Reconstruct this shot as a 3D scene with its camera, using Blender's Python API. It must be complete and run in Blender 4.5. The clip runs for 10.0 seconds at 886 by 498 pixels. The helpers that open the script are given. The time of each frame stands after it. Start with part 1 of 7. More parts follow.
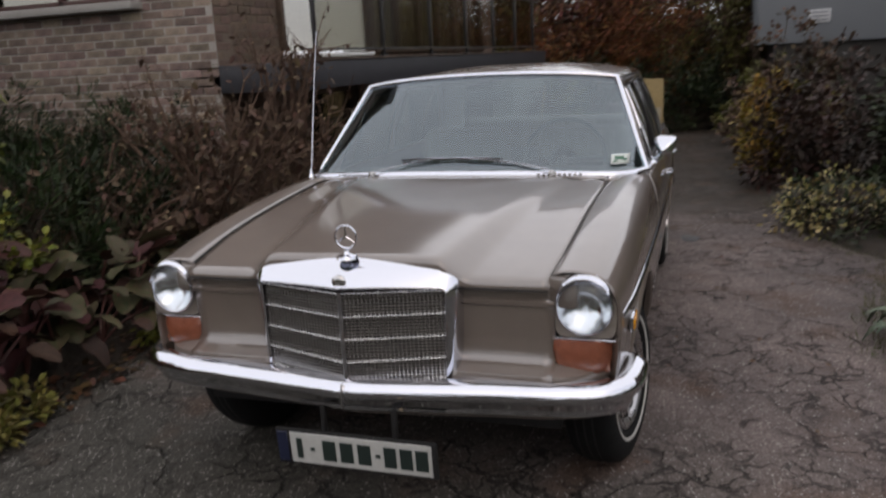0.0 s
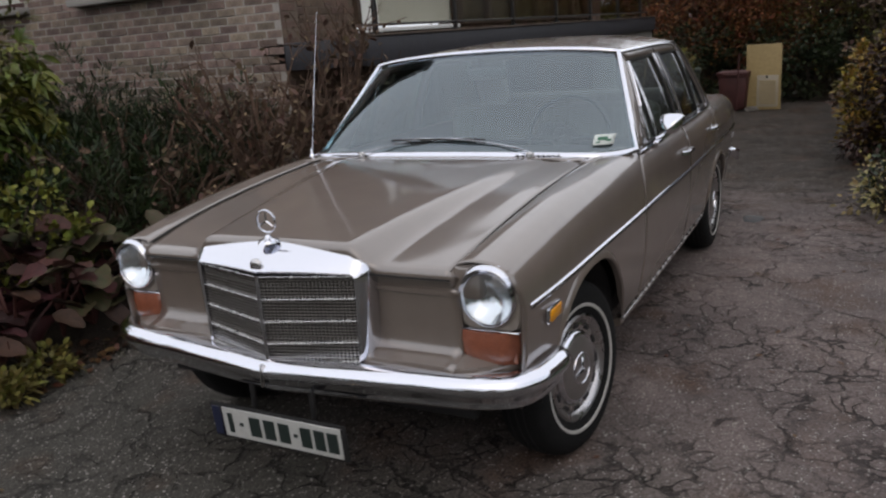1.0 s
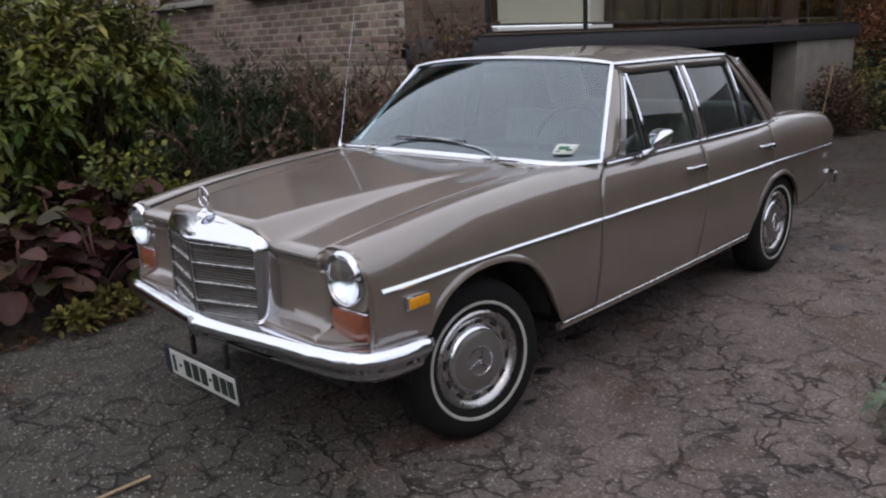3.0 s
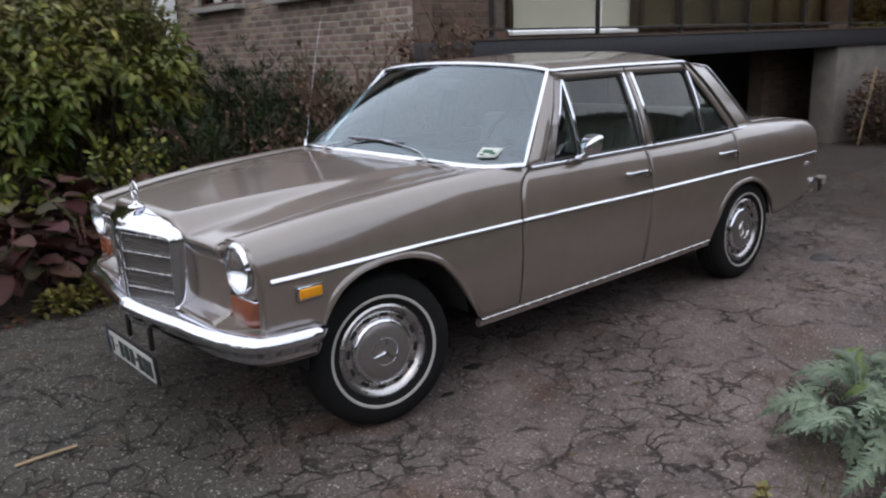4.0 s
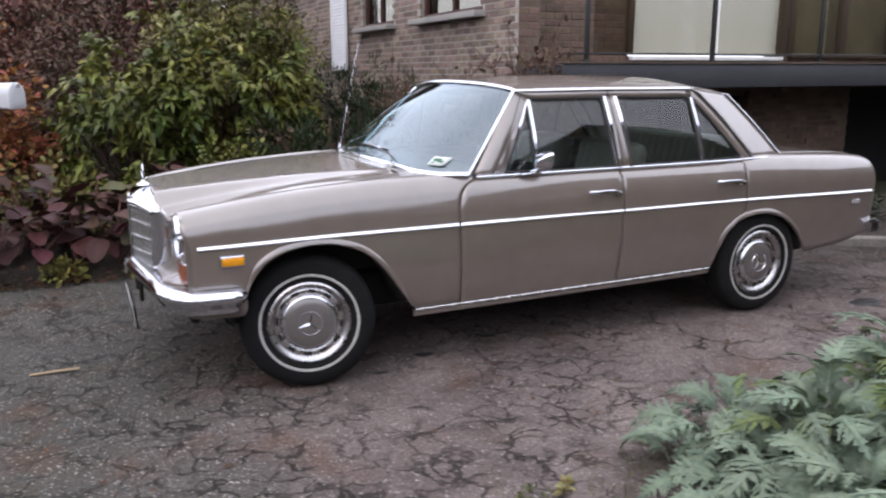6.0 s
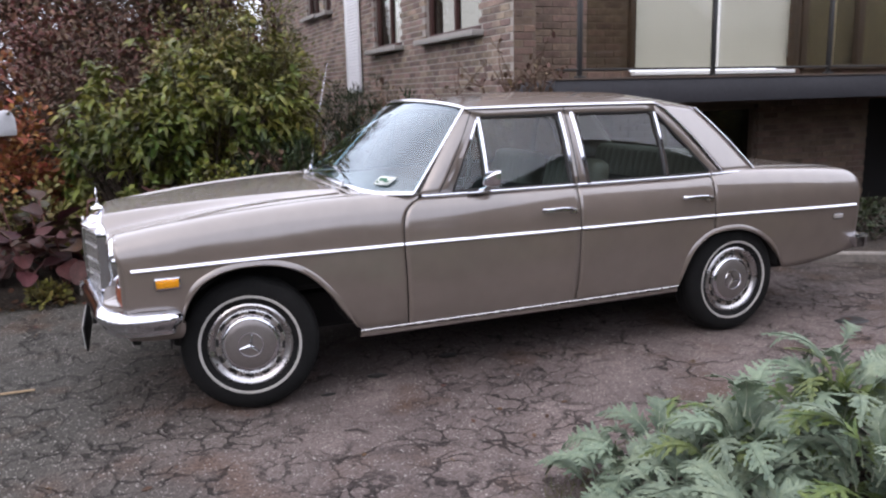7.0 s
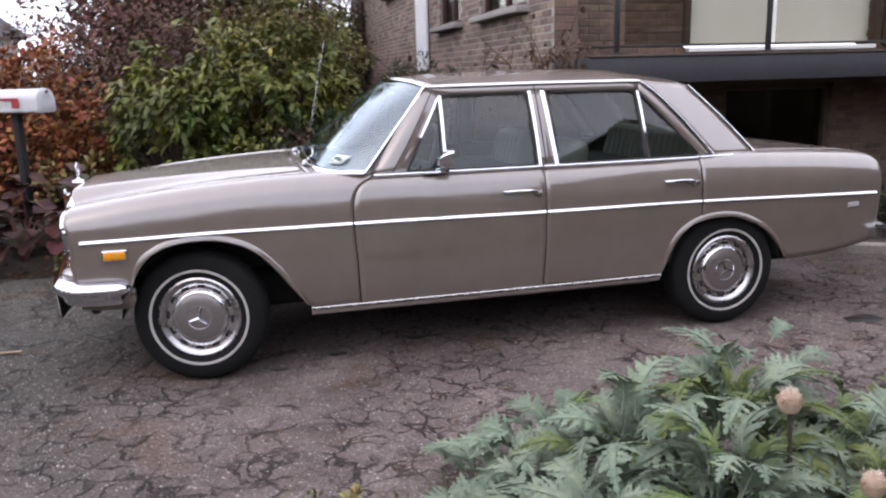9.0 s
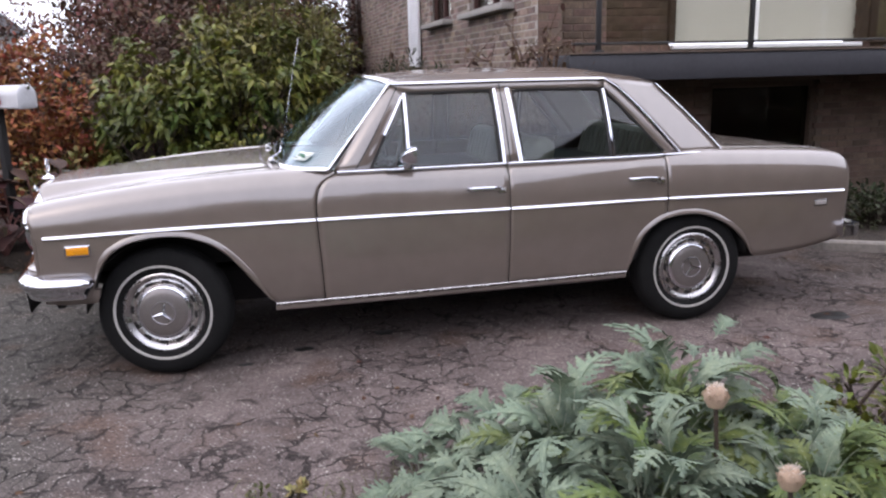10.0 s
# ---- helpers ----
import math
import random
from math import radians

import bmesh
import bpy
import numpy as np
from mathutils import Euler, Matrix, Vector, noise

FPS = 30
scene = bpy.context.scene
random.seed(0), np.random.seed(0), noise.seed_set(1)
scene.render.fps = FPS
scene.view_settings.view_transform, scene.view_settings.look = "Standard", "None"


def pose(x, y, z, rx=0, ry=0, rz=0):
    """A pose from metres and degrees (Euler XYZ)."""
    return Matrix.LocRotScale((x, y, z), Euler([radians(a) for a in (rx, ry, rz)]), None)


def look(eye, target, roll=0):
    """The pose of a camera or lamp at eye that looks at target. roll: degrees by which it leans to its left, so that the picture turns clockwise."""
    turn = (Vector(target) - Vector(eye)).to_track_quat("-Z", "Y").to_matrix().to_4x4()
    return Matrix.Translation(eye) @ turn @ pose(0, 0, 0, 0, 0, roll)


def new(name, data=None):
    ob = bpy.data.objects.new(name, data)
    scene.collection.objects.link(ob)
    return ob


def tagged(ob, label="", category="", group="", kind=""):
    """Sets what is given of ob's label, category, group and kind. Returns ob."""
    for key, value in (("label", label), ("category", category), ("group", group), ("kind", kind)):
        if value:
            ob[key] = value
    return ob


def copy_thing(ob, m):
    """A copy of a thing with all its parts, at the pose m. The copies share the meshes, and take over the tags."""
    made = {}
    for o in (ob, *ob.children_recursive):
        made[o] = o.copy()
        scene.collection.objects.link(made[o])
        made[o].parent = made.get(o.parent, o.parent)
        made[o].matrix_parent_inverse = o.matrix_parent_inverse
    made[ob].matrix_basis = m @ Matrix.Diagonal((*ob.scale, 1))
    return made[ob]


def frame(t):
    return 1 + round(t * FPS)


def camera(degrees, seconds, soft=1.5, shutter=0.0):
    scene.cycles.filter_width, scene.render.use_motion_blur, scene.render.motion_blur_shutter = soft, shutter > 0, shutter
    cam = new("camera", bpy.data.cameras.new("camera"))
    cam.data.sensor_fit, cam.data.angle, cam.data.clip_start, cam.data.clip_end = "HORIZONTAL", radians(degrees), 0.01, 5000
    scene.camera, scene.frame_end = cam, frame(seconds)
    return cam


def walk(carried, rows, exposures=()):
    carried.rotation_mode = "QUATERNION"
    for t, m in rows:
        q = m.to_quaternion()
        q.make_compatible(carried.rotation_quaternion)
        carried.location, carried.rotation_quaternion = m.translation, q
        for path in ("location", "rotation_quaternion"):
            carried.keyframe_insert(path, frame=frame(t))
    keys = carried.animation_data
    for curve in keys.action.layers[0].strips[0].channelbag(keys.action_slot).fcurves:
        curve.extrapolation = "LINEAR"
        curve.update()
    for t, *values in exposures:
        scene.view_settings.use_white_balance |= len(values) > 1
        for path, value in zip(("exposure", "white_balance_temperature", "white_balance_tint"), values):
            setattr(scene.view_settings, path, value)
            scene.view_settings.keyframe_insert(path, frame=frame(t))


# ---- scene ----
cam = camera(58.9, 10.0, soft=2.2, shutter=0.45)
PATH = [
    (0, (1.013, -2.703, 1.459), (0.393, -0.861, 0.989), -3.1),
    (0.2, (1.147, -2.669, 1.454), (0.439, -0.871, 0.94), -3.9),
    (0.5, (1.323, -2.591, 1.451), (0.505, -0.843, 0.927), -4.1),
    (0.7, (1.435, -2.54, 1.435), (0.578, -0.814, 0.899), -3.0),
    (1, (1.606, -2.426, 1.463), (0.681, -0.732, 0.94), -4.5),
    (1.2, (1.711, -2.393, 1.44), (0.742, -0.722, 0.921), -5.1),
    (1.5, (1.897, -2.369, 1.446), (0.809, -0.784, 0.892), -4.4),
    (1.7, (1.989, -2.318, 1.437), (0.872, -0.759, 0.871), -4.5),
    (2, (2.104, -2.268, 1.415), (0.959, -0.719, 0.88), -4.2),
    (2.2, (2.197, -2.212, 1.422), (1.018, -0.671, 0.935), -2.9),
    (3.3, (2.771, -1.939, 1.465), (1.395, -0.581, 0.951), -2.7),
    (3.5, (2.888, -1.868, 1.444), (1.513, -0.508, 0.937), -2.6),
    (3.7, (2.98, -1.8, 1.444), (1.582, -0.472, 0.909), -1.4),
    (4, (3.126, -1.697, 1.459), (1.659, -0.432, 0.961), -2.1),
    (4.2, (3.273, -1.625, 1.461), (1.753, -0.424, 0.964), -2.3),
    (4.5, (3.471, -1.513, 1.467), (1.894, -0.405, 0.934), -2.1),
    (4.7, (3.603, -1.437, 1.46), (2.002, -0.356, 0.942), -1.8),
    (5, (3.692, -1.306, 1.436), (2.056, -0.264, 0.951), -1.1),
    (5.2, (3.759, -1.228, 1.432), (2.093, -0.214, 0.987), -0.7),
    (5.5, (3.882, -1.124, 1.442), (2.158, -0.205, 1.015), -2.1),
    (5.7, (3.997, -1.042, 1.435), (2.23, -0.199, 1.026), -0.8),
    (6, (4.138, -0.894, 1.424), (2.369, -0.07, 0.986), -0.2),
    (6.2, (4.194, -0.794, 1.44), (2.425, 0.04, 1.02), -0.2),
    (7.3, (4.332, -0.324, 1.402), (2.485, 0.334, 1.009), -0.5),
    (7.5, (4.377, -0.246, 1.398), (2.522, 0.37, 0.975), 0.9),
    (7.7, (4.41, -0.182, 1.391), (2.557, 0.42, 0.938), 0.5),
    (8, (4.424, -0.074, 1.393), (2.544, 0.477, 0.992), 0.0),
    (8.2, (4.413, 0.017, 1.393), (2.529, 0.53, 0.959), -0.7),
    (8.5, (4.414, 0.116, 1.397), (2.523, 0.621, 0.988), -1.8),
    (8.7, (4.42, 0.171, 1.397), (2.535, 0.683, 0.971), -2.5),
    (9, (4.468, 0.284, 1.392), (2.57, 0.742, 0.958), -1.5),
    (9.2, (4.489, 0.342, 1.392), (2.587, 0.779, 0.952), -0.9),
    (9.5, (4.521, 0.409, 1.39), (2.617, 0.825, 0.944), -1.5),
    (9.7, (4.534, 0.438, 1.391), (2.629, 0.875, 0.966), -1.9),
    (10, (4.54, 0.467, 1.392), (2.642, 0.916, 0.95), -1.4),
]
EXPOSURES = [(0.0, -0.10, 7050, 15), (2.0, -0.11, 6650, 11), (3.5, 0.24, 6600, 15), (4.5, 0.50, 6500, 12), (5.0, 0.82, 6500, 16), (5.5, 0.88, 6500, 17), (7.5, 0.92, 6550, 20), (10.0, 0.95, 6550, 21)]
walk(cam, [(t, look(eye, target, roll)) for t, eye, target, roll in PATH], EXPOSURES)

# ---- daylight: overcast sky ----
world = bpy.data.worlds.new("world")
scene.world = world
world.use_nodes = True
wn, wl = world.node_tree.nodes, world.node_tree.links
SUN_ELEV, SUN_TURN = 48.0, 150.0
sky = wn.new("ShaderNodeTexSky")
sky.sky_type, sky.sun_disc = "NISHITA", False
sky.sun_elevation, sky.sun_rotation = radians(SUN_ELEV), radians(SUN_TURN)
sky.air_density, sky.dust_density, sky.ozone_density = 1.0, 4.0, 1.0
cloud = wn.new("ShaderNodeMixRGB")
cloud.inputs["Fac"].default_value = 0.75
cloud.inputs["Color2"].default_value = (8.2, 8.9, 10.0, 1)
wl.new(sky.outputs["Color"], cloud.inputs["Color1"])
wl.new(cloud.outputs["Color"], wn["Background"].inputs["Color"])
wn["Background"].inputs["Strength"].default_value = 0.148
sun = new("sun", bpy.data.lights.new("sun", "SUN"))
sun.data.energy, sun.data.angle, sun.data.color = 0.78, radians(170), (1.0, 0.97, 0.92)
sun.matrix_world = pose(0, 0, 12, 90 - SUN_ELEV, 0, SUN_TURN + 90)


# ---- helpers for meshes ----
def cur(*knots):
    """A smooth curve through (x, value) knots, for numpy arrays."""
    kx = np.array([k[0] for k in knots], float)
    kv = np.array([k[1] for k in knots], float)
    d = np.diff(kv) / np.diff(kx)
    m = np.concatenate([[d[0]], np.where(d[1:] * d[:-1] > 0, (d[1:] + d[:-1]) / 2, 0), [d[-1]]])

    def f(x):
        x = np.clip(np.asarray(x, float), kx[0], kx[-1])
        i = np.clip(np.searchsorted(kx, x) - 1, 0, len(kx) - 2)
        w = kx[i + 1] - kx[i]
        s = (x - kx[i]) / w
        return (kv[i] * (1 + 2 * s) * (1 - s) ** 2 + m[i] * w * s * (1 - s) ** 2
                + kv[i + 1] * s * s * (3 - 2 * s) + m[i + 1] * w * s * s * (s - 1))
    return f


def smooth01(a, b, x):
    s = np.clip((np.asarray(x, float) - a) / (b - a), 0, 1)
    return s * s * (3 - 2 * s)


def sheet(P, close_u=False, close_v=False):
    """Vertices and quads of a grid of points (n, m, 3)."""
    P = np.asarray(P, float)
    n, m = P.shape[:2]
    F = []
    for i in range(n if close_u else n - 1):
        for j in range(m if close_v else m - 1):
            a, b = i, (i + 1) % n
            c, d = j, (j + 1) % m
            F.append((a * m + c, b * m + c, b * m + d, a * m + d))
    return P.reshape(-1, 3), F


def ruled(A, B, n=3):
    A, B = np.asarray(A, float), np.asarray(B, float)
    t = np.linspace(0, 1, n)[:, None, None]
    return sheet(A[None] * (1 - t) + B[None] * t)


def resample(path, n):
    path = np.asarray(path, float)
    s = np.concatenate([[0], np.cumsum(np.linalg.norm(np.diff(path, axis=0), axis=1))])
    q = np.linspace(0, s[-1], n)
    return np.stack([np.interp(q, s, path[:, k]) for k in range(3)], 1)


def rounded(path, n):
    """A smooth run through a few corner points."""
    path = np.asarray(path, float)
    s = np.concatenate([[0], np.cumsum(np.linalg.norm(np.diff(path, axis=0), axis=1))])
    q = np.linspace(0, s[-1], n)
    return np.stack([cur(*zip(s, path[:, k]))(q) for k in range(3)], 1)


def sweep(path, prof, ref=(0, 0, 1), closed=False, taper=None):
    """A profile of (side, up) points along a path; side lies square to path and ref."""
    path, prof = np.asarray(path, float), np.asarray(prof, float)
    if closed:
        t = np.roll(path, -1, 0) - np.roll(path, 1, 0)
    else:
        t = np.gradient(path, axis=0)
    t /= np.linalg.norm(t, axis=1)[:, None] + 1e-12
    side = np.cross(t, np.asarray(ref, float))
    side /= np.linalg.norm(side, axis=1)[:, None] + 1e-12
    up = np.cross(side, t)
    k = np.ones(len(path)) if taper is None else np.asarray(taper, float)
    P = path[:, None] + k[:, None, None] * (side[:, None] * prof[None, :, :1] + up[:, None] * prof[None, :, 1:])
    V, F = sheet(P, closed, True)
    m = len(prof)
    if not closed:
        F = F + [tuple(range(m)), tuple(range(len(V) - 1, len(V) - 1 - m, -1))]
    return V, F


def ring(r, n=8, ry=None):
    a = np.arange(n) * 2 * math.pi / n
    return np.stack([r * np.cos(a), (ry or r) * np.sin(a)], 1)


def box_prof(w, h, c=0.3):
    """A rectangle with cut corners as a profile."""
    w, h = w / 2, h / 2
    k = min(w, h) * c
    return [(w - k, -h), (w, -h + k), (w, h - k), (w - k, h), (-w + k, h), (-w, h - k), (-w, -h + k), (-w + k, -h)]


def tube(path, r, n=8, ref=(0.13, 0.21, 0.97), taper=None):
    return sweep(path, ring(r, n), ref, taper=taper)


def lathe(prof, n=32, axis="x", at=(0, 0, 0), cap=True):
    """A profile of (radius, along) turned round an axis."""
    a = np.arange(n) * 2 * math.pi / n
    prof = np.asarray(prof, float)
    c, s = np.cos(a)[:, None] * prof[None, :, 0], np.sin(a)[:, None] * prof[None, :, 0]
    h = np.broadcast_to(prof[None, :, 1], c.shape)
    P = {"x": np.stack([h, c, s], 2), "y": np.stack([s, h, c], 2), "z": np.stack([c, s, h], 2)}[axis]
    V, F = sheet(P, True, False)
    m = len(prof)
    if cap:
        F = F + [tuple(i * m for i in range(n))[::-1], tuple(i * m + m - 1 for i in range(n))]
    return V + np.asarray(at, float), F


def joined(*parts):
    V, F, k = [], [], 0
    for v, f in parts:
        V.append(np.asarray(v, float))
        F += [tuple(i + k for i in q) for q in f]
        k += len(v)
    return np.concatenate(V), F


def rbox(c, s, r=0.01, seg=2, turn=None):
    """A box with rounded edges: centre, sizes, radius."""
    bm = bmesh.new()
    bmesh.ops.create_cube(bm, size=1)
    bmesh.ops.scale(bm, vec=s, verts=bm.verts)
    if r > 0:
        bmesh.ops.bevel(bm, geom=bm.edges[:], offset=r, segments=seg, affect="EDGES", profile=0.5)
    V = np.array([v.co[:] for v in bm.verts])
    F = [tuple(v.index for v in f.verts) for f in bm.faces]
    bm.free()
    if turn is not None:
        V = V @ np.array(Euler([radians(a) for a in turn]).to_matrix()).T
    return V + np.asarray(c, float), F


def mirrored(vf):
    V, F = vf
    return np.asarray(V, float) * (-1, 1, 1), [f[::-1] for f in F]


def part(name, vf, material, parent=None, label="", smooth=True, thick=0.0, angle=40):
    """One mesh object, under a thing or a part."""
    V, F = vf
    me = bpy.data.meshes.new(name)
    me.from_pydata(np.asarray(V, float).tolist(), [], [tuple(f) for f in F])
    me.materials.append(material)
    if smooth:
        me.shade_smooth()
        if angle:
            me.set_sharp_from_angle(angle=radians(angle))
    ob = new(name, me)
    if parent is not None:
        ob.parent = parent
    if label:
        ob["label"] = label
    if thick:
        so = ob.modifiers.new("thickness", "SOLIDIFY")
        so.thickness, so.offset = thick, 0.0
    return ob


def thing(name, at=(0, 0, 0), label="", category="", group="", kind="", turn=0.0):
    ob = new(name)
    ob.empty_display_size = 0.1
    ob.matrix_basis = pose(*at, 0, 0, turn)
    return tagged(ob, label, category, group, kind)


def pair(name, vf, material, parent, label="", **kw):
    """A part on the car's left side and its twin on the right."""
    return part(name, vf, material, parent, label, **kw), part(name, mirrored(vf), material, parent, label, **kw)


# ---- materials ----
def mat(name, base, rough=0.5, metal=0.0, spec=0.5, vary=0.0, scale=6.0, fine=60.0, bump=0.0, bump_scale=None,
        coat=0.0, coat_rough=0.03, second=None, island=0.0, objrand=0.0, rough_vary=0.0, trans=0.0, sss=0.0):
    m = bpy.data.materials.new(name)
    m.use_nodes = True
    n, l = m.node_tree.nodes, m.node_tree.links
    b = n["Principled BSDF"]
    b.inputs["Roughness"].default_value = rough
    b.inputs["Metallic"].default_value = metal
    b.inputs["Specular IOR Level"].default_value = spec
    b.inputs["Coat Weight"].default_value = coat
    b.inputs["Coat Roughness"].default_value = coat_rough
    b.inputs["Transmission Weight"].default_value = trans
    b.inputs["Base Color"].default_value = (*base, 1)
    col = None
    co = n.new("ShaderNodeTexCoord")
    big = n.new("ShaderNodeTexNoise")
    big.inputs["Scale"].default_value, big.inputs["Detail"].default_value = scale, 6.0
    l.new(co.outputs["Object"], big.inputs["Vector"])
    small = n.new("ShaderNodeTexNoise")
    small.inputs["Scale"].default_value, small.inputs["Detail"].default_value = fine, 4.0
    l.new(co.outputs["Object"], small.inputs["Vector"])
    if vary or second:
        mix = n.new("ShaderNodeMixRGB")
        ramp = n.new("ShaderNodeMapRange")
        ramp.inputs["From Min"].default_value, ramp.inputs["From Max"].default_value = 0.35, 0.65
        l.new(big.outputs["Fac"], ramp.inputs["Value"])
        l.new(ramp.outputs["Result"], mix.inputs["Fac"])
        mix.inputs["Color1"].default_value = (*base, 1)
        mix.inputs["Color2"].default_value = (*(second or [c * (1 - vary) for c in base]), 1)
        dot = n.new("ShaderNodeHueSaturation")
        span = n.new("ShaderNodeMapRange")
        span.inputs["From Min"].default_value, span.inputs["From Max"].default_value = 0.3, 0.7
        span.inputs["To Min"].default_value, span.inputs["To Max"].default_value = 1 - vary, 1 + vary
        l.new(small.outputs["Fac"], span.inputs["Value"])
        l.new(span.outputs["Result"], dot.inputs["Value"])
        l.new(mix.outputs["Color"], dot.inputs["Color"])
        col = dot.outputs["Color"]
    if island or objrand:
        hue = n.new("ShaderNodeHueSaturation")
        if island:
            g = n.new("ShaderNodeNewGeometry")
            src, amount = g.outputs["Random Per Island"], island
        else:
            g = n.new("ShaderNodeObjectInfo")
            src, amount = g.outputs["Random"], objrand
        for sock, a in (("Value", amount), ("Hue", amount * 0.07)):
            sp = n.new("ShaderNodeMapRange")
            mid = 1.0 if sock == "Value" else 0.5
            sp.inputs["To Min"].default_value, sp.inputs["To Max"].default_value = mid - a, mid + a
            if sock == "Hue":
                w = n.new("ShaderNodeMath")
                w.operation = "MULTIPLY"
                w.inputs[1].default_value = 7.31
                fr = n.new("ShaderNodeMath")
                fr.operation = "FRACT"
                l.new(src, w.inputs[0])
                l.new(w.outputs[0], fr.inputs[0])
                l.new(fr.outputs[0], sp.inputs["Value"])
            else:
                l.new(src, sp.inputs["Value"])
            l.new(sp.outputs["Result"], hue.inputs[sock])
        if col is None:
            hue.inputs["Color"].default_value = (*base, 1)
        else:
            l.new(col, hue.inputs["Color"])
        col = hue.outputs["Color"]
    if col is not None:
        l.new(col, b.inputs["Base Color"])
    if rough_vary:
        rr = n.new("ShaderNodeMapRange")
        rr.inputs["From Min"].default_value, rr.inputs["From Max"].default_value = 0.3, 0.7
        rr.inputs["To Min"].default_value, rr.inputs["To Max"].default_value = max(rough - rough_vary, 0.02), rough + rough_vary
        l.new(big.outputs["Fac"], rr.inputs["Value"])
        l.new(rr.outputs["Result"], b.inputs["Roughness"])
    if bump:
        bp = n.new("ShaderNodeBump")
        bp.inputs["Strength"].default_value, bp.inputs["Distance"].default_value = min(bump, 1.0), 0.01 if bump_scale is None else bump_scale
        l.new(small.outputs["Fac"], bp.inputs["Height"])
        l.new(bp.outputs["Normal"], b.inputs["Normal"])
    return m


def glass_mat(name, tint, gloss=1.5, sheen=(0.8, 0.8, 0.8)):
    """Thin glass: lets light straight through, mirrors more at a slant."""
    m = bpy.data.materials.new(name)
    m.use_nodes = True
    n, l = m.node_tree.nodes, m.node_tree.links
    n.remove(n["Principled BSDF"])
    tr, gl, mx, lw, pw, mr = (n.new(k) for k in ("ShaderNodeBsdfTransparent", "ShaderNodeBsdfGlossy", "ShaderNodeMixShader", "ShaderNodeLayerWeight", "ShaderNodeMath", "ShaderNodeMapRange"))
    tr.inputs["Color"].default_value = (*tint, 1)
    gl.inputs["Roughness"].default_value = 0.015
    gl.inputs["Color"].default_value = (*sheen, 1)
    lw.inputs["Blend"].default_value = 0.5
    pw.operation = "POWER"
    pw.inputs[1].default_value = 4.6
    mr.inputs["To Min"].default_value = ((gloss - 1) / (gloss + 1)) ** 2
    l.new(lw.outputs["Facing"], pw.inputs[0])
    l.new(pw.outputs[0], mr.inputs["Value"])
    l.new(mr.outputs["Result"], mx.inputs[0])
    l.new(tr.outputs[0], mx.inputs[1])
    l.new(gl.outputs[0], mx.inputs[2])
    l.new(mx.outputs[0], n["Material Output"].inputs["Surface"])
    return m


PAINT = mat("taupe_car_paint", (0.140, 0.112, 0.094), rough=0.42, spec=0.4, vary=0.06, scale=1.6, fine=9.0, coat=1.0, coat_rough=0.085, rough_vary=0.05)
PAINT.node_tree.nodes["Principled BSDF"].inputs["Coat IOR"].default_value = 2.0
CHROME = mat("chrome", (0.69, 0.70, 0.75), rough=0.06, metal=1.0, rough_vary=0.03, scale=14)
LAMPFACE = mat("satin_lamp_surround", (0.27, 0.235, 0.205), rough=0.42, metal=0.25, vary=0.1, scale=20)
CORE = mat("dusty_brown_radiator", (0.030, 0.024, 0.020), rough=0.8, vary=0.2)
MESHWIRE = mat("dull_grille_wire", (0.34, 0.32, 0.30), rough=0.35, metal=0.9, vary=0.1)
STEEL = mat("brushed_steel", (0.56, 0.55, 0.54), rough=0.26, metal=1.0, rough_vary=0.06, scale=30)
CAP = mat("painted_hubcap", (0.21, 0.19, 0.18), rough=0.34, metal=0.6, coat=0.6, coat_rough=0.08, vary=0.06)
RUBBER = mat("tyre_rubber", (0.00768, 0.00768, 0.00768), rough=0.85, spec=0.2, vary=0.25, scale=12, bump=0.3, fine=140)
WHITEWALL = mat("whitewall", (0.3968, 0.384, 0.3584), rough=0.6, vary=0.08, scale=20)
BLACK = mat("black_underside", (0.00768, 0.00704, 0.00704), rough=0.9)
SEAM = mat("dark_rubber_seal", (0.01152, 0.01088, 0.01024), rough=0.6)
AMBER = mat("amber_lens", (0.765, 0.306, 0.0068), rough=0.18, coat=0.8, vary=0.12, scale=60, fine=300, bump=0.25)
ORANGE = mat("orange_turn_lens", (0.235, 0.074, 0.040), rough=0.16, coat=0.8, vary=0.15, scale=40, fine=220, bump=0.25)
REDLENS = mat("clear_marker_lens", (0.352, 0.3328, 0.32), rough=0.2, coat=0.6, vary=0.1)
GLASS = glass_mat("car_glass", (0.62, 0.71, 0.70), 1.7)
SCREEN_GLASS = glass_mat("windscreen_glass", (0.70, 0.88, 0.90), 2.45, (0.76, 0.86, 0.92))
LENS = glass_mat("lamp_glass", (0.93, 0.95, 0.96), 1.45)
REFLECTOR = mat("lamp_reflector", (0.80, 0.82, 0.84), rough=0.13, metal=1.0, bump=0.10, fine=40)
SEATS = mat("pale_vinyl", (0.115, 0.104, 0.082), rough=0.5, vary=0.12, scale=9)
RIMSTEEL = mat("worn_bright_steel", (0.46, 0.45, 0.45), rough=0.30, metal=1.0, rough_vary=0.10, scale=25)
DASH = mat("dark_dashboard", (0.0288, 0.0256, 0.0224), rough=0.55, vary=0.2)
PLATE = mat("white_plate", (0.4608, 0.4608, 0.4352), rough=0.4, vary=0.06)
PLATE_INK = mat("dark_green_ink", (0.0128, 0.0224, 0.0192), rough=0.5)
BLUE = mat("blue_plate_band", (0.012, 0.016, 0.04), rough=0.4)
STICKER = mat("pale_sticker", (0.62, 0.66, 0.62), rough=0.5, vary=0.1)
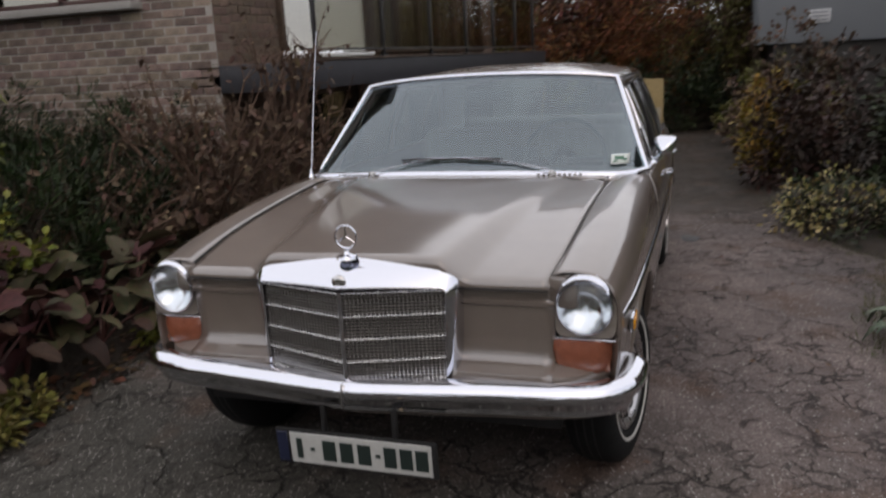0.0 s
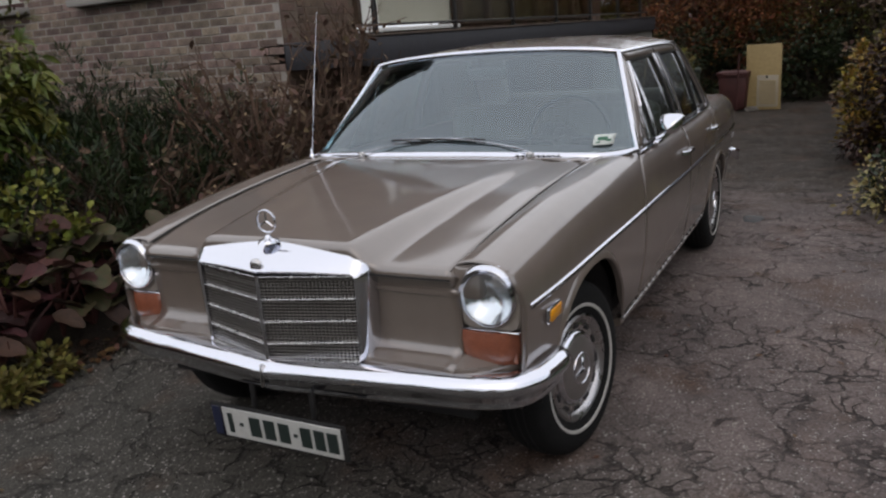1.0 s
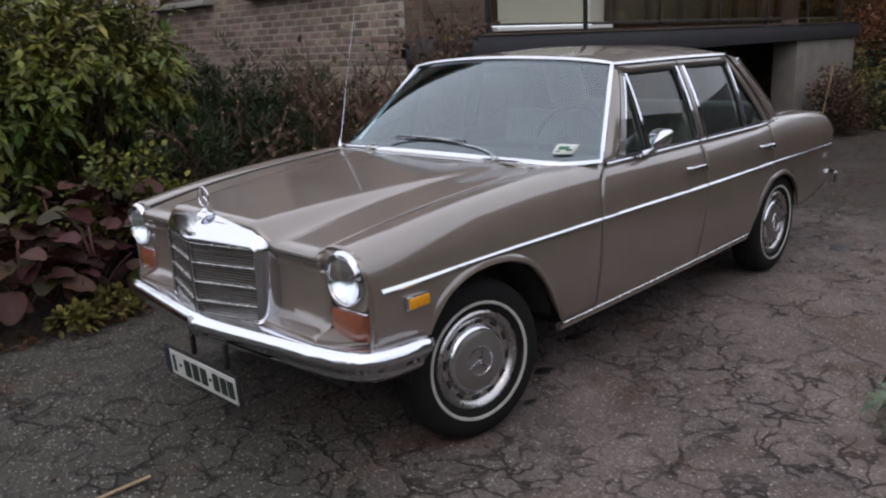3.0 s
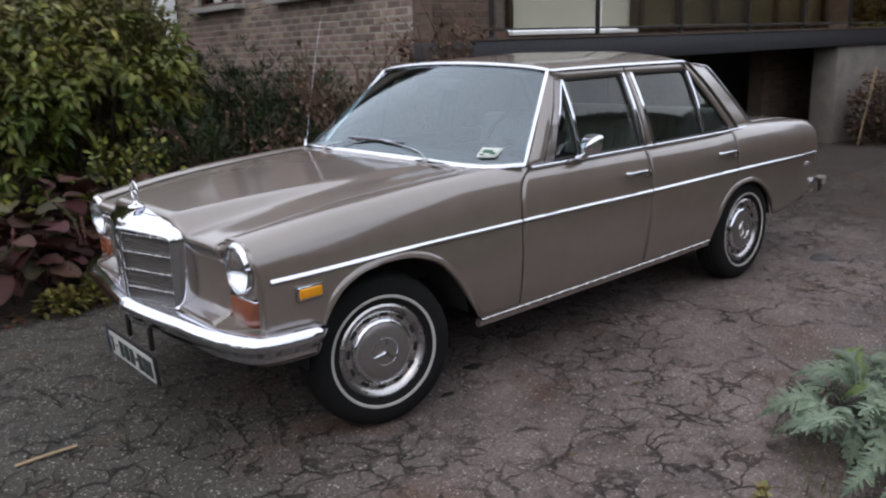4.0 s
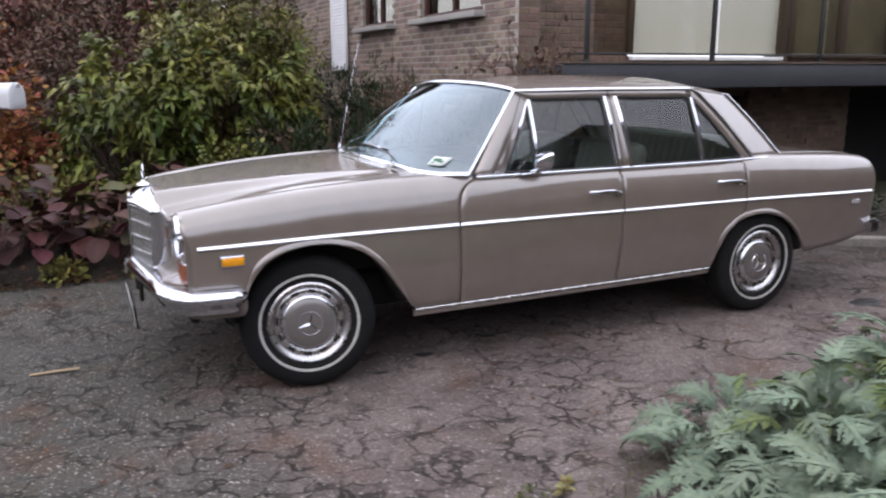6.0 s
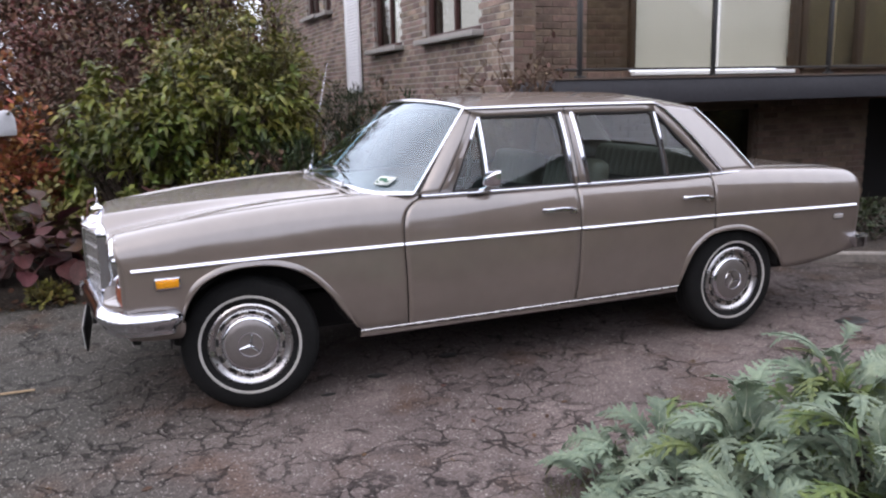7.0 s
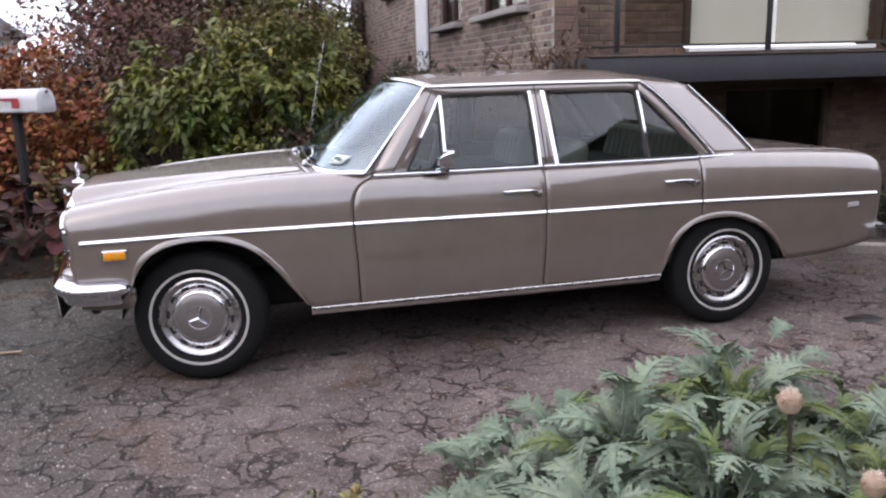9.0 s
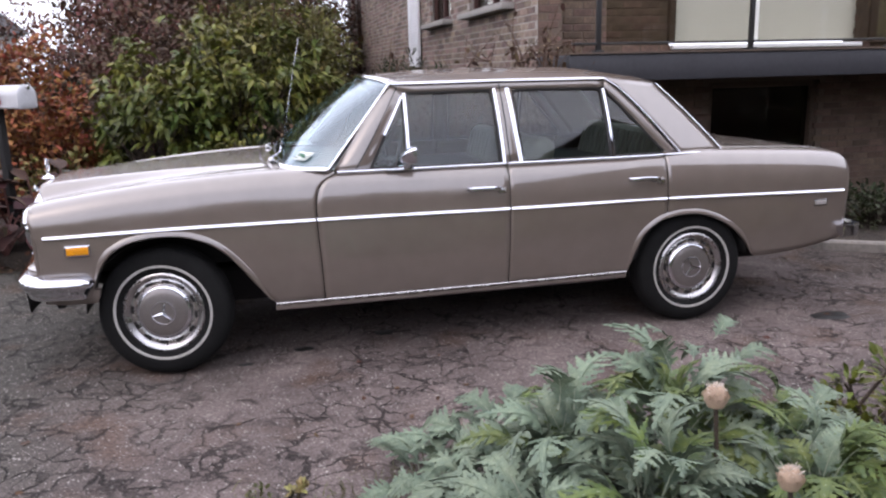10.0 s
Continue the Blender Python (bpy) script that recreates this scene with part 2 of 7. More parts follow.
STICKER_INK = mat("green_sticker_print", (0.032, 0.128, 0.0704), rough=0.5)


# ---- the car: front axle at y = 0, its nose towards -y ----
car = thing("car", (0, 0, 0), "taupe brown vintage saloon car with chrome trim, parked on the drive", "car")

WIDTH = cur((-0.62, 0.79), (-0.5, 0.802), (-0.3, 0.820), (0.3, 0.838), (1.2, 0.845), (2.2, 0.840), (2.9, 0.822), (3.4, 0.800), (3.8, 0.765))
CREST = cur((-0.62, 0.822), (-0.5, 0.846), (-0.3, 0.882), (-0.05, 0.912), (0.25, 0.936), (0.5, 0.949), (0.75, 0.955),
            (1.7, 0.955), (2.6, 0.952), (3.0, 0.940), (3.45, 0.919), (3.62, 0.906), (3.70, 0.893), (3.74, 0.876), (3.79, 0.83))
TRIM_Z = cur((-0.5, 0.707), (0.2, 0.720), (0.75, 0.720), (1.7, 0.713), (2.6, 0.708), (3.75, 0.680))
SEAM_X = cur((-0.62, 0.60), (-0.35, 0.625), (0.1, 0.640), (0.55, 0.655))
BELT = 0.928
DROP = 0.14


def side_x(y, z):
    """Half width of the body's flank."""
    y, z = np.asarray(y, float), np.asarray(z, float)
    w, zc = WIDTH(y), CREST(y)
    low = w - 0.050 * np.clip((0.70 - z) / 0.4, 0, 2) ** 2
    s = np.clip((z - 0.70) / (zc - 0.70), 0, 1)
    high = w - DROP + DROP * (1 - s ** 2.7) ** (1 / 2.7)
    return np.where(z < 0.70, low, high)


def flank(y0, y1, bottom, n=30, top=None, rows=22):
    """A body panel between two stations, from its bottom line to the belt or over the crest."""
    ys = np.linspace(y0, y1, n)
    zb = bottom(ys)
    zt = CREST(ys) if top is None else np.full(n, top)
    t = np.linspace(0, 1, rows)
    if top is None:
        t = np.sin(t * math.pi / 2)
    Z = zb[None] + (zt - zb)[None] * t[:, None]
    Y = np.broadcast_to(ys, Z.shape)
    return np.stack([side_x(Y, Z), Y, Z], 2)


ARCH_F = cur((-0.60, 0.40), (-0.30, 0.395), (-0.296, 0.42), (-0.270, 0.52), (-0.225, 0.602), (-0.155, 0.655), (-0.05, 0.686), (0.05, 0.691),
             (0.16, 0.674), (0.27, 0.622), (0.36, 0.532), (0.445, 0.412), (0.505, 0.325), (0.53, 0.305), (0.76, 0.305))
ARCH_R = cur((2.30, 0.315), (2.365, 0.32), (2.38, 0.39), (2.42, 0.498), (2.505, 0.583), (2.62, 0.619), (2.72, 0.623), (2.86, 0.591),
             (2.99, 0.517), (3.078, 0.43), (3.14, 0.345), (3.165, 0.338), (3.45, 0.355), (3.84, 0.42))
sill_line = cur((0.5, 0.305), (2.6, 0.315))

# the door's leading edge sweeps back under the belt
door_edge = cur((0.30, 0.030), (0.52, 0.018), (0.71, 0.008), (0.83, 0.014), (0.885, 0.040), (0.915, 0.080), (0.93, 0.115), (0.96, 0.12))

# front fender: flank, crest and the strip inside it up to the bonnet seam
P = flank(-0.505, 0.722, ARCH_F, 74, None, 26)
ys = P[0, :, 1]
inner = []
for k in (0.25, 0.5, 0.75, 1.0):
    xc = WIDTH(ys) - DROP
    xs = np.minimum(SEAM_X(ys), xc - 0.02)
    inner.append(np.stack([xc + (xs - xc) * k, ys, CREST(ys) - 0.010 * k ** 2], 1))
P = np.concatenate([P, np.array(inner)])
# the leading edge leans forward towards the top
lean = smooth01(0.68, 0.80, P[:, :, 2]) * (1 - smooth01(-0.515, -0.25, P[:, :, 1])) * 0.030
P[:, :, 1] -= lean
P[:, :, 1] += door_edge(P[:, :, 2]) * smooth01(0.40, 0.722, P[:, :, 1])
fenders = pair("front_fender", sheet(P), PAINT, car, thick=0.003)

P = flank(0.728, 1.693, sill_line, 34, BELT, 30)
P[:, :, 1] += door_edge(P[:, :, 2]) * (1 - smooth01(0.728, 1.2, P[:, :, 1]))
P[:, :, 0] = side_x(P[:, :, 1], P[:, :, 2])
frontdoor = pair("front_door", sheet(P), PAINT, car, thick=0.003)
# rear door stops along the wheel arch
P = flank(1.698, 2.568, lambda y: np.where(y < 2.36, 0.308, ARCH_R(np.maximum(y - 0.012, 2.36)) + 0.012), 44, BELT, 20)
reardoor = pair("rear_door", sheet(P), PAINT, car, thick=0.003)
P = flank(2.355, 3.738, ARCH_R, 64, None, 26)
ys = P[0, :, 1]
inner = []
for k in (0.3, 0.65, 1.0):
    xc = WIDTH(ys) - DROP
    inner.append(np.stack([xc - 0.06 * k, ys, CREST(ys) - 0.004 * k], 1))
P = np.concatenate([P, np.array(inner)])
# behind the door only; below the door's arch edge the panel is the lip alone
keep = P[:, ys > 2.5725]
quarters = pair("rear_quarter_panel", sheet(keep), PAINT, car, thick=0.003)
ya = np.linspace(2.362, 2.573, 24)
A = np.stack([side_x(ya, ARCH_R(ya)) - 0.002, ya, ARCH_R(ya)], 1)
B = A + (0, 0.0, 0.014)
B[:, 1] -= 0.006
pair("arch_edge", ruled(A, B, 2), PAINT, quarters[0], thick=0.003)

# rolled lips round the wheel openings
for fn, y0, y1, own in ((ARCH_F, -0.285, 0.50, fenders), (ARCH_R, 2.368, 3.13, quarters)):
    yy = np.linspace(y0, y1, 60)
    zz = fn(yy)
    path = resample(np.stack([side_x(yy, zz) + 0.002, yy, zz], 1), 60)
    fade = np.clip(np.minimum(np.arange(60), 59 - np.arange(60)) / 8.0, 0.25, 1)
    V, F = sweep(path, [(0.006, -0.016), (0.008, 0.004), (0.003, 0.011), (-0.008, 0.009), (-0.017, 0.004), (-0.024, -0.003), (-0.014, -0.010)], ref=(1, 0, 0), taper=fade)
    part("wheel_arch_lip", (V, F), PAINT, own[0])
    part("wheel_arch_lip", mirrored((V, F)), PAINT, own[1])

# rocker below the doors, with its bright strip
yy = np.linspace(0.515, 2.365, 24)
for sgn in (1, -1):
    rocker = part("rocker_panel", sweep(np.stack([sgn * (side_x(yy, 0.305) - 0.018), yy, np.full(24, 0.291) + 0.004 * (yy - 0.5)], 1), box_prof(0.03, 0.034, 0.5)), PAINT, car)
    part("sill_strip", sweep(np.stack([sgn * (side_x(yy, 0.31) + 0.004), yy, 0.3115 + 0.0035 * (yy - 0.5)], 1), box_prof(0.008, 0.009, 0.7)), STEEL, rocker, "thin bright strip")

# chrome side strips, one to each panel
strip = [(-0.004, -0.0095), (0.007, -0.0085), (0.0095, -0.004), (0.0075, 0.002), (0.002, 0.007), (-0.004, 0.0095)]
for y0, y1, own in ((-0.475, 0.724, fenders), (0.733, 1.690, frontdoor), (1.700, 2.566, reardoor), (2.574, 3.705, quarters)):
    yy = np.linspace(y0, y1, 24)
    zz = TRIM_Z(yy)
    vf = sweep(np.stack([side_x(yy, zz) + 0.001, yy, zz], 1), strip)
    part("side_strip", vf, CHROME, own[0], "chrome side strip")
    part("side_strip", mirrored(vf), CHROME, own[1], "chrome side strip")

# bonnet
HOOD_C = cur((-0.62, 0.884), (-0.3, 0.915), (0.0, 0.938), (0.3, 0.955), (0.62, 0.966))
HOOD_L = cur((-0.62, 0.806), (-0.5, 0.834), (-0.3, 0.868), (-0.1, 0.898), (0.1, 0.920), (0.55, 0.948))
HOOD_P = cur((-0.62, 0.275), (0.0, 0.36), (0.6, 0.47))


def hood_z(x, y):
    a = np.abs(x)
    xs = SEAM_X(y)
    p = smooth01(HOOD_P(y) - 0.01, HOOD_P(y) + 0.085, a)
    c = HOOD_C(y) - 0.010 * (a / 0.6) ** 2
    z = c * (1 - p) + HOOD_L(y) * p
    q = smooth01(xs - 0.075, xs, a)
    return z + (CREST(y) - 0.013 - HOOD_L(y)) * q


u = np.linspace(-1, 1, 61)
v = np.linspace(0, 1, 44)
rows = []
for k in v:
    nose = -0.572 + 0.020 * smooth01(0.50, 0.60, np.abs(u))
    y = nose * (1 - k) + k * (0.495 + 0.055 * u ** 2)
    x = u * (SEAM_X(y) - 0.004)
    rows.append(np.stack([x, y, hood_z(x, y)], 1))
front = []
for dy, dz in ((-0.010, -0.034), (-0.014, -0.024), (-0.012, -0.012), (-0.006, -0.004)):
    r = rows[0].copy()
    r[:, 1] += dy
    r[:, 2] += dz
    front.append(r)
P = np.array(front + rows)
hood = part("bonnet", sheet(P), PAINT, car, "long bonnet with a raised centre", thick=0.003)
# dark joint between bonnet and fenders
yy = np.linspace(-0.525, 0.50, 40)
pair("bonnet_joint", sweep(np.stack([SEAM_X(yy) - 0.001, yy, CREST(yy) - 0.0090], 1), box_prof(0.005, 0.004, 0.2)), SEAM, car)
# cowl between bonnet and windscreen
SCREEN = lambda u: np.stack([0.79 * u, 0.575 + 0.045 * u ** 2 + 0.19 * np.abs(u) ** 16, 0.962 - 0.016 * u ** 2], -1)
A = P[-1].copy()
A[:, 1] += 0.006
A[:, 0] = u * 0.70
A[:, 2] = np.minimum(A[:, 2], 0.9605) - 0.001
B = SCREEN(u)
A[:, 1] = np.minimum(A[:, 1], B[:, 1] - 0.015)
cowl = part("cowl_panel", ruled(A, B, 4), PAINT, car, thick=0.003)
for s in (-1, 1):
    for k in range(9):
        x = s * (0.36 + 0.022 * k) if s > 0 else -0.56 + 0.022 * k
        part("vent_slot", rbox((x, 0.552, 0.9645), (0.012, 0.024, 0.003), 0.001, 1), BLACK, cowl)
# body-coloured shoulder between crest, cowl and door
yy = np.linspace(0.50, 0.76, 8)
A = np.stack([WIDTH(yy) - DROP + 0.0, yy, CREST(yy)], 1)
B = np.stack([np.full(8, 0.64), yy, CREST(yy) - 0.004], 1)
pair("scuttle_corner", ruled(A, B, 3), PAINT, cowl, thick=0.003)

# dark core that closes gaps behind the panels
core = joined(rbox((0, 0.10, 0.66), (1.14, 1.20, 0.36), 0.03), rbox((0, 1.65, 0.60), (1.50, 2.2, 0.48), 0.03),
              rbox((0, 3.25, 0.63), (1.16, 1.05, 0.40), 0.03), rbox((0, 1.5, 0.325), (1.40, 1.75, 0.17), 0.03), rbox((0, 1.60, 0.34), (0.90, 3.85, 0.20), 0.03))
part("underbody", core, BLACK, car, "black underside", smooth=False)
for yc, sgn in ((0.06, 1), (0.06, -1), (2.73, 1), (2.73, -1)):
    a = np.linspace(0.08, math.pi - 0.02, 20)
    r = 0.40 if yc < 1 else 0.37
    A = np.stack([np.full(20, sgn * 0.52), yc + r * np.cos(a), 0.33 + r * 0.86 * np.sin(a)], 1)
    B = A.copy()
    B[:, 0] = sgn * 0.775
    part("wheel_well", ruled(A, B, 3), BLACK, car, thick=0.004)

# lamp units: housing, headlamp, bright eyelid, turn lamp
for s in (1, -1):
    LY = -0.530
    a = np.arange(48) * 2 * math.pi / 48
    # round above, squared below
    e = np.where(np.sin(a) > 0, 0.95, 0.32)
    ox = 0.091 * np.sign(np.cos(a)) * np.abs(np.cos(a)) ** e
    oz = np.where(np.sin(a) > 0, 0.091, 0.101) * np.sign(np.sin(a)) * np.abs(np.sin(a)) ** e
    disc = lambda r, y: np.stack([s * (0.703 + r * np.cos(a)), np.full(48, y), 0.744 + r * np.sin(a)], 1)
    shape = lambda k, y: np.stack([s * (0.703 + ox * k), np.full(48, y), 0.744 + oz * k], 1)
    face = [disc(0.077, -0.505), disc(0.079, -0.522), shape(0.97, -0.524), shape(1.0, -0.514), shape(1.0, -0.49), shape(0.90, -0.43)]
    unit = part("lamp_housing", sheet(np.array(face), False, True), LAMPFACE, car, thick=0.002)
    part("lamp_back", rbox((s * 0.703, -0.455, 0.602), (0.180, 0.08, 0.12), 0.01), PAINT, unit)
    part("lamp_bowl", rbox((s * 0.690, -0.455, 0.742), (0.160, 0.07, 0.150), 0.02), PAINT, unit)
    part("fender_brow", rbox((s * 0.640, -0.512, 0.782), (0.088, 0.052, 0.100), 0.014), PAINT, unit)
    at = (s * 0.703, LY, 0.739)
    lamp = part("headlamp", lathe([(0.073, 0.004), (0.075, -0.012), (0.078, -0.016), (0.082, -0.012), (0.084, 0.004)], 44, "y", at, False), CHROME, unit, "round headlamp with chrome ring")
    part("reflector", lathe([(0.002, 0.038), (0.03, 0.032), (0.056, 0.016), (0.074, -0.008)], 44, "y", at, False), REFLECTOR, unit)
    V, F = lathe([(0.0745, -0.012), (0.067, -0.020), (0.05, -0.028), (0.025, -0.033), (0.001, -0.034)], 44, "y", at, False)
    part("lamp_glass", (V, [f[::-1] for f in F]), LENS, unit, "ribbed clear lamp glass").visible_shadow = False
    # bright eyelid, broad on top, running down the outer side
    a = np.linspace(0.10 * math.pi, 0.92 * math.pi, 44)
    ca, sa = np.cos(a), np.sin(a)
    k = 0.15 + 0.85 * np.clip(np.sin((a / math.pi - 0.10) / 0.82 * math.pi), 0, 1) ** 0.5
    out = []
    for f, y, grow in ((0.0, 0.002, 0.0), (0.12, -0.016, 0.0), (0.5, -0.021, 0.0), (0.85, -0.012, 0.0), (1.0, 0.004, 0.0), (1.05, 0.030, 0.0), (1.0, 0.052, 0.0)):
        sq = 1 + min(f, 1) * (1 / (np.abs(ca) ** 2.4 + np.abs(sa) ** 2.4) ** (1 / 2.4) - 1) * 0.9
        rx = (0.080 + (0.012 * k) * f + grow) * sq
        rz = (0.080 + (0.023 * k) * f + grow) * sq
        out.append(np.stack([at[0] + s * rx * ca, np.full(44, LY + y), at[2] + rz * sa], 1))
    part("headlamp_eyelid", sheet(np.array(out)), CHROME, unit, "chrome eyelid over the headlamp", thick=0.002)
    # turn lamp: a tapered lens across the unit that wraps round the corner
    rows = []
    for z, w, d in ((0.638, 0.088, 0.010), (0.636, 0.092, 0.0), (0.608, 0.092, -0.005), (0.572, 0.088, -0.004), (0.546, 0.082, 0.003), (0.531, 0.073, 0.014), (0.526, 0.060, 0.032)):
        xx = np.linspace(-1, 1, 17)
        yy = -0.538 + d + 0.012 * (-xx).clip(0, 1) ** 6 + 0.085 * xx.clip(0, 1) ** 3
        rows.append(np.stack([s * (0.703 + w * xx), yy, np.full(17, z)], 1))
    part("turn_lamp", sheet(np.array(rows)), ORANGE, unit, "orange turn lamp", thick=0.006)
    part("lamp_back", rbox((s * 0.700, -0.490, 0.584), (0.150, 0.04, 0.10), 0.008), ORANGE, unit)
    part("lamp_gasket", rbox((s * 0.700, -0.500, 0.6420), (0.180, 0.065, 0.004), 0.0015, 1), CHROME, unit)
    # fender nose that closes the corner beside the lamp
    zz = np.linspace(0.43, CREST(-0.5) - 0.02, 16)
    A = np.stack([s * side_x(np.full(16, -0.503), zz), -0.503 - 0.030 * smooth01(0.68, 0.80, zz), zz], 1)
    B = np.stack([s * np.minimum(0.797, np.abs(A[:, 0]) - 0.002), np.minimum(A[:, 1] - 0.004, -0.521), zz], 1)
    C = B.copy()
    C[:, 0], C[:, 1] = s * 0.770, A[:, 1] + 0.016
    part("fender_nose", sheet(np.stack([A, B, C])), PAINT, car, thick=0.003)
    # front panels beside the radiator
    xa, xb = 0.335, 0.606
    prof = np.array([(-0.552, 0.806), (-0.538, 0.796), (-0.534, 0.760), (-0.541, 0.753), (-0.541, 0.742), (-0.532, 0.736), (-0.528, 0.64), (-0.532, 0.578),
                     (-0.542, 0.562), (-0.572, 0.550), (-0.600, 0.543), (-0.606, 0.525), (-0.590, 0.45)])
    xs = np.linspace(xa - 0.04, xb + 0.010, 9)
    P = np.stack([np.broadcast_to(xs[:, None] * s, (9, len(prof))), np.broadcast_to(prof[:, 0], (9, len(prof))), np.broadcast_to(prof[:, 1], (9, len(prof)))], 2)
    part("front_panel", sheet(P), PAINT, car, thick=0.003)
    part("lamp_cheek", rbox((s * 0.607, -0.482, 0.675), (0.007, 0.10, 0.235), 0.003, 1), PAINT, car)
    # body-coloured fillet between lamp, bonnet and fender
    a = np.linspace(0.42 * math.pi, math.pi * 1.15, 40)
    ca, sa = np.cos(a), np.sin(a)
    m = (np.abs(ca) ** 3.6 + np.abs(sa) ** 3.6) ** (1 / 3.6)
    A = np.stack([s * (0.703 + 0.088 * ca), np.full(40, -0.520), 0.744 + 0.088 * sa], 1)
    B = np.stack([s * (0.703 + 0.0965 * ca / m), np.full(40, -0.516), 0.744 + 0.0955 * sa / m], 1)
    part("lamp_fillet", ruled(A, B, 3), PAINT, car, thick=0.003)
    q = np.maximum(np.abs(ca), np.abs(sa))
    C = np.stack([s * (0.703 + 0.0985 * ca / q), np.full(40, -0.530), np.minimum(0.744 + 0.098 * sa / q, CREST(-0.53) - 0.009)], 1)
    part("lamp_fillet", ruled(B, C, 2), PAINT, car, thick=0.003)
    D = B.copy()
    D[:, 1] = -0.42
    part("lamp_fillet", ruled(B, D, 2), PAINT, car, thick=0.003)
    yy = np.linspace(-0.562, -0.470, 8)
    A = np.stack([np.full(8, s * 0.6035), yy, CREST(yy) - 0.018], 1)
    B = A.copy()
    B[:, 2] = 0.775
    part("bonnet_corner", ruled(A, B, 2), PAINT, car, thick=0.004)
    part("bonnet_gap", rbox((s * 0.472, -0.562, 0.796), (0.262, 0.014, 0.007), 0.002, 1), SEAM, car)
    # lower apron under the lamp, curving into the fender
    xs = np.linspace(0.60, 0.785, 10)
    yo = -0.606 + 0.14 * np.clip((xs - 0.60) / 0.185, 0, 1) ** 2
    P = np.stack([np.stack([s * xs, yo + d, np.full(10, z)], 1) for d, z in ((0.085, 0.566), (0.064, 0.560), (0.034, 0.550), (0.006, 0.543), (0.0, 0.525), (0.016, 0.45))])
    part("front_apron", sheet(P), PAINT, car, thick=0.003)
    # amber side marker with bright rim
    mk = part("side_marker", rbox((s * 0.823, -0.335, 0.645), (0.016, 0.108, 0.052), 0.007), CHROME, car, "amber side marker in a chrome rim")
    part("marker_lens", rbox((s * 0.829, -0.335, 0.645), (0.014, 0.094, 0.038), 0.006), AMBER, mk, "amber plastic")
    mr = part("rear_side_marker", rbox((s * 0.787, 3.545, 0.622), (0.014, 0.085, 0.038), 0.006), CHROME, car)
    part("marker_lens", rbox((s * 0.792, 3.545, 0.622), (0.012, 0.072, 0.026), 0.005), REDLENS, mr)

# radiator shell
def shell_loop(wt, wb, zt, zb, rt, y, prow, n=16, vdrop=0.0, slope=0.0):
    """A tall rounded opening, pointed a little at the bottom and towards the front."""
    pts = []
    for k in np.linspace(-1, 1, 2 * n + 1):
        pts.append((k * (wt - rt), zt + 0.010 * (1 - k * k)))
    for a in np.linspace(math.pi / 2, 0, 9)[1:]:
        pts.append((wt - rt + rt * math.cos(a), zt - rt + rt * math.sin(a)))
    for k in np.linspace(0, 1, n)[1:]:
        pts.append((wt + (wb - wt) * k, zt - rt + (zb - zt + rt) * k))
    for k in np.linspace(1, -1, 2 * n + 1)[1:]:
        pts.append((wb * k, zb - vdrop * (1 - abs(k))))
    for k in np.linspace(1, 0, n)[1:]:
        pts.append((-(wt + (wb - wt) * k), zt - rt + (zb - zt + rt) * k))
    for a in np.linspace(math.pi, math.pi / 2, 9)[1:-1]:
        pts.append((-(wt - rt) + rt * math.cos(a), zt - rt + rt * math.sin(a)))
    q = np.array(pts)
    yy = y - prow * (1 - np.abs(q[:, 0]) / 0.345) + slope * np.clip(q[:, 1] - 0.80, 0, 1)
    return np.stack([q[:, 0], yy, q[:, 1]], 1)


inset = shell_loop(0.303, 0.295, 0.800, 0.520, 0.010, -0.560, 0.086, vdrop=0.012)
loops = [inset,
         shell_loop(0.304, 0.296, 0.801, 0.519, 0.010, -0.598, 0.090, vdrop=0.012),
         shell_loop(0.310, 0.301, 0.808, 0.512, 0.016, -0.604, 0.090, vdrop=0.013),
         shell_loop(0.330, 0.314, 0.850, 0.500, 0.050, -0.598, 0.066, vdrop=0.016, slope=0.35),
         shell_loop(0.342, 0.323, 0.868, 0.495, 0.072, -0.582, 0.046, vdrop=0.016, slope=0.35),
         shell_loop(0.346, 0.327, 0.879, 0.492, 0.088, -0.562, 0.024, vdrop=0.016, slope=0.2),
         shell_loop(0.344, 0.327, 0.879, 0.492, 0.088, -0.532, 0.012, vdrop=0.016)]
grille = part("radiator_shell", sheet(np.array(loops), False, True), CHROME, car, "chrome radiator shell")
part("radiator_core", (inset + (0, 0.012, 0), [tuple(range(len(inset)))]), CORE, grille, smooth=False)
prow = lambda x: -0.588 - 0.090 * (1 - np.abs(x) / 0.345)
xs = np.linspace(-0.302, 0.302, 21)
for z in (0.797, 0.727, 0.657, 0.588, 0.526):
    k = (0.800 - z) / 0.27
    xx = xs * (1 - 0.026 * k)
    zz = z - (0.013 * (1 - np.abs(xs) / 0.302) * k)
    part("grille_bar", sweep(np.stack([xx, prow(xx) - 0.004, zz], 1), box_prof(0.011, 0.0055, 0.5)), STEEL, grille)
part("centre_bar", sweep(np.array([(0, -0.682, 0.80), (0, -0.684, 0.66), (0, -0.682, 0.51)]), box_prof(0.014, 0.014, 0.5), ref=(0, 1, 0)), CHROME, grille)
slat = sweep(np.array([(0, 0, -0.141), (0, 0, 0.141)]), box_prof(0.0036, 0.004, 0.2), ref=(0, 1, 0))
slat_mesh = None
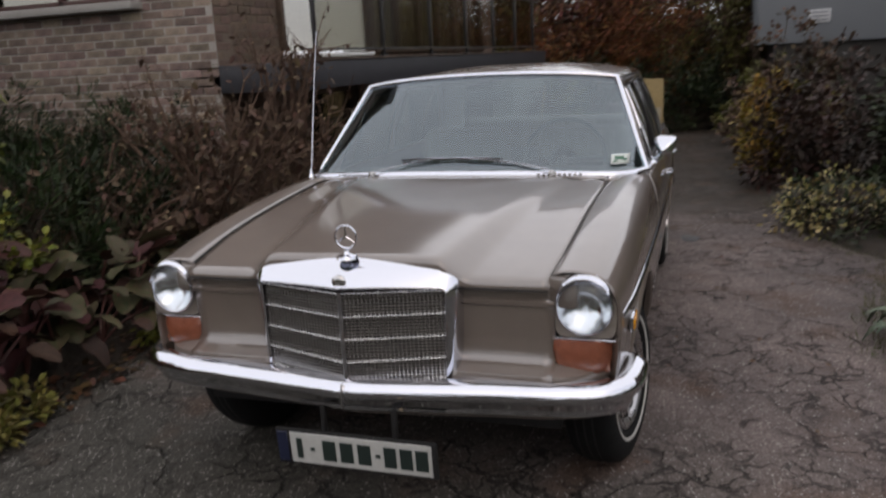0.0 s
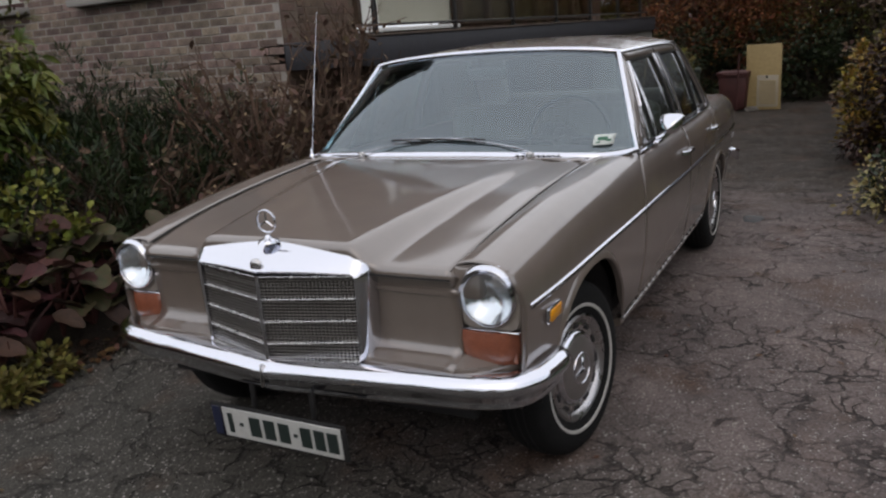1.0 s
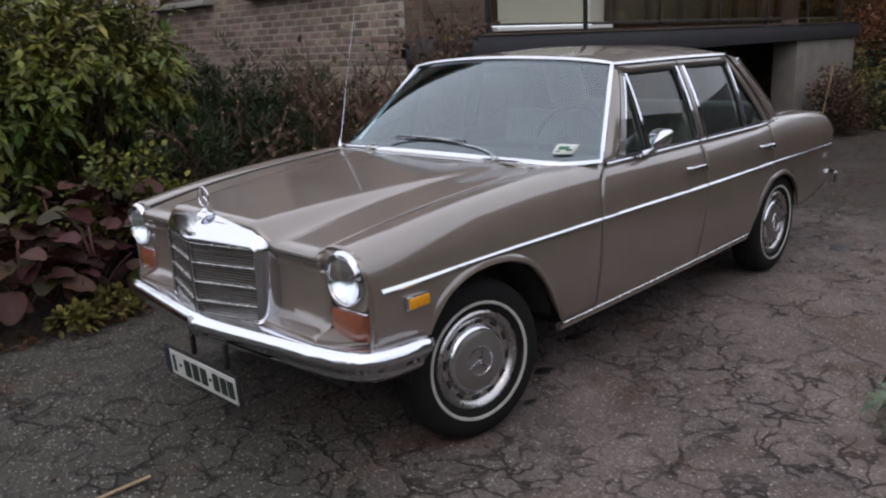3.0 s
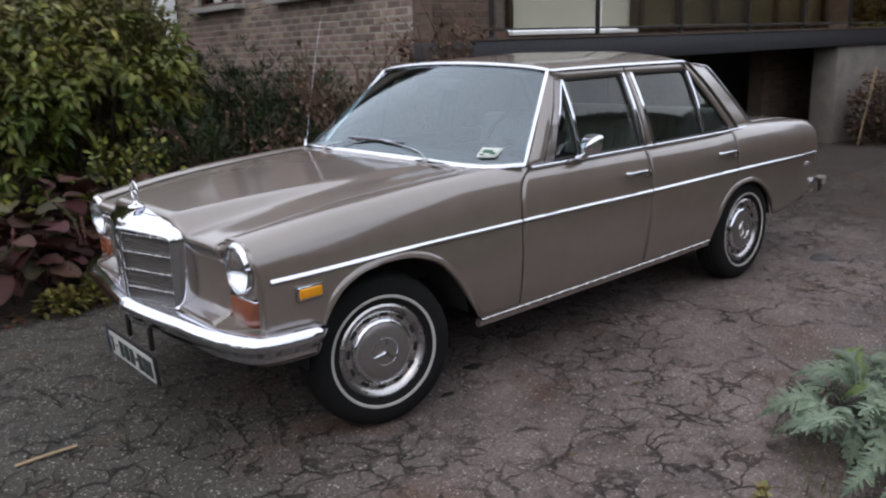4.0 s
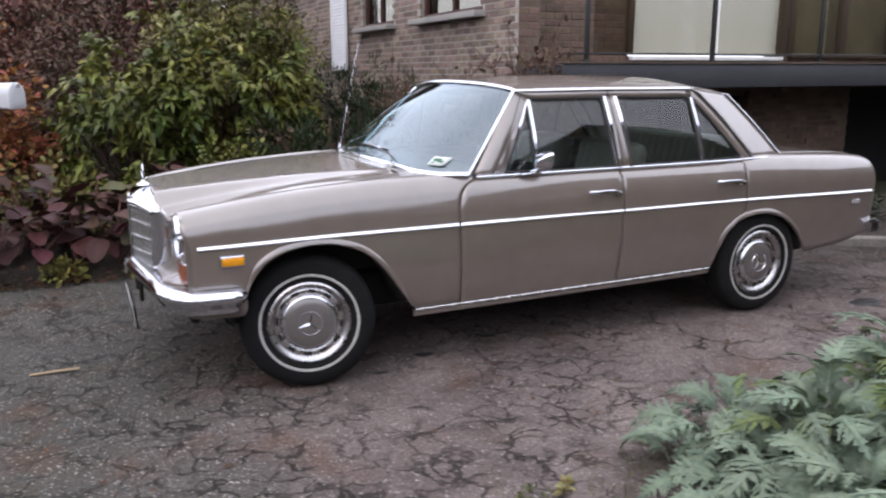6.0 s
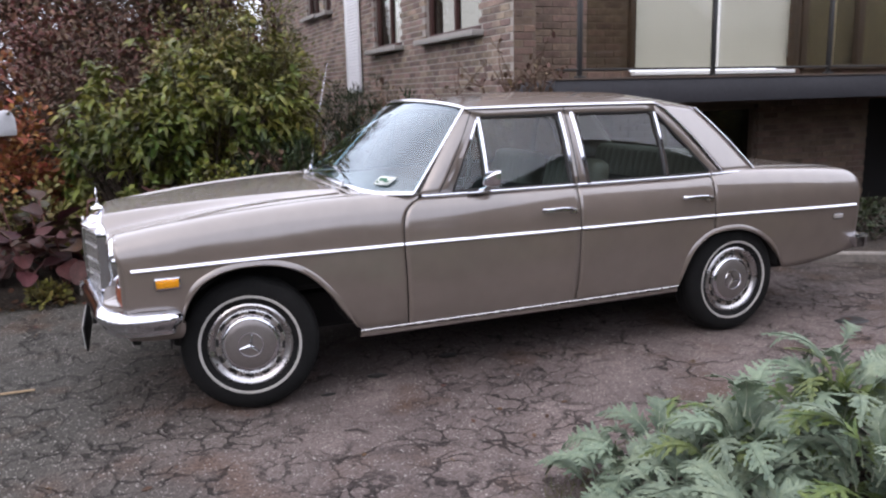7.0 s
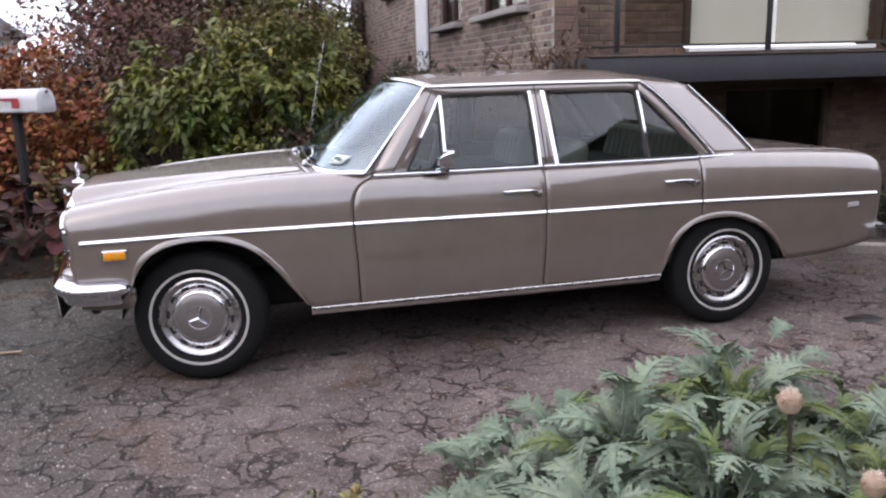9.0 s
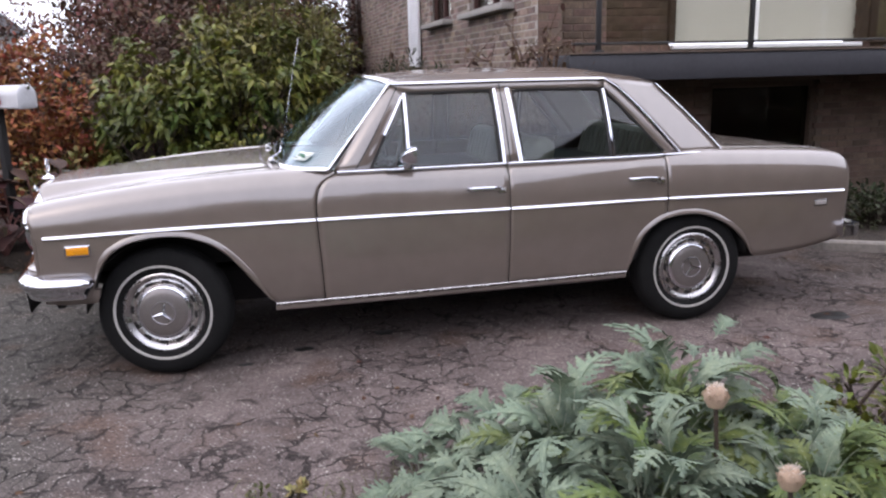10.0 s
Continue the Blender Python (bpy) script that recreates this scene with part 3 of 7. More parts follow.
for k in range(24):
    for s in (1, -1):
        x = s * (0.014 + k * 0.0120)
        if slat_mesh is None:
            first = part("slat", slat, STEEL, grille, smooth=False)
            slat_mesh = first.data
            ob = first
        else:
            ob = new("slat", slat_mesh)
            ob.parent = grille
        ob.location = (x, float(prow(x)) + 0.001, 0.658 - 0.005 * (1 - abs(x) / 0.302))
rows = [np.stack([xs * 0.99, prow(xs * 0.99) + 0.001, np.full(21, z)], 1) for z in np.linspace(0.524, 0.794, 28)]
fine = joined(*[sweep(r, box_prof(0.004, 0.0034, 0.2)) for r in rows])
part("grille_mesh", fine, MESHWIRE, grille, "fine dark wire mesh", smooth=False)
part("badge", lathe([(0.001, -0.006), (0.010, -0.006), (0.018, -0.004), (0.022, 0.0), (0.022, 0.006)], 24, "y", (0, -0.680, 0.832), False), STEEL, grille, "small round plain badge")
# ornament: ring with three spokes on a small foot
orn = part("bonnet_ornament", lathe([(0.001, 0.022), (0.008, 0.020), (0.012, 0.010), (0.030, 0.004), (0.034, -0.004)], 24, "z", (0, -0.606, 0.892), False), CHROME, car, "chrome ring ornament on the radiator")
a = np.linspace(0, 2 * math.pi, 33)[:-1]
part("ornament_ring", sweep(np.stack([0.035 * np.cos(a), np.full(32, -0.606), 0.954 + 0.035 * np.sin(a)], 1), ring(0.0032, 8), ref=(0, 1, 0), closed=True), CHROME, orn)
for k in range(3):
    t = math.pi / 2 + k * 2 * math.pi / 3
    part("ornament_spoke", tube([(0, -0.606, 0.954), (0.017 * math.cos(t), -0.606, 0.954 + 0.017 * math.sin(t)), (0.034 * math.cos(t), -0.606, 0.954 + 0.034 * math.sin(t))], 0.0042, 6, taper=(1, 0.7, 0.3)), CHROME, orn)

# front bumper: wraps round both corners
half = rounded([(0.800, -0.312, 0.483), (0.836, -0.318, 0.483), (0.845, -0.348, 0.483), (0.843, -0.40, 0.483), (0.828, -0.492, 0.483), (0.784, -0.558, 0.483), (0.70, -0.598, 0.483), (0.45, -0.634, 0.483), (0.2, -0.668, 0.483), (0, -0.692, 0.483)], 40)
path = np.concatenate([half, (half * (-1, 1, 1))[-2::-1]])
bar_prof = [(-0.034, -0.058), (-0.018, -0.062), (-0.008, -0.060), (-0.005, -0.054), (-0.006, -0.046), (0.004, -0.032), (0.018, -0.016), (0.028, -0.003), (0.0325, 0.007), (0.0315, 0.017), (0.026, 0.028), (0.015, 0.038), (0.000, 0.045), (-0.016, 0.048), (-0.034, 0.044)]
bumper = part("front_bumper", sweep(path, [(-q, r) for q, r in bar_prof]), CHROME, car, "wide chrome front bumper", angle=70)
part("bumper_seam", sweep(np.array([(-0.0, -0.722, 0.45), (0, -0.725, 0.49), (0, -0.716, 0.525)]), box_prof(0.004, 0.012, 0.2), ref=(0, 1, 0)), STEEL, bumper)
low = path * (0.935, 0.925, 1) + (0, 0.012, -0.066)
part("lower_valance", sweep(low, [(0.036, -0.034), (0.012, -0.032), (0.000, -0.014), (-0.006, 0.010), (-0.006, 0.034), (0.02, 0.036)]), PAINT, car)
plate = part("number_plate", rbox((0, -0.682, 0.285), (0.540, 0.010, 0.128), 0.006, 2, (4, 0, 0)), BLACK, car, "white plate in a black holder below the bumper")
part("plate_face", rbox((0.018, -0.690, 0.2855), (0.470, 0.004, 0.106), 0.0015, 1, (4, 0, 0)), PLATE, plate)
part("plate_band", rbox((-0.244, -0.690, 0.2855), (0.036, 0.004, 0.106), 0.0015, 1, (4, 0, 0)), BLUE, plate)
for x, w in ((-0.185, 0.020), (-0.140, 0.016), (-0.083, 0.044), (-0.024, 0.044), (0.035, 0.044), (0.080, 0.016), (0.120, 0.040), (0.172, 0.040), (0.222, 0.040)):
    hgt = 0.070 if w > 0.018 else 0.012
    part("plate_bar", rbox((x, -0.6935, 0.2855), (w, 0.003, hgt), 0.001, 1, (4, 0, 0)), PLATE_INK, plate)
pair("plate_bracket", rbox((0.12, -0.640, 0.37), (0.018, 0.02, 0.10), 0.005, 1), BLACK, plate)
plate.matrix_basis = pose(0.022, -0.028, 0.012)

# ---- greenhouse ----
GLASS_X0 = cur((0.80, 0.782), (1.2, 0.786), (2.2, 0.778), (2.69, 0.742), (2.96, 0.690))
GLASS_X1 = cur((1.10, 0.622), (1.7, 0.634), (2.27, 0.622), (2.65, 0.572))
ROOF_Z = 1.336


def gx(y, z, out=0.0):
    s = np.clip((np.asarray(z, float) - 0.93) / (ROOF_Z - 0.93), 0, 1)
    return GLASS_X0(y) * (1 - s) + GLASS_X1(y) * s + 0.032 * s * (1 - s) * 2 + out


def on_side(pts, out=0.0, n=None):
    p = np.asarray(pts, float)
    q = np.stack([gx(p[:, 0], p[:, 1], out), p[:, 0], p[:, 1]], 1)
    if n:
        q = resample(q, n)
        q[:, 0] = gx(q[:, 1], q[:, 2], out)
    return q


ROOF_TOP = lambda u: np.stack([0.628 * u, 1.075 + 0.07 * u ** 2, 1.372 - 0.030 * u ** 2 - 0.008 * np.abs(u) ** 8], -1)
# windscreen
u = np.linspace(-1, 1, 41)
base, top = SCREEN(u), ROOF_TOP(u)
t = np.linspace(0, 1, 12)[:, None, None]
P = base[None] * (1 - t) + top[None] * t
P[:, :, 1] -= 0.030 * (t * (1 - t) * 4)[:, :, 0] * (1 - u ** 4)
P[:, :, 2] += 0.012 * (t * (1 - t) * 4)[:, :, 0] * (1 - u ** 4)
V, F = sheet(P)
screen = part("windscreen", (V, [f[::-1] for f in F]), SCREEN_GLASS, car, "curved clear windscreen")
screen.visible_shadow = False
edge = np.concatenate([P[0], P[1:, -1], P[-1, ::-1][1:], P[::-1, 0][1:-1]])
edge = edge + (0, -0.006, 0.004)
part("windscreen_trim", sweep(edge, ring(0.0105, 8, 0.0075), ref=(0, -0.75, 0.66), closed=True), CHROME, screen, "chrome windscreen surround")
part("windscreen_sill_trim", sweep(P[0] + (0, -0.012, 0.004), ring(0.017, 10, 0.010), ref=(0, -0.75, 0.66)), CHROME, screen, "broad chrome strip below the windscreen")
part("windscreen_seal", sweep(edge * (0.978, 1, 1) + (0, 0.010, 0.000), ring(0.009, 6), ref=(0, -0.75, 0.66), closed=True), SEAM, screen)

# roof
v = np.linspace(0, 1, 30)
rows = []
REAR_TOP = lambda u: np.stack([0.560 * u, 2.655 - 0.045 * u ** 2, 1.338 - 0.042 * u ** 2], -1)
for k in v:
    f, r = ROOF_TOP(u), REAR_TOP(u)
    m = f * (1 - k) + r * k
    yy = m[:, 1]
    xe = np.interp(k, (0, 0.45, 0.77, 1), (0.628, 0.640, 0.626, 0.560))
    ze = np.interp(k, (0, 0.2, 0.75, 1), (1.334, 1.340, 1.338, 1.296))
    hgt = np.interp(k, (0, 0.12, 0.4, 0.7, 1), (0.038, 0.055, 0.070, 0.062, 0.042))
    rows.append(np.stack([u * xe, yy, ze + hgt * (1 - np.abs(u) ** 2.6)], 1))
P = np.array(rows)
roof = part("roof", sheet(P), PAINT, car, thick=0.004)
part("headliner", sheet(P * (0.97, 1, 1) - (0, 0, 0.025)), SEATS, roof)

# pillars and window frames on each side
A_OUT = [(0.828, 0.940), (0.970, 1.130), (1.072, 1.262), (1.135, ROOF_Z)]
A_IN = [(1.000, 0.940), (1.085, 1.095), (1.150, 1.205), (1.198, 1.292)]
C_OUT = [(2.285, ROOF_Z), (2.345, 1.297), (2.47, 1.175), (2.60, 1.025), (2.685, 0.930)]
C_IN = [(2.278, 1.288), (2.305, 1.255), (2.40, 1.155), (2.50, 1.045), (2.605, 0.935)]
TOP_OUT = [(1.142, ROOF_Z), (1.7, ROOF_Z + 0.003), (2.285, ROOF_Z)]
TOP_IN = [(1.198, 1.294), (1.7, 1.297), (2.278, 1.290)]
B_A, B_B = [(1.662, 1.296), (1.676, 0.93)], [(1.757, 1.296), (1.772, 0.93)]
drip = np.concatenate([on_side(TOP_OUT, 0.009, 30)[:-1], rounded(on_side(C_OUT, 0.009), 30)])
drip_wide = np.concatenate([np.full(29, 1.0), np.linspace(1.0, 1.7, 30)])
for s in (1, -1):
    flip = (lambda q: q) if s > 0 else mirrored
    fd, rd, qp = (frontdoor[0], reardoor[0], quarters[0]) if s > 0 else (frontdoor[1], reardoor[1], quarters[1])
    part("a_pillar", flip(ruled(on_side(A_OUT, 0, 16), on_side(A_IN, 0, 16), 3)), PAINT, car, thick=0.012)
    part("roof_rail", flip(ruled(on_side(TOP_OUT, 0, 16), on_side(TOP_IN, 0, 16), 3)), PAINT, car, thick=0.012)
    part("b_pillar", flip(ruled(on_side(B_A, 0, 8), on_side(B_B, 0, 8), 3)), PAINT, car, thick=0.016)
    part("quarter_frame", flip(ruled(on_side(C_OUT, 0, 16), on_side(C_IN, 0, 16), 3)), PAINT, car, thick=0.012)
    # broad rear pillar
    k = np.linspace(0, 1, 14)[:, None]
    rear_line = np.array([0.560, 2.610, 1.296]) * (1 - k) + np.array([0.685, 2.960, 0.930]) * k
    rear_line[:, 2] += 0.010 * np.sin(k[:, 0] * math.pi)
    part("c_pillar", flip(ruled(on_side(C_OUT, 0, 14), rear_line, 8)), PAINT, car, thick=0.006)
    part("rear_window_trim", flip(sweep(rear_line + (0.002, 0.008, 0.004), ring(0.006, 8), ref=(1, 0, 0))), CHROME, car, "chrome rear window edge")
    part("drip_rail", flip(sweep(drip, [(-0.007, -0.004), (-0.006, 0.001), (0.002, 0.010), (0.005, 0.008), (0.005, -0.004)], ref=(1, 0, 0), taper=drip_wide)), CHROME, car, "chrome drip rail")
    part("frame_gap", flip(sweep(drip + (0.000, 0, -0.011), box_prof(0.006, 0.007, 0.2), ref=(1, 0, 0))), SEAM, car)
    part("frame_gap", flip(sweep(on_side([(0.935, 0.942), (1.030, 1.085), (1.115, 1.222), (1.172, 1.318)], 0.004, 18), box_prof(0.006, 0.006, 0.2), ref=(1, 0, 0))), SEAM, car)
    # chrome along the belt
    for y0, y1, own in ((0.842, 1.690, fd), (1.700, 2.566, rd), (2.574, 2.965, qp)):
        yy = np.linspace(y0, y1, 14)
        xb = np.minimum(side_x(yy, BELT) - 0.002, GLASS_X0(yy) + 0.014)
        part("belt_strip", flip(sweep(np.stack([xb, yy, np.full(14, 0.9325)], 1), box_prof(0.028, 0.013, 0.7))), CHROME, own, "chrome belt strip")
    # panes, dark seals and bright frames
    panes = (("vent_pane", [(1.012, 0.944), (1.185, 0.944), (1.194, 1.278), (1.178, 1.262)], fd),
             ("front_pane", [(1.208, 0.940), (1.664, 0.940), (1.655, 1.290), (1.214, 1.288)], fd),
             ("rear_pane", [(1.782, 0.940), (2.266, 0.940), (2.256, 1.286), (1.768, 1.290)], rd),
             ("quarter_pane", [(2.292, 0.940), (2.590, 0.942), (2.318, 1.238), (2.280, 1.268)], rd))
    for nm, pts, own in panes:
        q = np.array(pts)
        loop = on_side(np.concatenate([np.linspace(q[i], q[(i + 1) % 4], 8)[:-1] for i in range(4)]), -0.012)
        a, c = np.linspace(0, 1, 14)[:, None, None], np.linspace(0, 1, 8)[None, :, None]
        G = (q[0] * (1 - c) + q[1] * c) * (1 - a) + (q[3] * (1 - c) + q[2] * c) * a
        G = np.stack([gx(G[..., 0], G[..., 1], -0.012), G[..., 0], G[..., 1]], 2)
        pane = part(nm, flip(sheet(G.transpose(1, 0, 2))), GLASS, own, "clear side window")
        pane.visible_shadow = False
        part("seal", flip(sweep(resample(np.concatenate([loop, loop[:1]]), 40) + (0.006, 0, 0), box_prof(0.012, 0.012, 0.4), ref=(1, 0, 0))), SEAM, pane)
    bright = [(-0.010, -0.002), (0.010, -0.002), (0.008, 0.008), (-0.008, 0.008)]
    part("vent_bar", flip(sweep(on_side([(1.196, 0.938), (1.204, 1.288)], 0.002, 8), bright, ref=(1, 0, 0))), CHROME, fd, "chrome vent window bar")
    part("vent_edge", flip(sweep(on_side([(1.085, 1.095), (1.150, 1.205), (1.190, 1.275)], 0.002, 8), [(q * 0.7, r) for q, r in bright], ref=(1, 0, 0))), CHROME, fd)
    part("pillar_strip", flip(sweep(on_side([(1.666, 1.298), (1.680, 0.935)], 0.006, 8), bright, ref=(1, 0, 0))), CHROME, fd, "chrome strip on the door pillar")
    part("pillar_strip", flip(sweep(on_side([(1.735, 1.298), (1.75, 1.1), (1.768, 0.935)], 0.006, 8), [(q * 1.3, r) for q, r in bright], ref=(1, 0, 0))), CHROME, rd, "chrome strip on the door pillar")
    part("pillar_gap", flip(sweep(on_side([(1.698, 1.325), (1.705, 1.1), (1.712, 0.935)], 0.008, 8), [(-0.003, -0.004), (0.003, -0.004), (0.003, 0.002), (-0.003, 0.002)], ref=(1, 0, 0))), SEAM, rd)
    part("window_bar", flip(sweep(on_side([(2.266, 1.282), (2.279, 0.938)], 0.002, 8), [(q * 0.8, r) for q, r in bright], ref=(1, 0, 0))), CHROME, rd, "chrome window divider")
    # door handles
    for y, own in ((1.572, fd), (2.445, rd)):
        x = float(side_x(y, 0.82))
        hd = part("door_handle", flip(sweep(rounded([(x + 0.006, y - 0.098, 0.822), (x + 0.026, y - 0.080, 0.822), (x + 0.032, y - 0.01, 0.823), (x + 0.030, y + 0.055, 0.820), (x + 0.008, y + 0.075, 0.818)], 18), ring(0.0075, 8, 0.011), ref=(0, 0, 1))), CHROME, own, "chrome pull handle")
        part("lock_button", flip(rbox((x + 0.010, y + 0.078, 0.808), (0.026, 0.040, 0.030), 0.008)), STEEL, hd)
        part("handle_cup", flip(rbox((x + 0.001, y + 0.0, 0.808), (0.004, 0.12, 0.030), 0.0015, 1)), SEAM, hd)

# rear window, boot lid, tail
u = np.linspace(-1, 1, 31)
top = REAR_TOP(u)
base = np.stack([0.685 * u, 3.075 - 0.115 * u ** 2, 0.945 - 0.015 * u ** 2], -1)
t = np.linspace(0, 1, 10)[:, None, None]
P = top[None] * (1 - t) + base[None] * t
P[:, :, 1] += 0.025 * (t * (1 - t) * 4)[:, :, 0]
P[:, :, 2] += 0.020 * (t * (1 - t) * 4)[:, :, 0]
V, F = sheet(P)
rear = part("rear_window", (V, [f[::-1] for f in F]), GLASS, car, "clear rear window")
rear.visible_shadow = False
part("rear_window_frame", sweep(P[0], ring(0.006, 8), ref=(0, 0.7, 0.7)), CHROME, rear)
part("rear_window_frame", sweep(P[-1] + (0, 0, 0.004), ring(0.007, 8), ref=(0, 0.7, 0.7)), CHROME, rear)
rows = []
for k in np.linspace(0, 1, 20):
    yb = 3.075 - 0.115 * u ** 2
    y = yb * (1 - k) + 3.763 * k
    xm = 0.69 * (1 - k) + (WIDTH(3.763) - DROP - 0.05) * k
    z = CREST(y) + 0.004 + 0.012 * (1 - u ** 2) * (1 - k)
    rows.append(np.stack([u * xm, y, z], 1))
boot = part("boot_lid", sheet(np.array(rows)), PAINT, car, thick=0.003)
xs = np.linspace(-1, 1, 21)
rows = [np.stack([xs * w, 3.728 + d - 0.05 * xs ** 4, np.full(21, z)], 1) for z, d, w in ((0.880, 0.012, 0.62), (0.862, 0.034, 0.645), (0.83, 0.050, 0.68), (0.77, 0.062, 0.715), (0.70, 0.065, 0.745), (0.60, 0.06, 0.755), (0.50, 0.045, 0.75), (0.40, 0.02, 0.74))]
part("tail_panel", sheet(np.array(rows)), PAINT, car, thick=0.003)
half = rounded([(0.782, 3.690, 0.452), (0.780, 3.752, 0.452), (0.744, 3.812, 0.456), (0.60, 3.845, 0.456), (0.3, 3.865, 0.456), (0, 3.870, 0.456)], 28)
path = np.concatenate([half, (half * (-1, 1, 1))[-2::-1]])
part("rear_bumper", sweep(path, [(-q, r * 0.60) for q, r in bar_prof][::-1]), CHROME, car, "chrome rear bumper", angle=60)

# black panel added for the shade below the bumper, behind the plate
part("radiator_baffle", rbox((0, -0.48, 0.395), (1.25, 0.04, 0.13), 0.01), BLACK, car)
part("undertray", rbox((0.06, -0.36, 0.425), (0.84, 0.20, 0.05), 0.02), BLACK, car)

# wheels
tyre_prof = [(0.185, 0.060), (0.190, 0.074), (0.205, 0.082), (0.232, 0.0875), (0.262, 0.0865), (0.288, 0.077), (0.303, 0.062), (0.310, 0.035), (0.312, 0.0),
             (0.310, -0.035), (0.303, -0.062), (0.285, -0.078), (0.25, -0.087), (0.21, -0.083), (0.185, -0.06)]


def wheel_at(y, s, steer=0.0, spin=0.0):
    hub = part("wheel", lathe(tyre_prof, 56, "x", cap=False), RUBBER, car, "black tyre with a thin white band")
    def sub(name, vf, m, label=""):
        return part(name, vf, m, hub, label)
    for k in range(3):
        sub("tread_groove", lathe([(0.3125, -0.004), (0.3132, 0.0), (0.3125, 0.004)], 48, "x", (-0.03 + 0.03 * k, 0, 0), False), BLACK)
    sub("white_band", lathe([(0.2165, 0.084), (0.218, 0.0875), (0.226, 0.0892), (0.2285, 0.0885), (0.2295, 0.086)], 56, "x", cap=False), WHITEWALL, "white sidewall band")
    sub("rim", lathe([(0.130, 0.035), (0.150, 0.048), (0.162, 0.066), (0.172, 0.076), (0.182, 0.079), (0.190, 0.074), (0.192, 0.060)], 56, "x", cap=False), RIMSTEEL, "bright trim ring")
    sub("wheel_disc", lathe([(0.05, 0.050), (0.118, 0.050), (0.130, 0.058), (0.145, 0.063), (0.160, 0.060), (0.168, 0.052)], 48, "x", cap=False), STEEL)
    sub("back_plate", lathe([(0.01, 0.02), (0.19, 0.02)], 24, "x", cap=False), BLACK)
    for k in range(12):
        a = k * math.pi / 6 + 0.1
        V, F = rbox((0.063, 0, 0.147), (0.006, 0.036, 0.015), 0.003, 1)
        c, q = math.cos(a), math.sin(a)
        V = np.stack([V[:, 0], V[:, 1] * c - V[:, 2] * q, V[:, 1] * q + V[:, 2] * c], 1)
        sub("vent_hole", (V, F), BLACK)
    cap = part("hubcap", lathe([(0.128, 0.052), (0.129, 0.064), (0.124, 0.071), (0.116, 0.074), (0.112, 0.0735)], 48, "x", cap=False), CHROME, hub, "domed hubcap with a bright edge")
    sub("hubcap_face", lathe([(0.113, 0.0735), (0.104, 0.0775), (0.088, 0.081), (0.06, 0.0845), (0.03, 0.086), (0.0005, 0.0865)], 48, "x", cap=False), CAP, "painted hubcap centre")
    a = np.linspace(0, 2 * math.pi, 41)[:-1]
    sub("hubcap_ring", sweep(np.stack([np.full(40, 0.0845), 0.055 * np.cos(a), 0.055 * np.sin(a)], 1), ring(0.0034, 6), ref=(1, 0, 0), closed=True), CHROME)
    for k in range(3):
        t = math.pi / 2 + k * 2 * math.pi / 3
        sub("hubcap_spoke", tube([(0.086, 0, 0), (0.0865, 0.026 * math.cos(t), 0.026 * math.sin(t)), (0.0845, 0.053 * math.cos(t), 0.053 * math.sin(t))], 0.0075, 6, taper=(1.25, 0.9, 0.35)), CHROME)
    hub.matrix_basis = pose(s * 0.712, y, 0.312, spin, 0, 0 if s > 0 else 180) @ pose(0, 0, 0, 0, 0, steer)
    return hub


wheel_at(0.010, 1, -10.0, -12)
wheel_at(0.0, -1, -10.0, 30)
wheel_at(2.75, 1, 0, 22)
wheel_at(2.75, -1, 0, 70)

# mirror, wipers, antenna, sticker
a = np.arange(28) * 2 * math.pi / 28
ca, sa = np.sign(np.cos(a)) * np.abs(np.cos(a)) ** 0.55, np.sign(np.sin(a)) * np.abs(np.sin(a)) ** 0.55
shell = [np.stack([0.060 * k * ca * (0.80 + 0.26 * sa), np.full(28, yy), 0.043 * k * sa + dz], 1) for yy, k, dz in ((0.004, 0.90, 0), (0.006, 0.97, 0), (0.0, 1.0, 0), (-0.018, 0.96, -0.002), (-0.040, 0.80, -0.007), (-0.060, 0.56, -0.014), (-0.072, 0.30, -0.020), (-0.076, 0.05, -0.023))]
mirror = part("door_mirror", sheet(np.array(shell), False, True), CHROME, frontdoor[0], "chrome door mirror")
mirror.matrix_basis = pose(0.850, 1.215, 1.004, 0, 0, -10)
V, F = sheet(np.array([shell[0] * (k, 1, k) + (0, 0.001, 0) for k in (1.0, 0.01)]), False, True)
part("mirror_glass", (V, F), mat("mirror_face", (0.75, 0.77, 0.78), rough=0.02, metal=1.0), mirror)
part("mirror_stalk", sweep(rounded([(0.790, 1.15, 0.935), (0.815, 1.17, 0.945), (0.835, 1.185, 0.965), (0.843, 1.19, 0.985)], 10), ring(0.009, 8, 0.015), ref=(0, 0, 1)), CHROME, frontdoor[0], "chrome mirror stalk")
part("mirror_foot", rbox((0.800, 1.14, 0.934), (0.04, 0.12, 0.016), 0.007), CHROME, frontdoor[0])


def screen_point(x, t, off=0.012):
    u = x / (0.79 * (1 - t) + 0.628 * t)
    p = SCREEN(np.array(u)) * (1 - t) + ROOF_TOP(np.array(u)) * t
    return p + (0, -0.030 * t * (1 - t) * 4 - off, 0.012 * t * (1 - t) * 4 + off * 0.8)


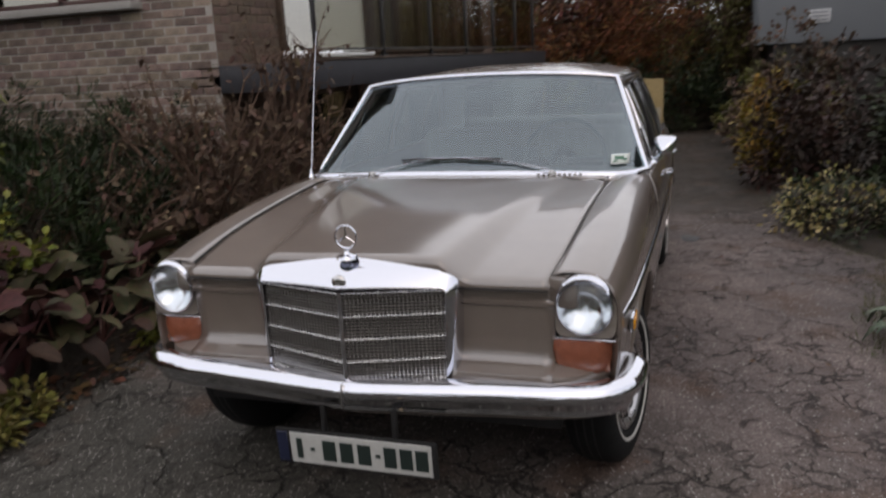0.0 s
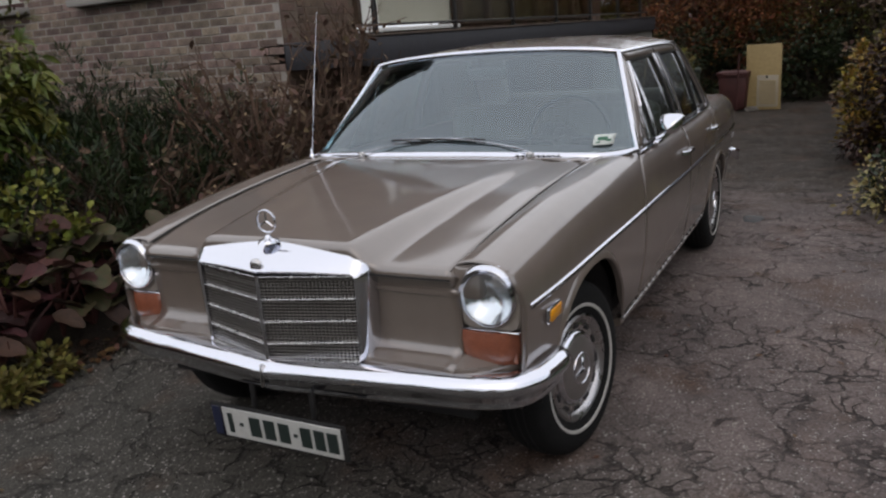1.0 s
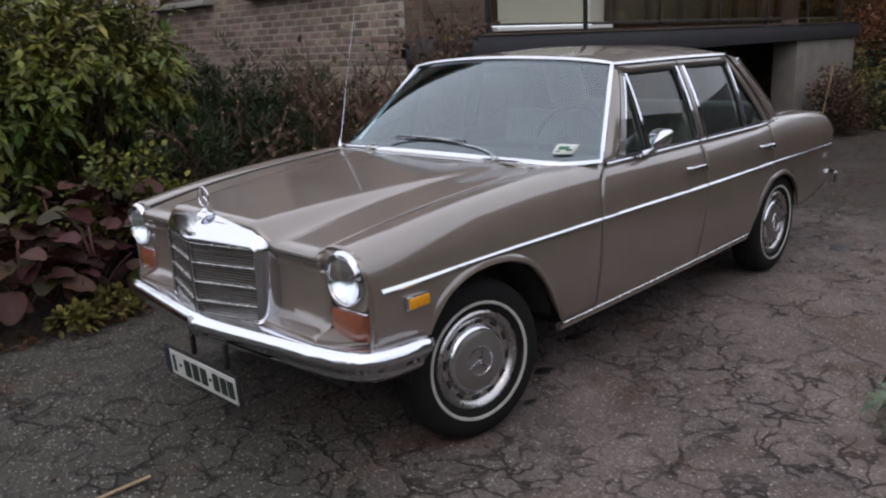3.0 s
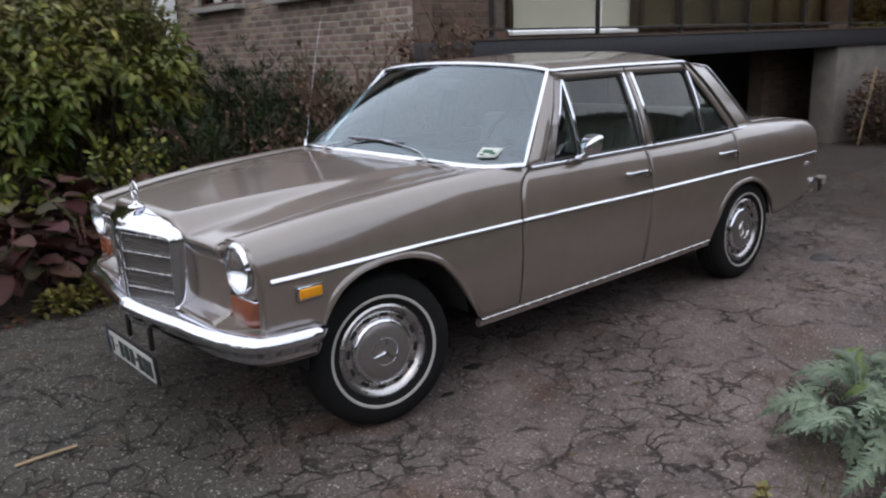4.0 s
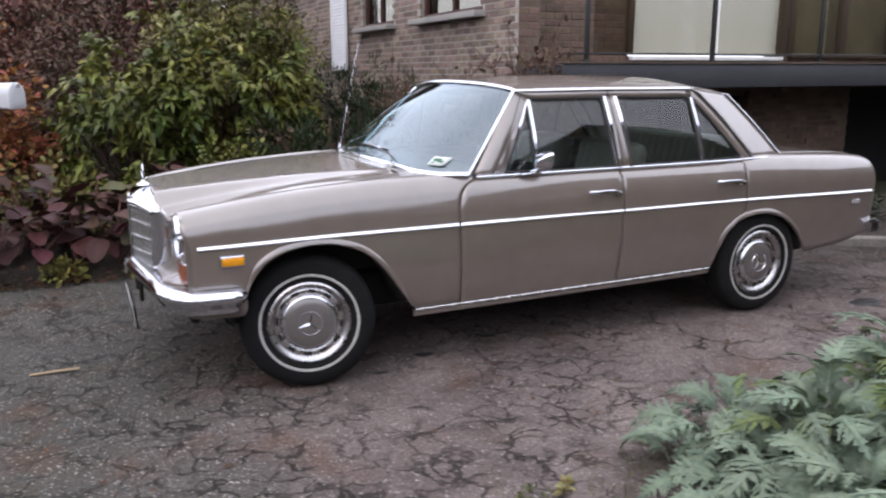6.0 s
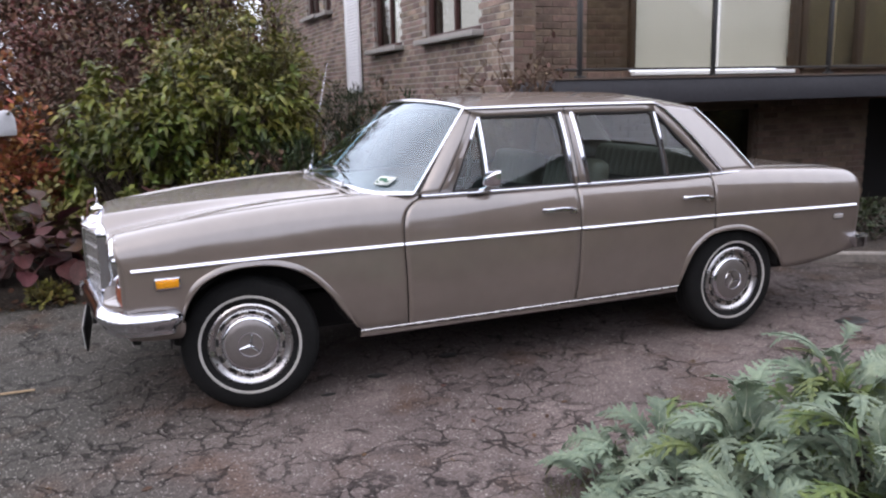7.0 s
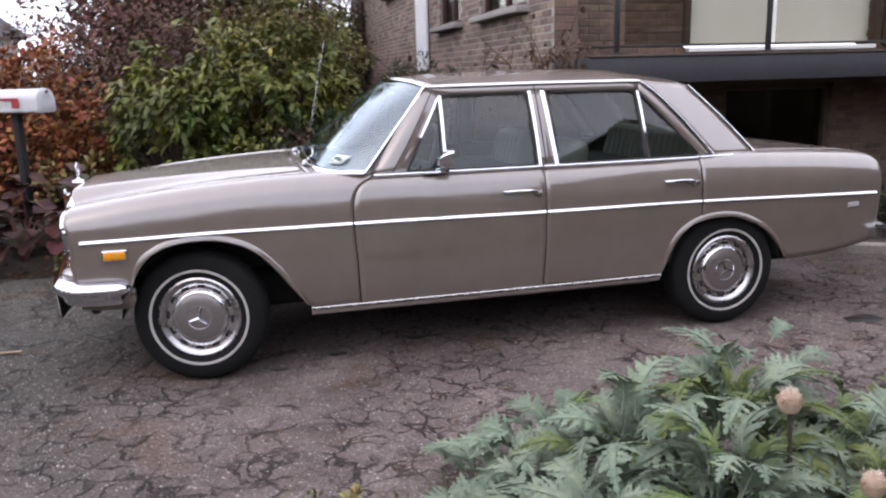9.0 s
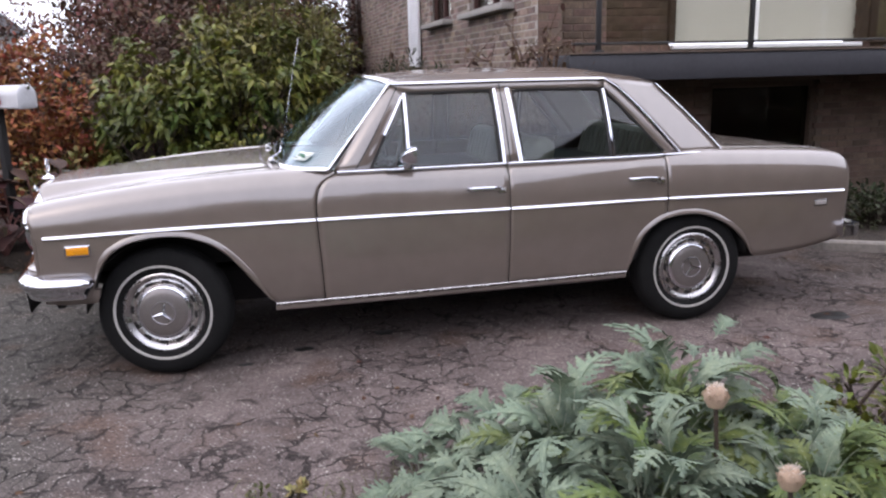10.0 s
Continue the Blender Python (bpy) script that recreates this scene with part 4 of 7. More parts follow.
for x0, xm, x1 in ((0.42, 0.03, -0.12), (-0.40, -0.12, 0.26)):
    s = 1 if x1 > x0 else -1
    foot = part("wiper", lathe([(0.018, 0.0), (0.016, 0.014), (0.008, 0.02), (0.001, 0.021)], 14, "z", (x0, 0.548, 0.962), False), STEEL, car, "parked windscreen wiper")
    arm = rounded([(x0, 0.548, 0.98), tuple(screen_point(x0 + 0.10 * s, 0.06, 0.012)), tuple(screen_point(xm, 0.125, 0.014)), tuple(screen_point(xm + 0.05 * s, 0.130, 0.012))], 14)
    part("wiper_arm", sweep(arm, box_prof(0.008, 0.005, 0.4)), CHROME, foot)
    blade = np.array([screen_point(x, 0.10 + 0.03 * math.cos((x - xm) * 5), 0.008) for x in np.linspace(xm - 0.16, xm + 0.16, 14)])
    part("wiper_blade", sweep(blade, box_prof(0.006, 0.008, 0.3)), SEAM, foot)
    part("wiper_bridge", sweep(blade[2:-2] + (0, -0.005, 0.004), box_prof(0.005, 0.005, 0.3)), CHROME, foot)
ant = part("antenna", lathe([(0.016, 0.0), (0.014, 0.010), (0.007, 0.018), (0.005, 0.05)], 12, "z", (-0.762, 0.655, 0.940), False), CHROME, fenders[1], "thin chrome telescopic antenna")
part("antenna_mast", tube(np.array([(-0.762, 0.655, 0.945), (-0.754, 0.705, 1.2), (-0.747, 0.745, 1.4), (-0.74, 0.795, 1.62)]), 0.0021, 8, taper=(1.3, 1.1, 0.9, 0.7)), CHROME, ant)
def on_screen(x0, x1, t0, t1, off):
    return sheet(np.array([[screen_point(x, t, off) for x in np.linspace(x0, x1, 5)] for t in np.linspace(t0, t1, 4)]))


sticker = part("inspection_sticker", on_screen(0.650, 0.722, 0.085, 0.172, 0.004), STICKER, screen, "pale green sticker on the windscreen", thick=0.0006)
for x0, x1, t0, t1 in ((0.664, 0.700, 0.122, 0.152), (0.696, 0.712, 0.110, 0.130), (0.660, 0.678, 0.100, 0.112)):
    part("sticker_print", on_screen(x0, x1, t0, t1, 0.006), STICKER_INK, sticker, thick=0.0004)

# interior
def seat(x, y, w):
    base = part("seat", rbox((x, y, 0.60), (w, 0.50, 0.16), 0.05, 3), SEATS, car, "pale vinyl seat")
    V, F = rbox((0, 0, 0.24), (w, 0.14, 0.50), 0.06, 3)
    V = V @ np.array(Euler((radians(-14), 0, 0)).to_matrix()).T + (x, y + 0.24, 0.56)
    part("seat_back", (V, F), SEATS, base)
    for k in range(int(w / 0.07) - 1):
        V, F = rbox((-w / 2 + 0.07 + k * 0.07, -0.066, 0.26), (0.052, 0.02, 0.38), 0.009, 2)
        V = V @ np.array(Euler((radians(-14), 0, 0)).to_matrix()).T + (x, y + 0.24, 0.56)
        part("seat_flute", (V, F), SEATS, base)
    return base


seat(0.36, 1.62, 0.54)
seat(-0.36, 1.62, 0.54)
seat(0, 2.42, 1.22)
dash = part("dashboard", joined(rbox((0, 0.92, 0.86), (1.40, 0.36, 0.14), 0.04, 3), rbox((0, 0.78, 0.925), (1.36, 0.28, 0.02), 0.008)), DASH, car)
a = np.linspace(0, 2 * math.pi, 37)[:-1]
W = np.stack([0.37 + 0.20 * np.cos(a), 1.17 + 0.07 * np.sin(a), 0.95 + 0.185 * np.sin(a)], 1)
wheel_rim = part("steering_wheel", sweep(W, ring(0.012, 8), ref=(0, 1, -0.4), closed=True), DASH, car, "large dark steering wheel")
part("steering_hub", joined(tube([(0.18, 1.17, 0.95), (0.37, 1.15, 0.945), (0.56, 1.17, 0.95)], 0.014, 6), lathe([(0.07, 0.0), (0.05, 0.02), (0.001, 0.025)], 20, "y", (0.37, 1.14, 0.945), False), tube([(0.37, 1.14, 0.945), (0.37, 0.95, 0.88)], 0.025, 8)), DASH, wheel_rim)
part("rear_view_mirror", rbox((0.0, 1.10, 1.27), (0.20, 0.03, 0.055), 0.01), DASH, car)
part("parcel_shelf", rbox((0, 2.86, 0.90), (1.2, 0.34, 0.02), 0.005, 1), SEATS, car)


# ---- ground ----
def asphalt_mat():
    m = mat("cracked_asphalt", (0.0448, 0.04096, 0.0384), rough=0.85, spec=0.09, vary=0.0)
    n, l = m.node_tree.nodes, m.node_tree.links
    b = n["Principled BSDF"]
    co = n.new("ShaderNodeTexCoord")

    def node(kind, **kw):
        q = n.new(kind)
        for k, v in kw.items():
            q.inputs[k].default_value = v
        return q

    def math_(op, a, c):
        q = n.new("ShaderNodeMath")
        q.operation = op
        q.use_clamp = False
        for i, s in enumerate((a, c)):
            if isinstance(s, (int, float)):
                q.inputs[i].default_value = s
            else:
                l.new(s, q.inputs[i])
        return q.outputs[0]

    def span(v, a, c, d, e):
        q = node("ShaderNodeMapRange", **{"From Min": a, "From Max": c, "To Min": d, "To Max": e})
        l.new(v, q.inputs["Value"])
        return q.outputs["Result"]

    warp = node("ShaderNodeTexNoise", Scale=5.0, Detail=6.0, Roughness=0.52)
    l.new(co.outputs["Object"], warp.inputs["Vector"])
    add = n.new("ShaderNodeMixRGB")
    add.blend_type = "LINEAR_LIGHT"
    add.inputs["Fac"].default_value = 0.14
    l.new(co.outputs["Object"], add.inputs["Color1"])
    l.new(warp.outputs["Color"], add.inputs["Color2"])

    def cracks(scale, w):
        v = node("ShaderNodeTexVoronoi", Scale=scale)
        v.feature = "DISTANCE_TO_EDGE"
        l.new(add.outputs["Color"], v.inputs["Vector"])
        return span(v.outputs["Distance"], w * 0.40, w, 1.0, 0.0)

    area = node("ShaderNodeTexNoise", Scale=0.75, Detail=3.0)
    l.new(co.outputs["Object"], area.inputs["Vector"])
    area2 = node("ShaderNodeTexNoise", Scale=2.2, Detail=3.0)
    l.new(co.outputs["Object"], area2.inputs["Vector"])
    area3 = node("ShaderNodeTexNoise", Scale=6.0, Detail=4.0)
    l.new(co.outputs["Object"], area3.inputs["Vector"])
    broken = span(area3.outputs["Fac"], 0.38, 0.56, 0.10, 1.0)
    big = math_("MULTIPLY", cracks(1.7, 0.020), math_("MULTIPLY", span(area2.outputs["Fac"], 0.38, 0.54, 0.2, 1.0), broken))
    small = math_("MULTIPLY", cracks(7.6, 0.062), math_("MULTIPLY", span(area.outputs["Fac"], 0.38, 0.54, 0.12, 1.0), broken))
    tiny = math_("MULTIPLY", cracks(16.0, 0.080), math_("MULTIPLY", span(area.outputs["Fac"], 0.42, 0.56, 0.0, 0.15), span(area2.outputs["Fac"], 0.42, 0.56, 0.0, 1.0)))
    crack = math_("MAXIMUM", math_("MAXIMUM", big, small), tiny)
    # stones of the aggregate
    st = node("ShaderNodeTexVoronoi", Scale=120.0)
    l.new(co.outputs["Object"], st.inputs["Vector"])
    sep = n.new("ShaderNodeSeparateColor")
    l.new(st.outputs["Color"], sep.inputs["Color"])
    stone = math_("MULTIPLY", span(sep.outputs["Red"], 0.86, 0.95, 0.0, 1.0), span(st.outputs["Distance"], 0.30, 0.48, 1.0, 0.0))
    st2 = node("ShaderNodeTexVoronoi", Scale=62.0)
    l.new(co.outputs["Object"], st2.inputs["Vector"])
    sep2 = n.new("ShaderNodeSeparateColor")
    l.new(st2.outputs["Color"], sep2.inputs["Color"])
    stone = math_("MAXIMUM", stone, math_("MULTIPLY", span(sep2.outputs["Red"], 0.94, 0.965, 0.0, 1.0), span(st2.outputs["Distance"], 0.22, 0.40, 1.0, 0.0)))
    speck = span(sep.outputs["Green"], 0.0, 1.0, 0.72, 1.32)
    grain = node("ShaderNodeTexNoise", Scale=260.0, Detail=2.0)
    l.new(co.outputs["Object"], grain.inputs["Vector"])
    stain = node("ShaderNodeTexNoise", Scale=1.3, Detail=7.0, Roughness=0.65)
    l.new(co.outputs["Object"], stain.inputs["Vector"])
    base = n.new("ShaderNodeMixRGB")
    base.inputs["Color1"].default_value = (0.080, 0.065, 0.061, 1)
    base.inputs["Color2"].default_value = (0.150, 0.121, 0.112, 1)
    l.new(span(stain.outputs["Fac"], 0.38, 0.62, 0.0, 1.0), base.inputs["Fac"])
    # greener and darker towards the street
    drab = n.new("ShaderNodeMixRGB")
    drab.inputs["Color2"].default_value = (0.044, 0.044, 0.037, 1)
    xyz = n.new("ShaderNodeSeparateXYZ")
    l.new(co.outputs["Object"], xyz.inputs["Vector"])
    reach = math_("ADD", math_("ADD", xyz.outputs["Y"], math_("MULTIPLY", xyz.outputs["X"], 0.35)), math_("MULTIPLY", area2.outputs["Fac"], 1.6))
    l.new(span(reach, 0.25, 1.55, 0.84, 0.0), drab.inputs["Fac"])
    l.new(base.outputs["Color"], drab.inputs["Color1"])
    # browner and much darker towards the drive's far end
    far_brown = n.new("ShaderNodeMixRGB")
    far_brown.inputs["Color2"].default_value = (0.032, 0.026, 0.020, 1)
    l.new(span(math_("ADD", xyz.outputs["Y"], math_("MULTIPLY", area2.outputs["Fac"], 2.0)), 4.6, 6.0, 0.0, 0.92), far_brown.inputs["Fac"])
    l.new(drab.outputs["Color"], far_brown.inputs["Color1"])
    rust = n.new("ShaderNodeMixRGB")
    rust.inputs["Color2"].default_value = (0.0672, 0.0352, 0.0192, 1)
    l.new(far_brown.outputs["Color"], rust.inputs["Color1"])
    l.new(span(area2.outputs["Fac"], 0.54, 0.72, 0.0, 0.60), rust.inputs["Fac"])
    hs = n.new("ShaderNodeHueSaturation")
    l.new(rust.outputs["Color"], hs.inputs["Color"])
    l.new(math_("MULTIPLY", speck, span(grain.outputs["Fac"], 0.3, 0.7, 0.75, 1.25)), hs.inputs["Value"])
    light = n.new("ShaderNodeMixRGB")
    light.inputs["Color2"].default_value = (0.33, 0.31, 0.285, 1)
    l.new(hs.outputs["Color"], light.inputs["Color1"])
    l.new(stone, light.inputs["Fac"])
    dark = n.new("ShaderNodeMixRGB")
    dark.inputs["Color2"].default_value = (0.00832, 0.00768, 0.00704, 1)
    l.new(light.outputs["Color"], dark.inputs["Color1"])
    l.new(math_("MULTIPLY", crack, 0.76), dark.inputs["Fac"])
    l.new(dark.outputs["Color"], b.inputs["Base Color"])
    hgt = math_("SUBTRACT", math_("ADD", math_("MULTIPLY", st.outputs["Distance"], -0.14), math_("MULTIPLY", stain.outputs["Fac"], 0.5)), crack)
    bp = n.new("ShaderNodeBump")
    bp.inputs["Strength"].default_value, bp.inputs["Distance"].default_value = 0.9, 0.012
    l.new(hgt, bp.inputs["Height"])
    l.new(bp.outputs["Normal"], b.inputs["Normal"])
    l.new(span(stain.outputs["Fac"], 0.3, 0.7, 0.58, 0.85), b.inputs["Roughness"])
    return m


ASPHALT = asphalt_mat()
SOIL = mat("dark_garden_soil", (0.040, 0.029, 0.020), rough=0.95, vary=0.4, scale=9, fine=70, bump=0.9, bump_scale=0.03)
LAWN = mat("rough_lawn_ground", (0.0384, 0.0448, 0.0192), rough=0.95, vary=0.4, scale=3, fine=80, second=(0.0448, 0.0352, 0.0192), bump=0.8, bump_scale=0.03)
BRICK = mat("buff_brown_brick", (0.235, 0.172, 0.134), rough=0.88, vary=0.22, scale=5, fine=55, second=(0.150, 0.112, 0.092), bump=0.35, bump_scale=0.006, objrand=0.38)
BRICK_FAR = mat("buff_brown_brick_field", (0.235, 0.172, 0.134), rough=0.88, vary=0.22, scale=5, fine=55, second=(0.150, 0.112, 0.092), bump=0.35, bump_scale=0.006, island=0.38)
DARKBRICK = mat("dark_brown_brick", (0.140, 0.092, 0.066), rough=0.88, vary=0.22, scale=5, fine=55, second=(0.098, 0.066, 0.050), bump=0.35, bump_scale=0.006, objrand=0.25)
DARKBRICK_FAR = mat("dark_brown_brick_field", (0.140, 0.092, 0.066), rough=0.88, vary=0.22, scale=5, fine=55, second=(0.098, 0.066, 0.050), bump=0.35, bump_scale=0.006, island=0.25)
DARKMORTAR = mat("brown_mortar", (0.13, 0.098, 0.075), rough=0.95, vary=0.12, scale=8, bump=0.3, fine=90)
MORTAR = mat("pale_mortar", (0.33, 0.305, 0.275), rough=0.95, vary=0.12, scale=8, bump=0.3, fine=90)
CONCRETE = mat("weathered_concrete", (0.192, 0.1728, 0.1504), rough=0.9, vary=0.16, scale=3, fine=35, second=(0.1408, 0.128, 0.1152), bump=0.3)
SILLSTONE = mat("grey_stone_sill", (0.2688, 0.256, 0.2368), rough=0.8, vary=0.1, scale=7)
FASCIA = mat("blue_grey_metal_fascia", (0.030, 0.030, 0.035), rough=0.55, vary=0.15, scale=3, fine=30)
RAILING = mat("black_railing", (0.016, 0.01536, 0.01536), rough=0.45, vary=0.1)
REDWOOD = mat("red_brown_frame", (0.0544, 0.02048, 0.01536), rough=0.5, vary=0.15)
BROWNWOOD = mat("brown_timber", (0.0864, 0.0576, 0.03968), rough=0.6, vary=0.25, scale=3, fine=40, second=(0.064, 0.0448, 0.03328))
WHITE = mat("white_paint", (0.4736, 0.48, 0.4928), rough=0.5, vary=0.05, scale=4)
BLIND = mat("cream_roller_blind", (0.80, 0.81, 0.77), rough=0.8, vary=0.05, scale=2, fine=30)
PANE = glass_mat("house_glass", (0.55, 0.54, 0.50), 1.5)
ROOFSLATE = mat("grey_roof", (0.128, 0.128, 0.1344), rough=0.8, vary=0.15)


def fall(y):
    """The drive falls a little behind the car."""
    return -0.033 * np.clip(np.asarray(y, float) - 5.0, 0, 12)


def ground_patch(x0, x1, y0, y1, nx, ny, lift=0.0):
    X, Y = np.meshgrid(np.linspace(x0, x1, nx), np.linspace(y0, y1, ny), indexing="ij")
    return sheet(np.stack([X, Y, fall(Y) + lift], 2))


tagged(part("ground", ground_patch(-300, 300, -300, 300, 4, 101, -0.03), LAWN), "damp lawn and earth reaching far away", "ground", kind="structure")
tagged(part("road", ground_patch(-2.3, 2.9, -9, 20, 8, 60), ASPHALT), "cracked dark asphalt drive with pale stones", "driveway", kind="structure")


def mound(name, outline, height, material, label, n=10, lift=0.005):
    """A planted bed: an outline raised towards its middle."""
    o = np.asarray(outline, float)
    m = 72
    s = np.linspace(0, len(o), m, endpoint=False)
    i = s.astype(int)
    f = (s - i)[:, None]
    f = f * f * (3 - 2 * f) * 0.5 + f * 0.5
    q = o[i % len(o)] * (1 - f) + o[(i + 1) % len(o)] * f
    q += np.random.RandomState(3).normal(0, 0.02, q.shape)
    c = q.mean(0)
    rows = []
    for k in np.linspace(0, 1, n):
        p = c + (q - c) * k
        h = height * (1 - k ** 2.5)
        bump_ = np.array([0.03 * noise.noise((x * 3, y * 3, 0.3)) for x, y in p]) * (1 - k ** 4)
        rows.append(np.stack([p[:, 0], p[:, 1], fall(p[:, 1]) + h + bump_ - (0.03 if k == 1 else 0) + lift], 1))
    V, F = sheet(np.array(rows), False, True)
    return tagged(part(name, (V, F), material), label, "garden bed", kind="structure")


mound("bed_left", [(-1.66, -2.4), (-1.72, -0.9), (-1.78, 0.2), (-1.75, 1.3), (-1.72, 2.6), (-1.9, 3.6), (-3.2, 3.7), (-6, 3.4), (-8, 1), (-7, -3), (-3.5, -4.2)], 0.16, SOIL, "dark planted bed beside the drive")
mound("bed_right", [(2.55, 0.72), (2.12, 1.25), (2.15, 2.1), (2.20, 2.8), (1.72, 3.8), (1.55, 5.5), (1.45, 8.0), (1.4, 11), (5, 12), (8, 6), (6, 1.6), (3.5, 0.95)], 0.10, SOIL, "planted bed on the other side of the drive")
mound("bed_back", [(-0.35, 4.65), (-0.05, 5.2), (-0.35, 6.5), (-0.55, 9.5), (-1.2, 10.6), (-2.2, 10.6), (-2.6, 8), (-2.6, 5), (-1.6, 4.3)], 0.08, SOIL, "narrow bed under the balcony")


# ---- brick house ----
house = thing("house", (0, 0, 0), "buff brick house with a balcony along the drive", "house")
BW, BH, BJ = 0.205, 0.062, 0.011
brick_mesh = {}


def brick_vf(w, h=BH, d=0.03, k=0.004):
    """A brick's face with worn edges, 18 mm proud at most."""
    x, z = w / 2, h / 2
    V = [(-x, 0, -z), (x, 0, -z), (x, 0, z), (-x, 0, z), (-x, -d + k, -z), (x, -d + k, -z), (x, -d + k, z), (-x, -d + k, z),
         (-x + k, -d, -z + k), (x - k, -d, -z + k), (x - k, -d, z - k), (-x + k, -d, z - k)]
    F = [(8, 9, 10, 11), (4, 5, 9, 8), (5, 6, 10, 9), (6, 7, 11, 10), (7, 4, 8, 11), (0, 1, 5, 4), (1, 2, 6, 5), (2, 3, 7, 6), (3, 0, 4, 7)]
    return np.array(V), F


def brick_wall(owner, origin, turn, length, z0, z1, holes, near=None, budget=0, tone=0):
    """Courses of bricks on a wall's face; those within the near stretch are parts, the rest one mesh."""
    rnd = random.Random(7)
    M = np.array(pose(*origin, 0, 0, turn))
    rest, count = [], 0
    rows = int((z1 - z0) / (BH + BJ))
    for r in range(rows):
        z = z0 + (r + 0.5) * (BH + BJ)
        x = 0.0 if r % 2 == 0 else -(BW + BJ) / 2
        while x < length:
            a, c = max(x, 0.0) + BJ / 2, min(x + BW + BJ, length) - BJ / 2
            x += BW + BJ
            if c - a < 0.05:
                continue
            if any(h[0] - 0.02 < (a + c) / 2 < h[1] + 0.02 and h[2] - 0.02 < z < h[3] + 0.02 for h in holes):
                continue
            w = round((c - a) / 0.02) * 0.02
            off = rnd.uniform(-0.004, 0.004)
            if near and count < budget and near[0] < (a + c) / 2 < near[1] and near[2] < z < near[3]:
                if (w, tone) not in brick_mesh:
                    first = part("brick", brick_vf(w), (BRICK, DARKBRICK)[tone], owner, smooth=False)
                    brick_mesh[(w, tone)] = first.data
                    ob = first
                else:
                    ob = new("brick", brick_mesh[(w, tone)])
                    ob.parent = owner
                ob.matrix_basis = pose(*origin, 0, 0, turn) @ pose((a + c) / 2, off, z - 0.0)
                count += 1
            else:
                V, F = brick_vf(c - a)
                V = V + ((a + c) / 2, off, z)
                rest.append((V, F))
    if rest:
        V, F = joined(*rest)
        V = V @ M[:3, :3].T + M[:3, 3]
        ob = part("brick_field", (V, F), (BRICK_FAR, DARKBRICK_FAR)[tone], owner, smooth=False)
        ob["kind"] = "stuff"


def wall_with_holes(name, origin, turn, length, z0, z1, holes, material, thickness=0.25):
    """A wall slab with openings that go through; its face lies at local y = 0."""
    xs = sorted({0.0, length, *[h[0] for h in holes], *[h[1] for h in holes]})
    zs = sorted({z0, z1, *[h[2] for h in holes], *[h[3] for h in holes]})
    zs = [z for z in zs if z0 <= z <= z1]
    solid = [[not any(h[0] <= (a + c) / 2 <= h[1] and h[2] <= (e + g) / 2 <= h[3] for h in holes) for e, g in zip(zs, zs[1:])] for a, c in zip(xs, xs[1:])]
    V = np.array([(x, y, z) for y in (0.0, thickness) for x in xs for z in zs])
    nx, nz = len(xs), len(zs)
    at = lambda k, i, j: k * nx * nz + i * nz + j
    full = lambda i, j: 0 <= i < nx - 1 and 0 <= j < nz - 1 and solid[i][j]
    F = []
    for i in range(nx - 1):
        for j in range(nz - 1):
            if not solid[i][j]:
                continue
            F.append((at(0, i, j), at(0, i + 1, j), at(0, i + 1, j + 1), at(0, i, j + 1)))
            F.append((at(1, i, j + 1), at(1, i + 1, j + 1), at(1, i + 1, j), at(1, i, j)))
            for di, dj, p, q in ((-1, 0, (i, j), (i, j + 1)), (1, 0, (i + 1, j + 1), (i + 1, j)), (0, -1, (i + 1, j), (i, j)), (0, 1, (i, j + 1), (i + 1, j + 1))):
                if not full(i + di, j + dj):
                    F.append((at(0, *p), at(0, *q), at(1, *q), at(1, *p)))
    M = np.array(pose(*origin, 0, 0, turn))
    return part(name, (V @ M[:3, :3].T + M[:3, 3], F), material, house, smooth=False)


WY = 3.22
# street wall: local x runs from the corner outwards to -x, so it is turned round
street_holes = [(4.95, 6.05, 2.95, 3.75), (6.35, 6.95, 2.92, 3.75), (9.45, 10.75, 2.08, 3.35), (11.65, 13.35, 2.08, 3.35), (0.8, 2.0, 1.95, 3.3)]
SX0 = -17.0
wall_s = wall_with_holes("wall_street", (SX0, WY, 0), 0, 14.1, -0.3, 4.3, [h for h in street_holes], MORTAR)
brick_wall(wall_s, (SX0, WY + 0.024, 0), 0, 14.1, 0.75, 4.2, street_holes, near=(10.9, 14.1, 1.1, 2.1), budget=170)
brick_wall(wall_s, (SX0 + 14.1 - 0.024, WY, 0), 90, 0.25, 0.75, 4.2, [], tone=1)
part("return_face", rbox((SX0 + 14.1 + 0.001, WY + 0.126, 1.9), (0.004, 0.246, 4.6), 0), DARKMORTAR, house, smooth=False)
drive_holes = [(1.30, 3.63, 1.60, 3.2), (3.75, 9.35, 1.60, 3.2), (1.80, 3.17, -0.3, 1.20), (4.95, 7.15, -0.5, 1.22)]
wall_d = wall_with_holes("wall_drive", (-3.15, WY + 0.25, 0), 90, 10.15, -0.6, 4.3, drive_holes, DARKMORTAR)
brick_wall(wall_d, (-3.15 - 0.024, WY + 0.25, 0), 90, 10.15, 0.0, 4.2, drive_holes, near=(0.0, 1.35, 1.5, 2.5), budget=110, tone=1)


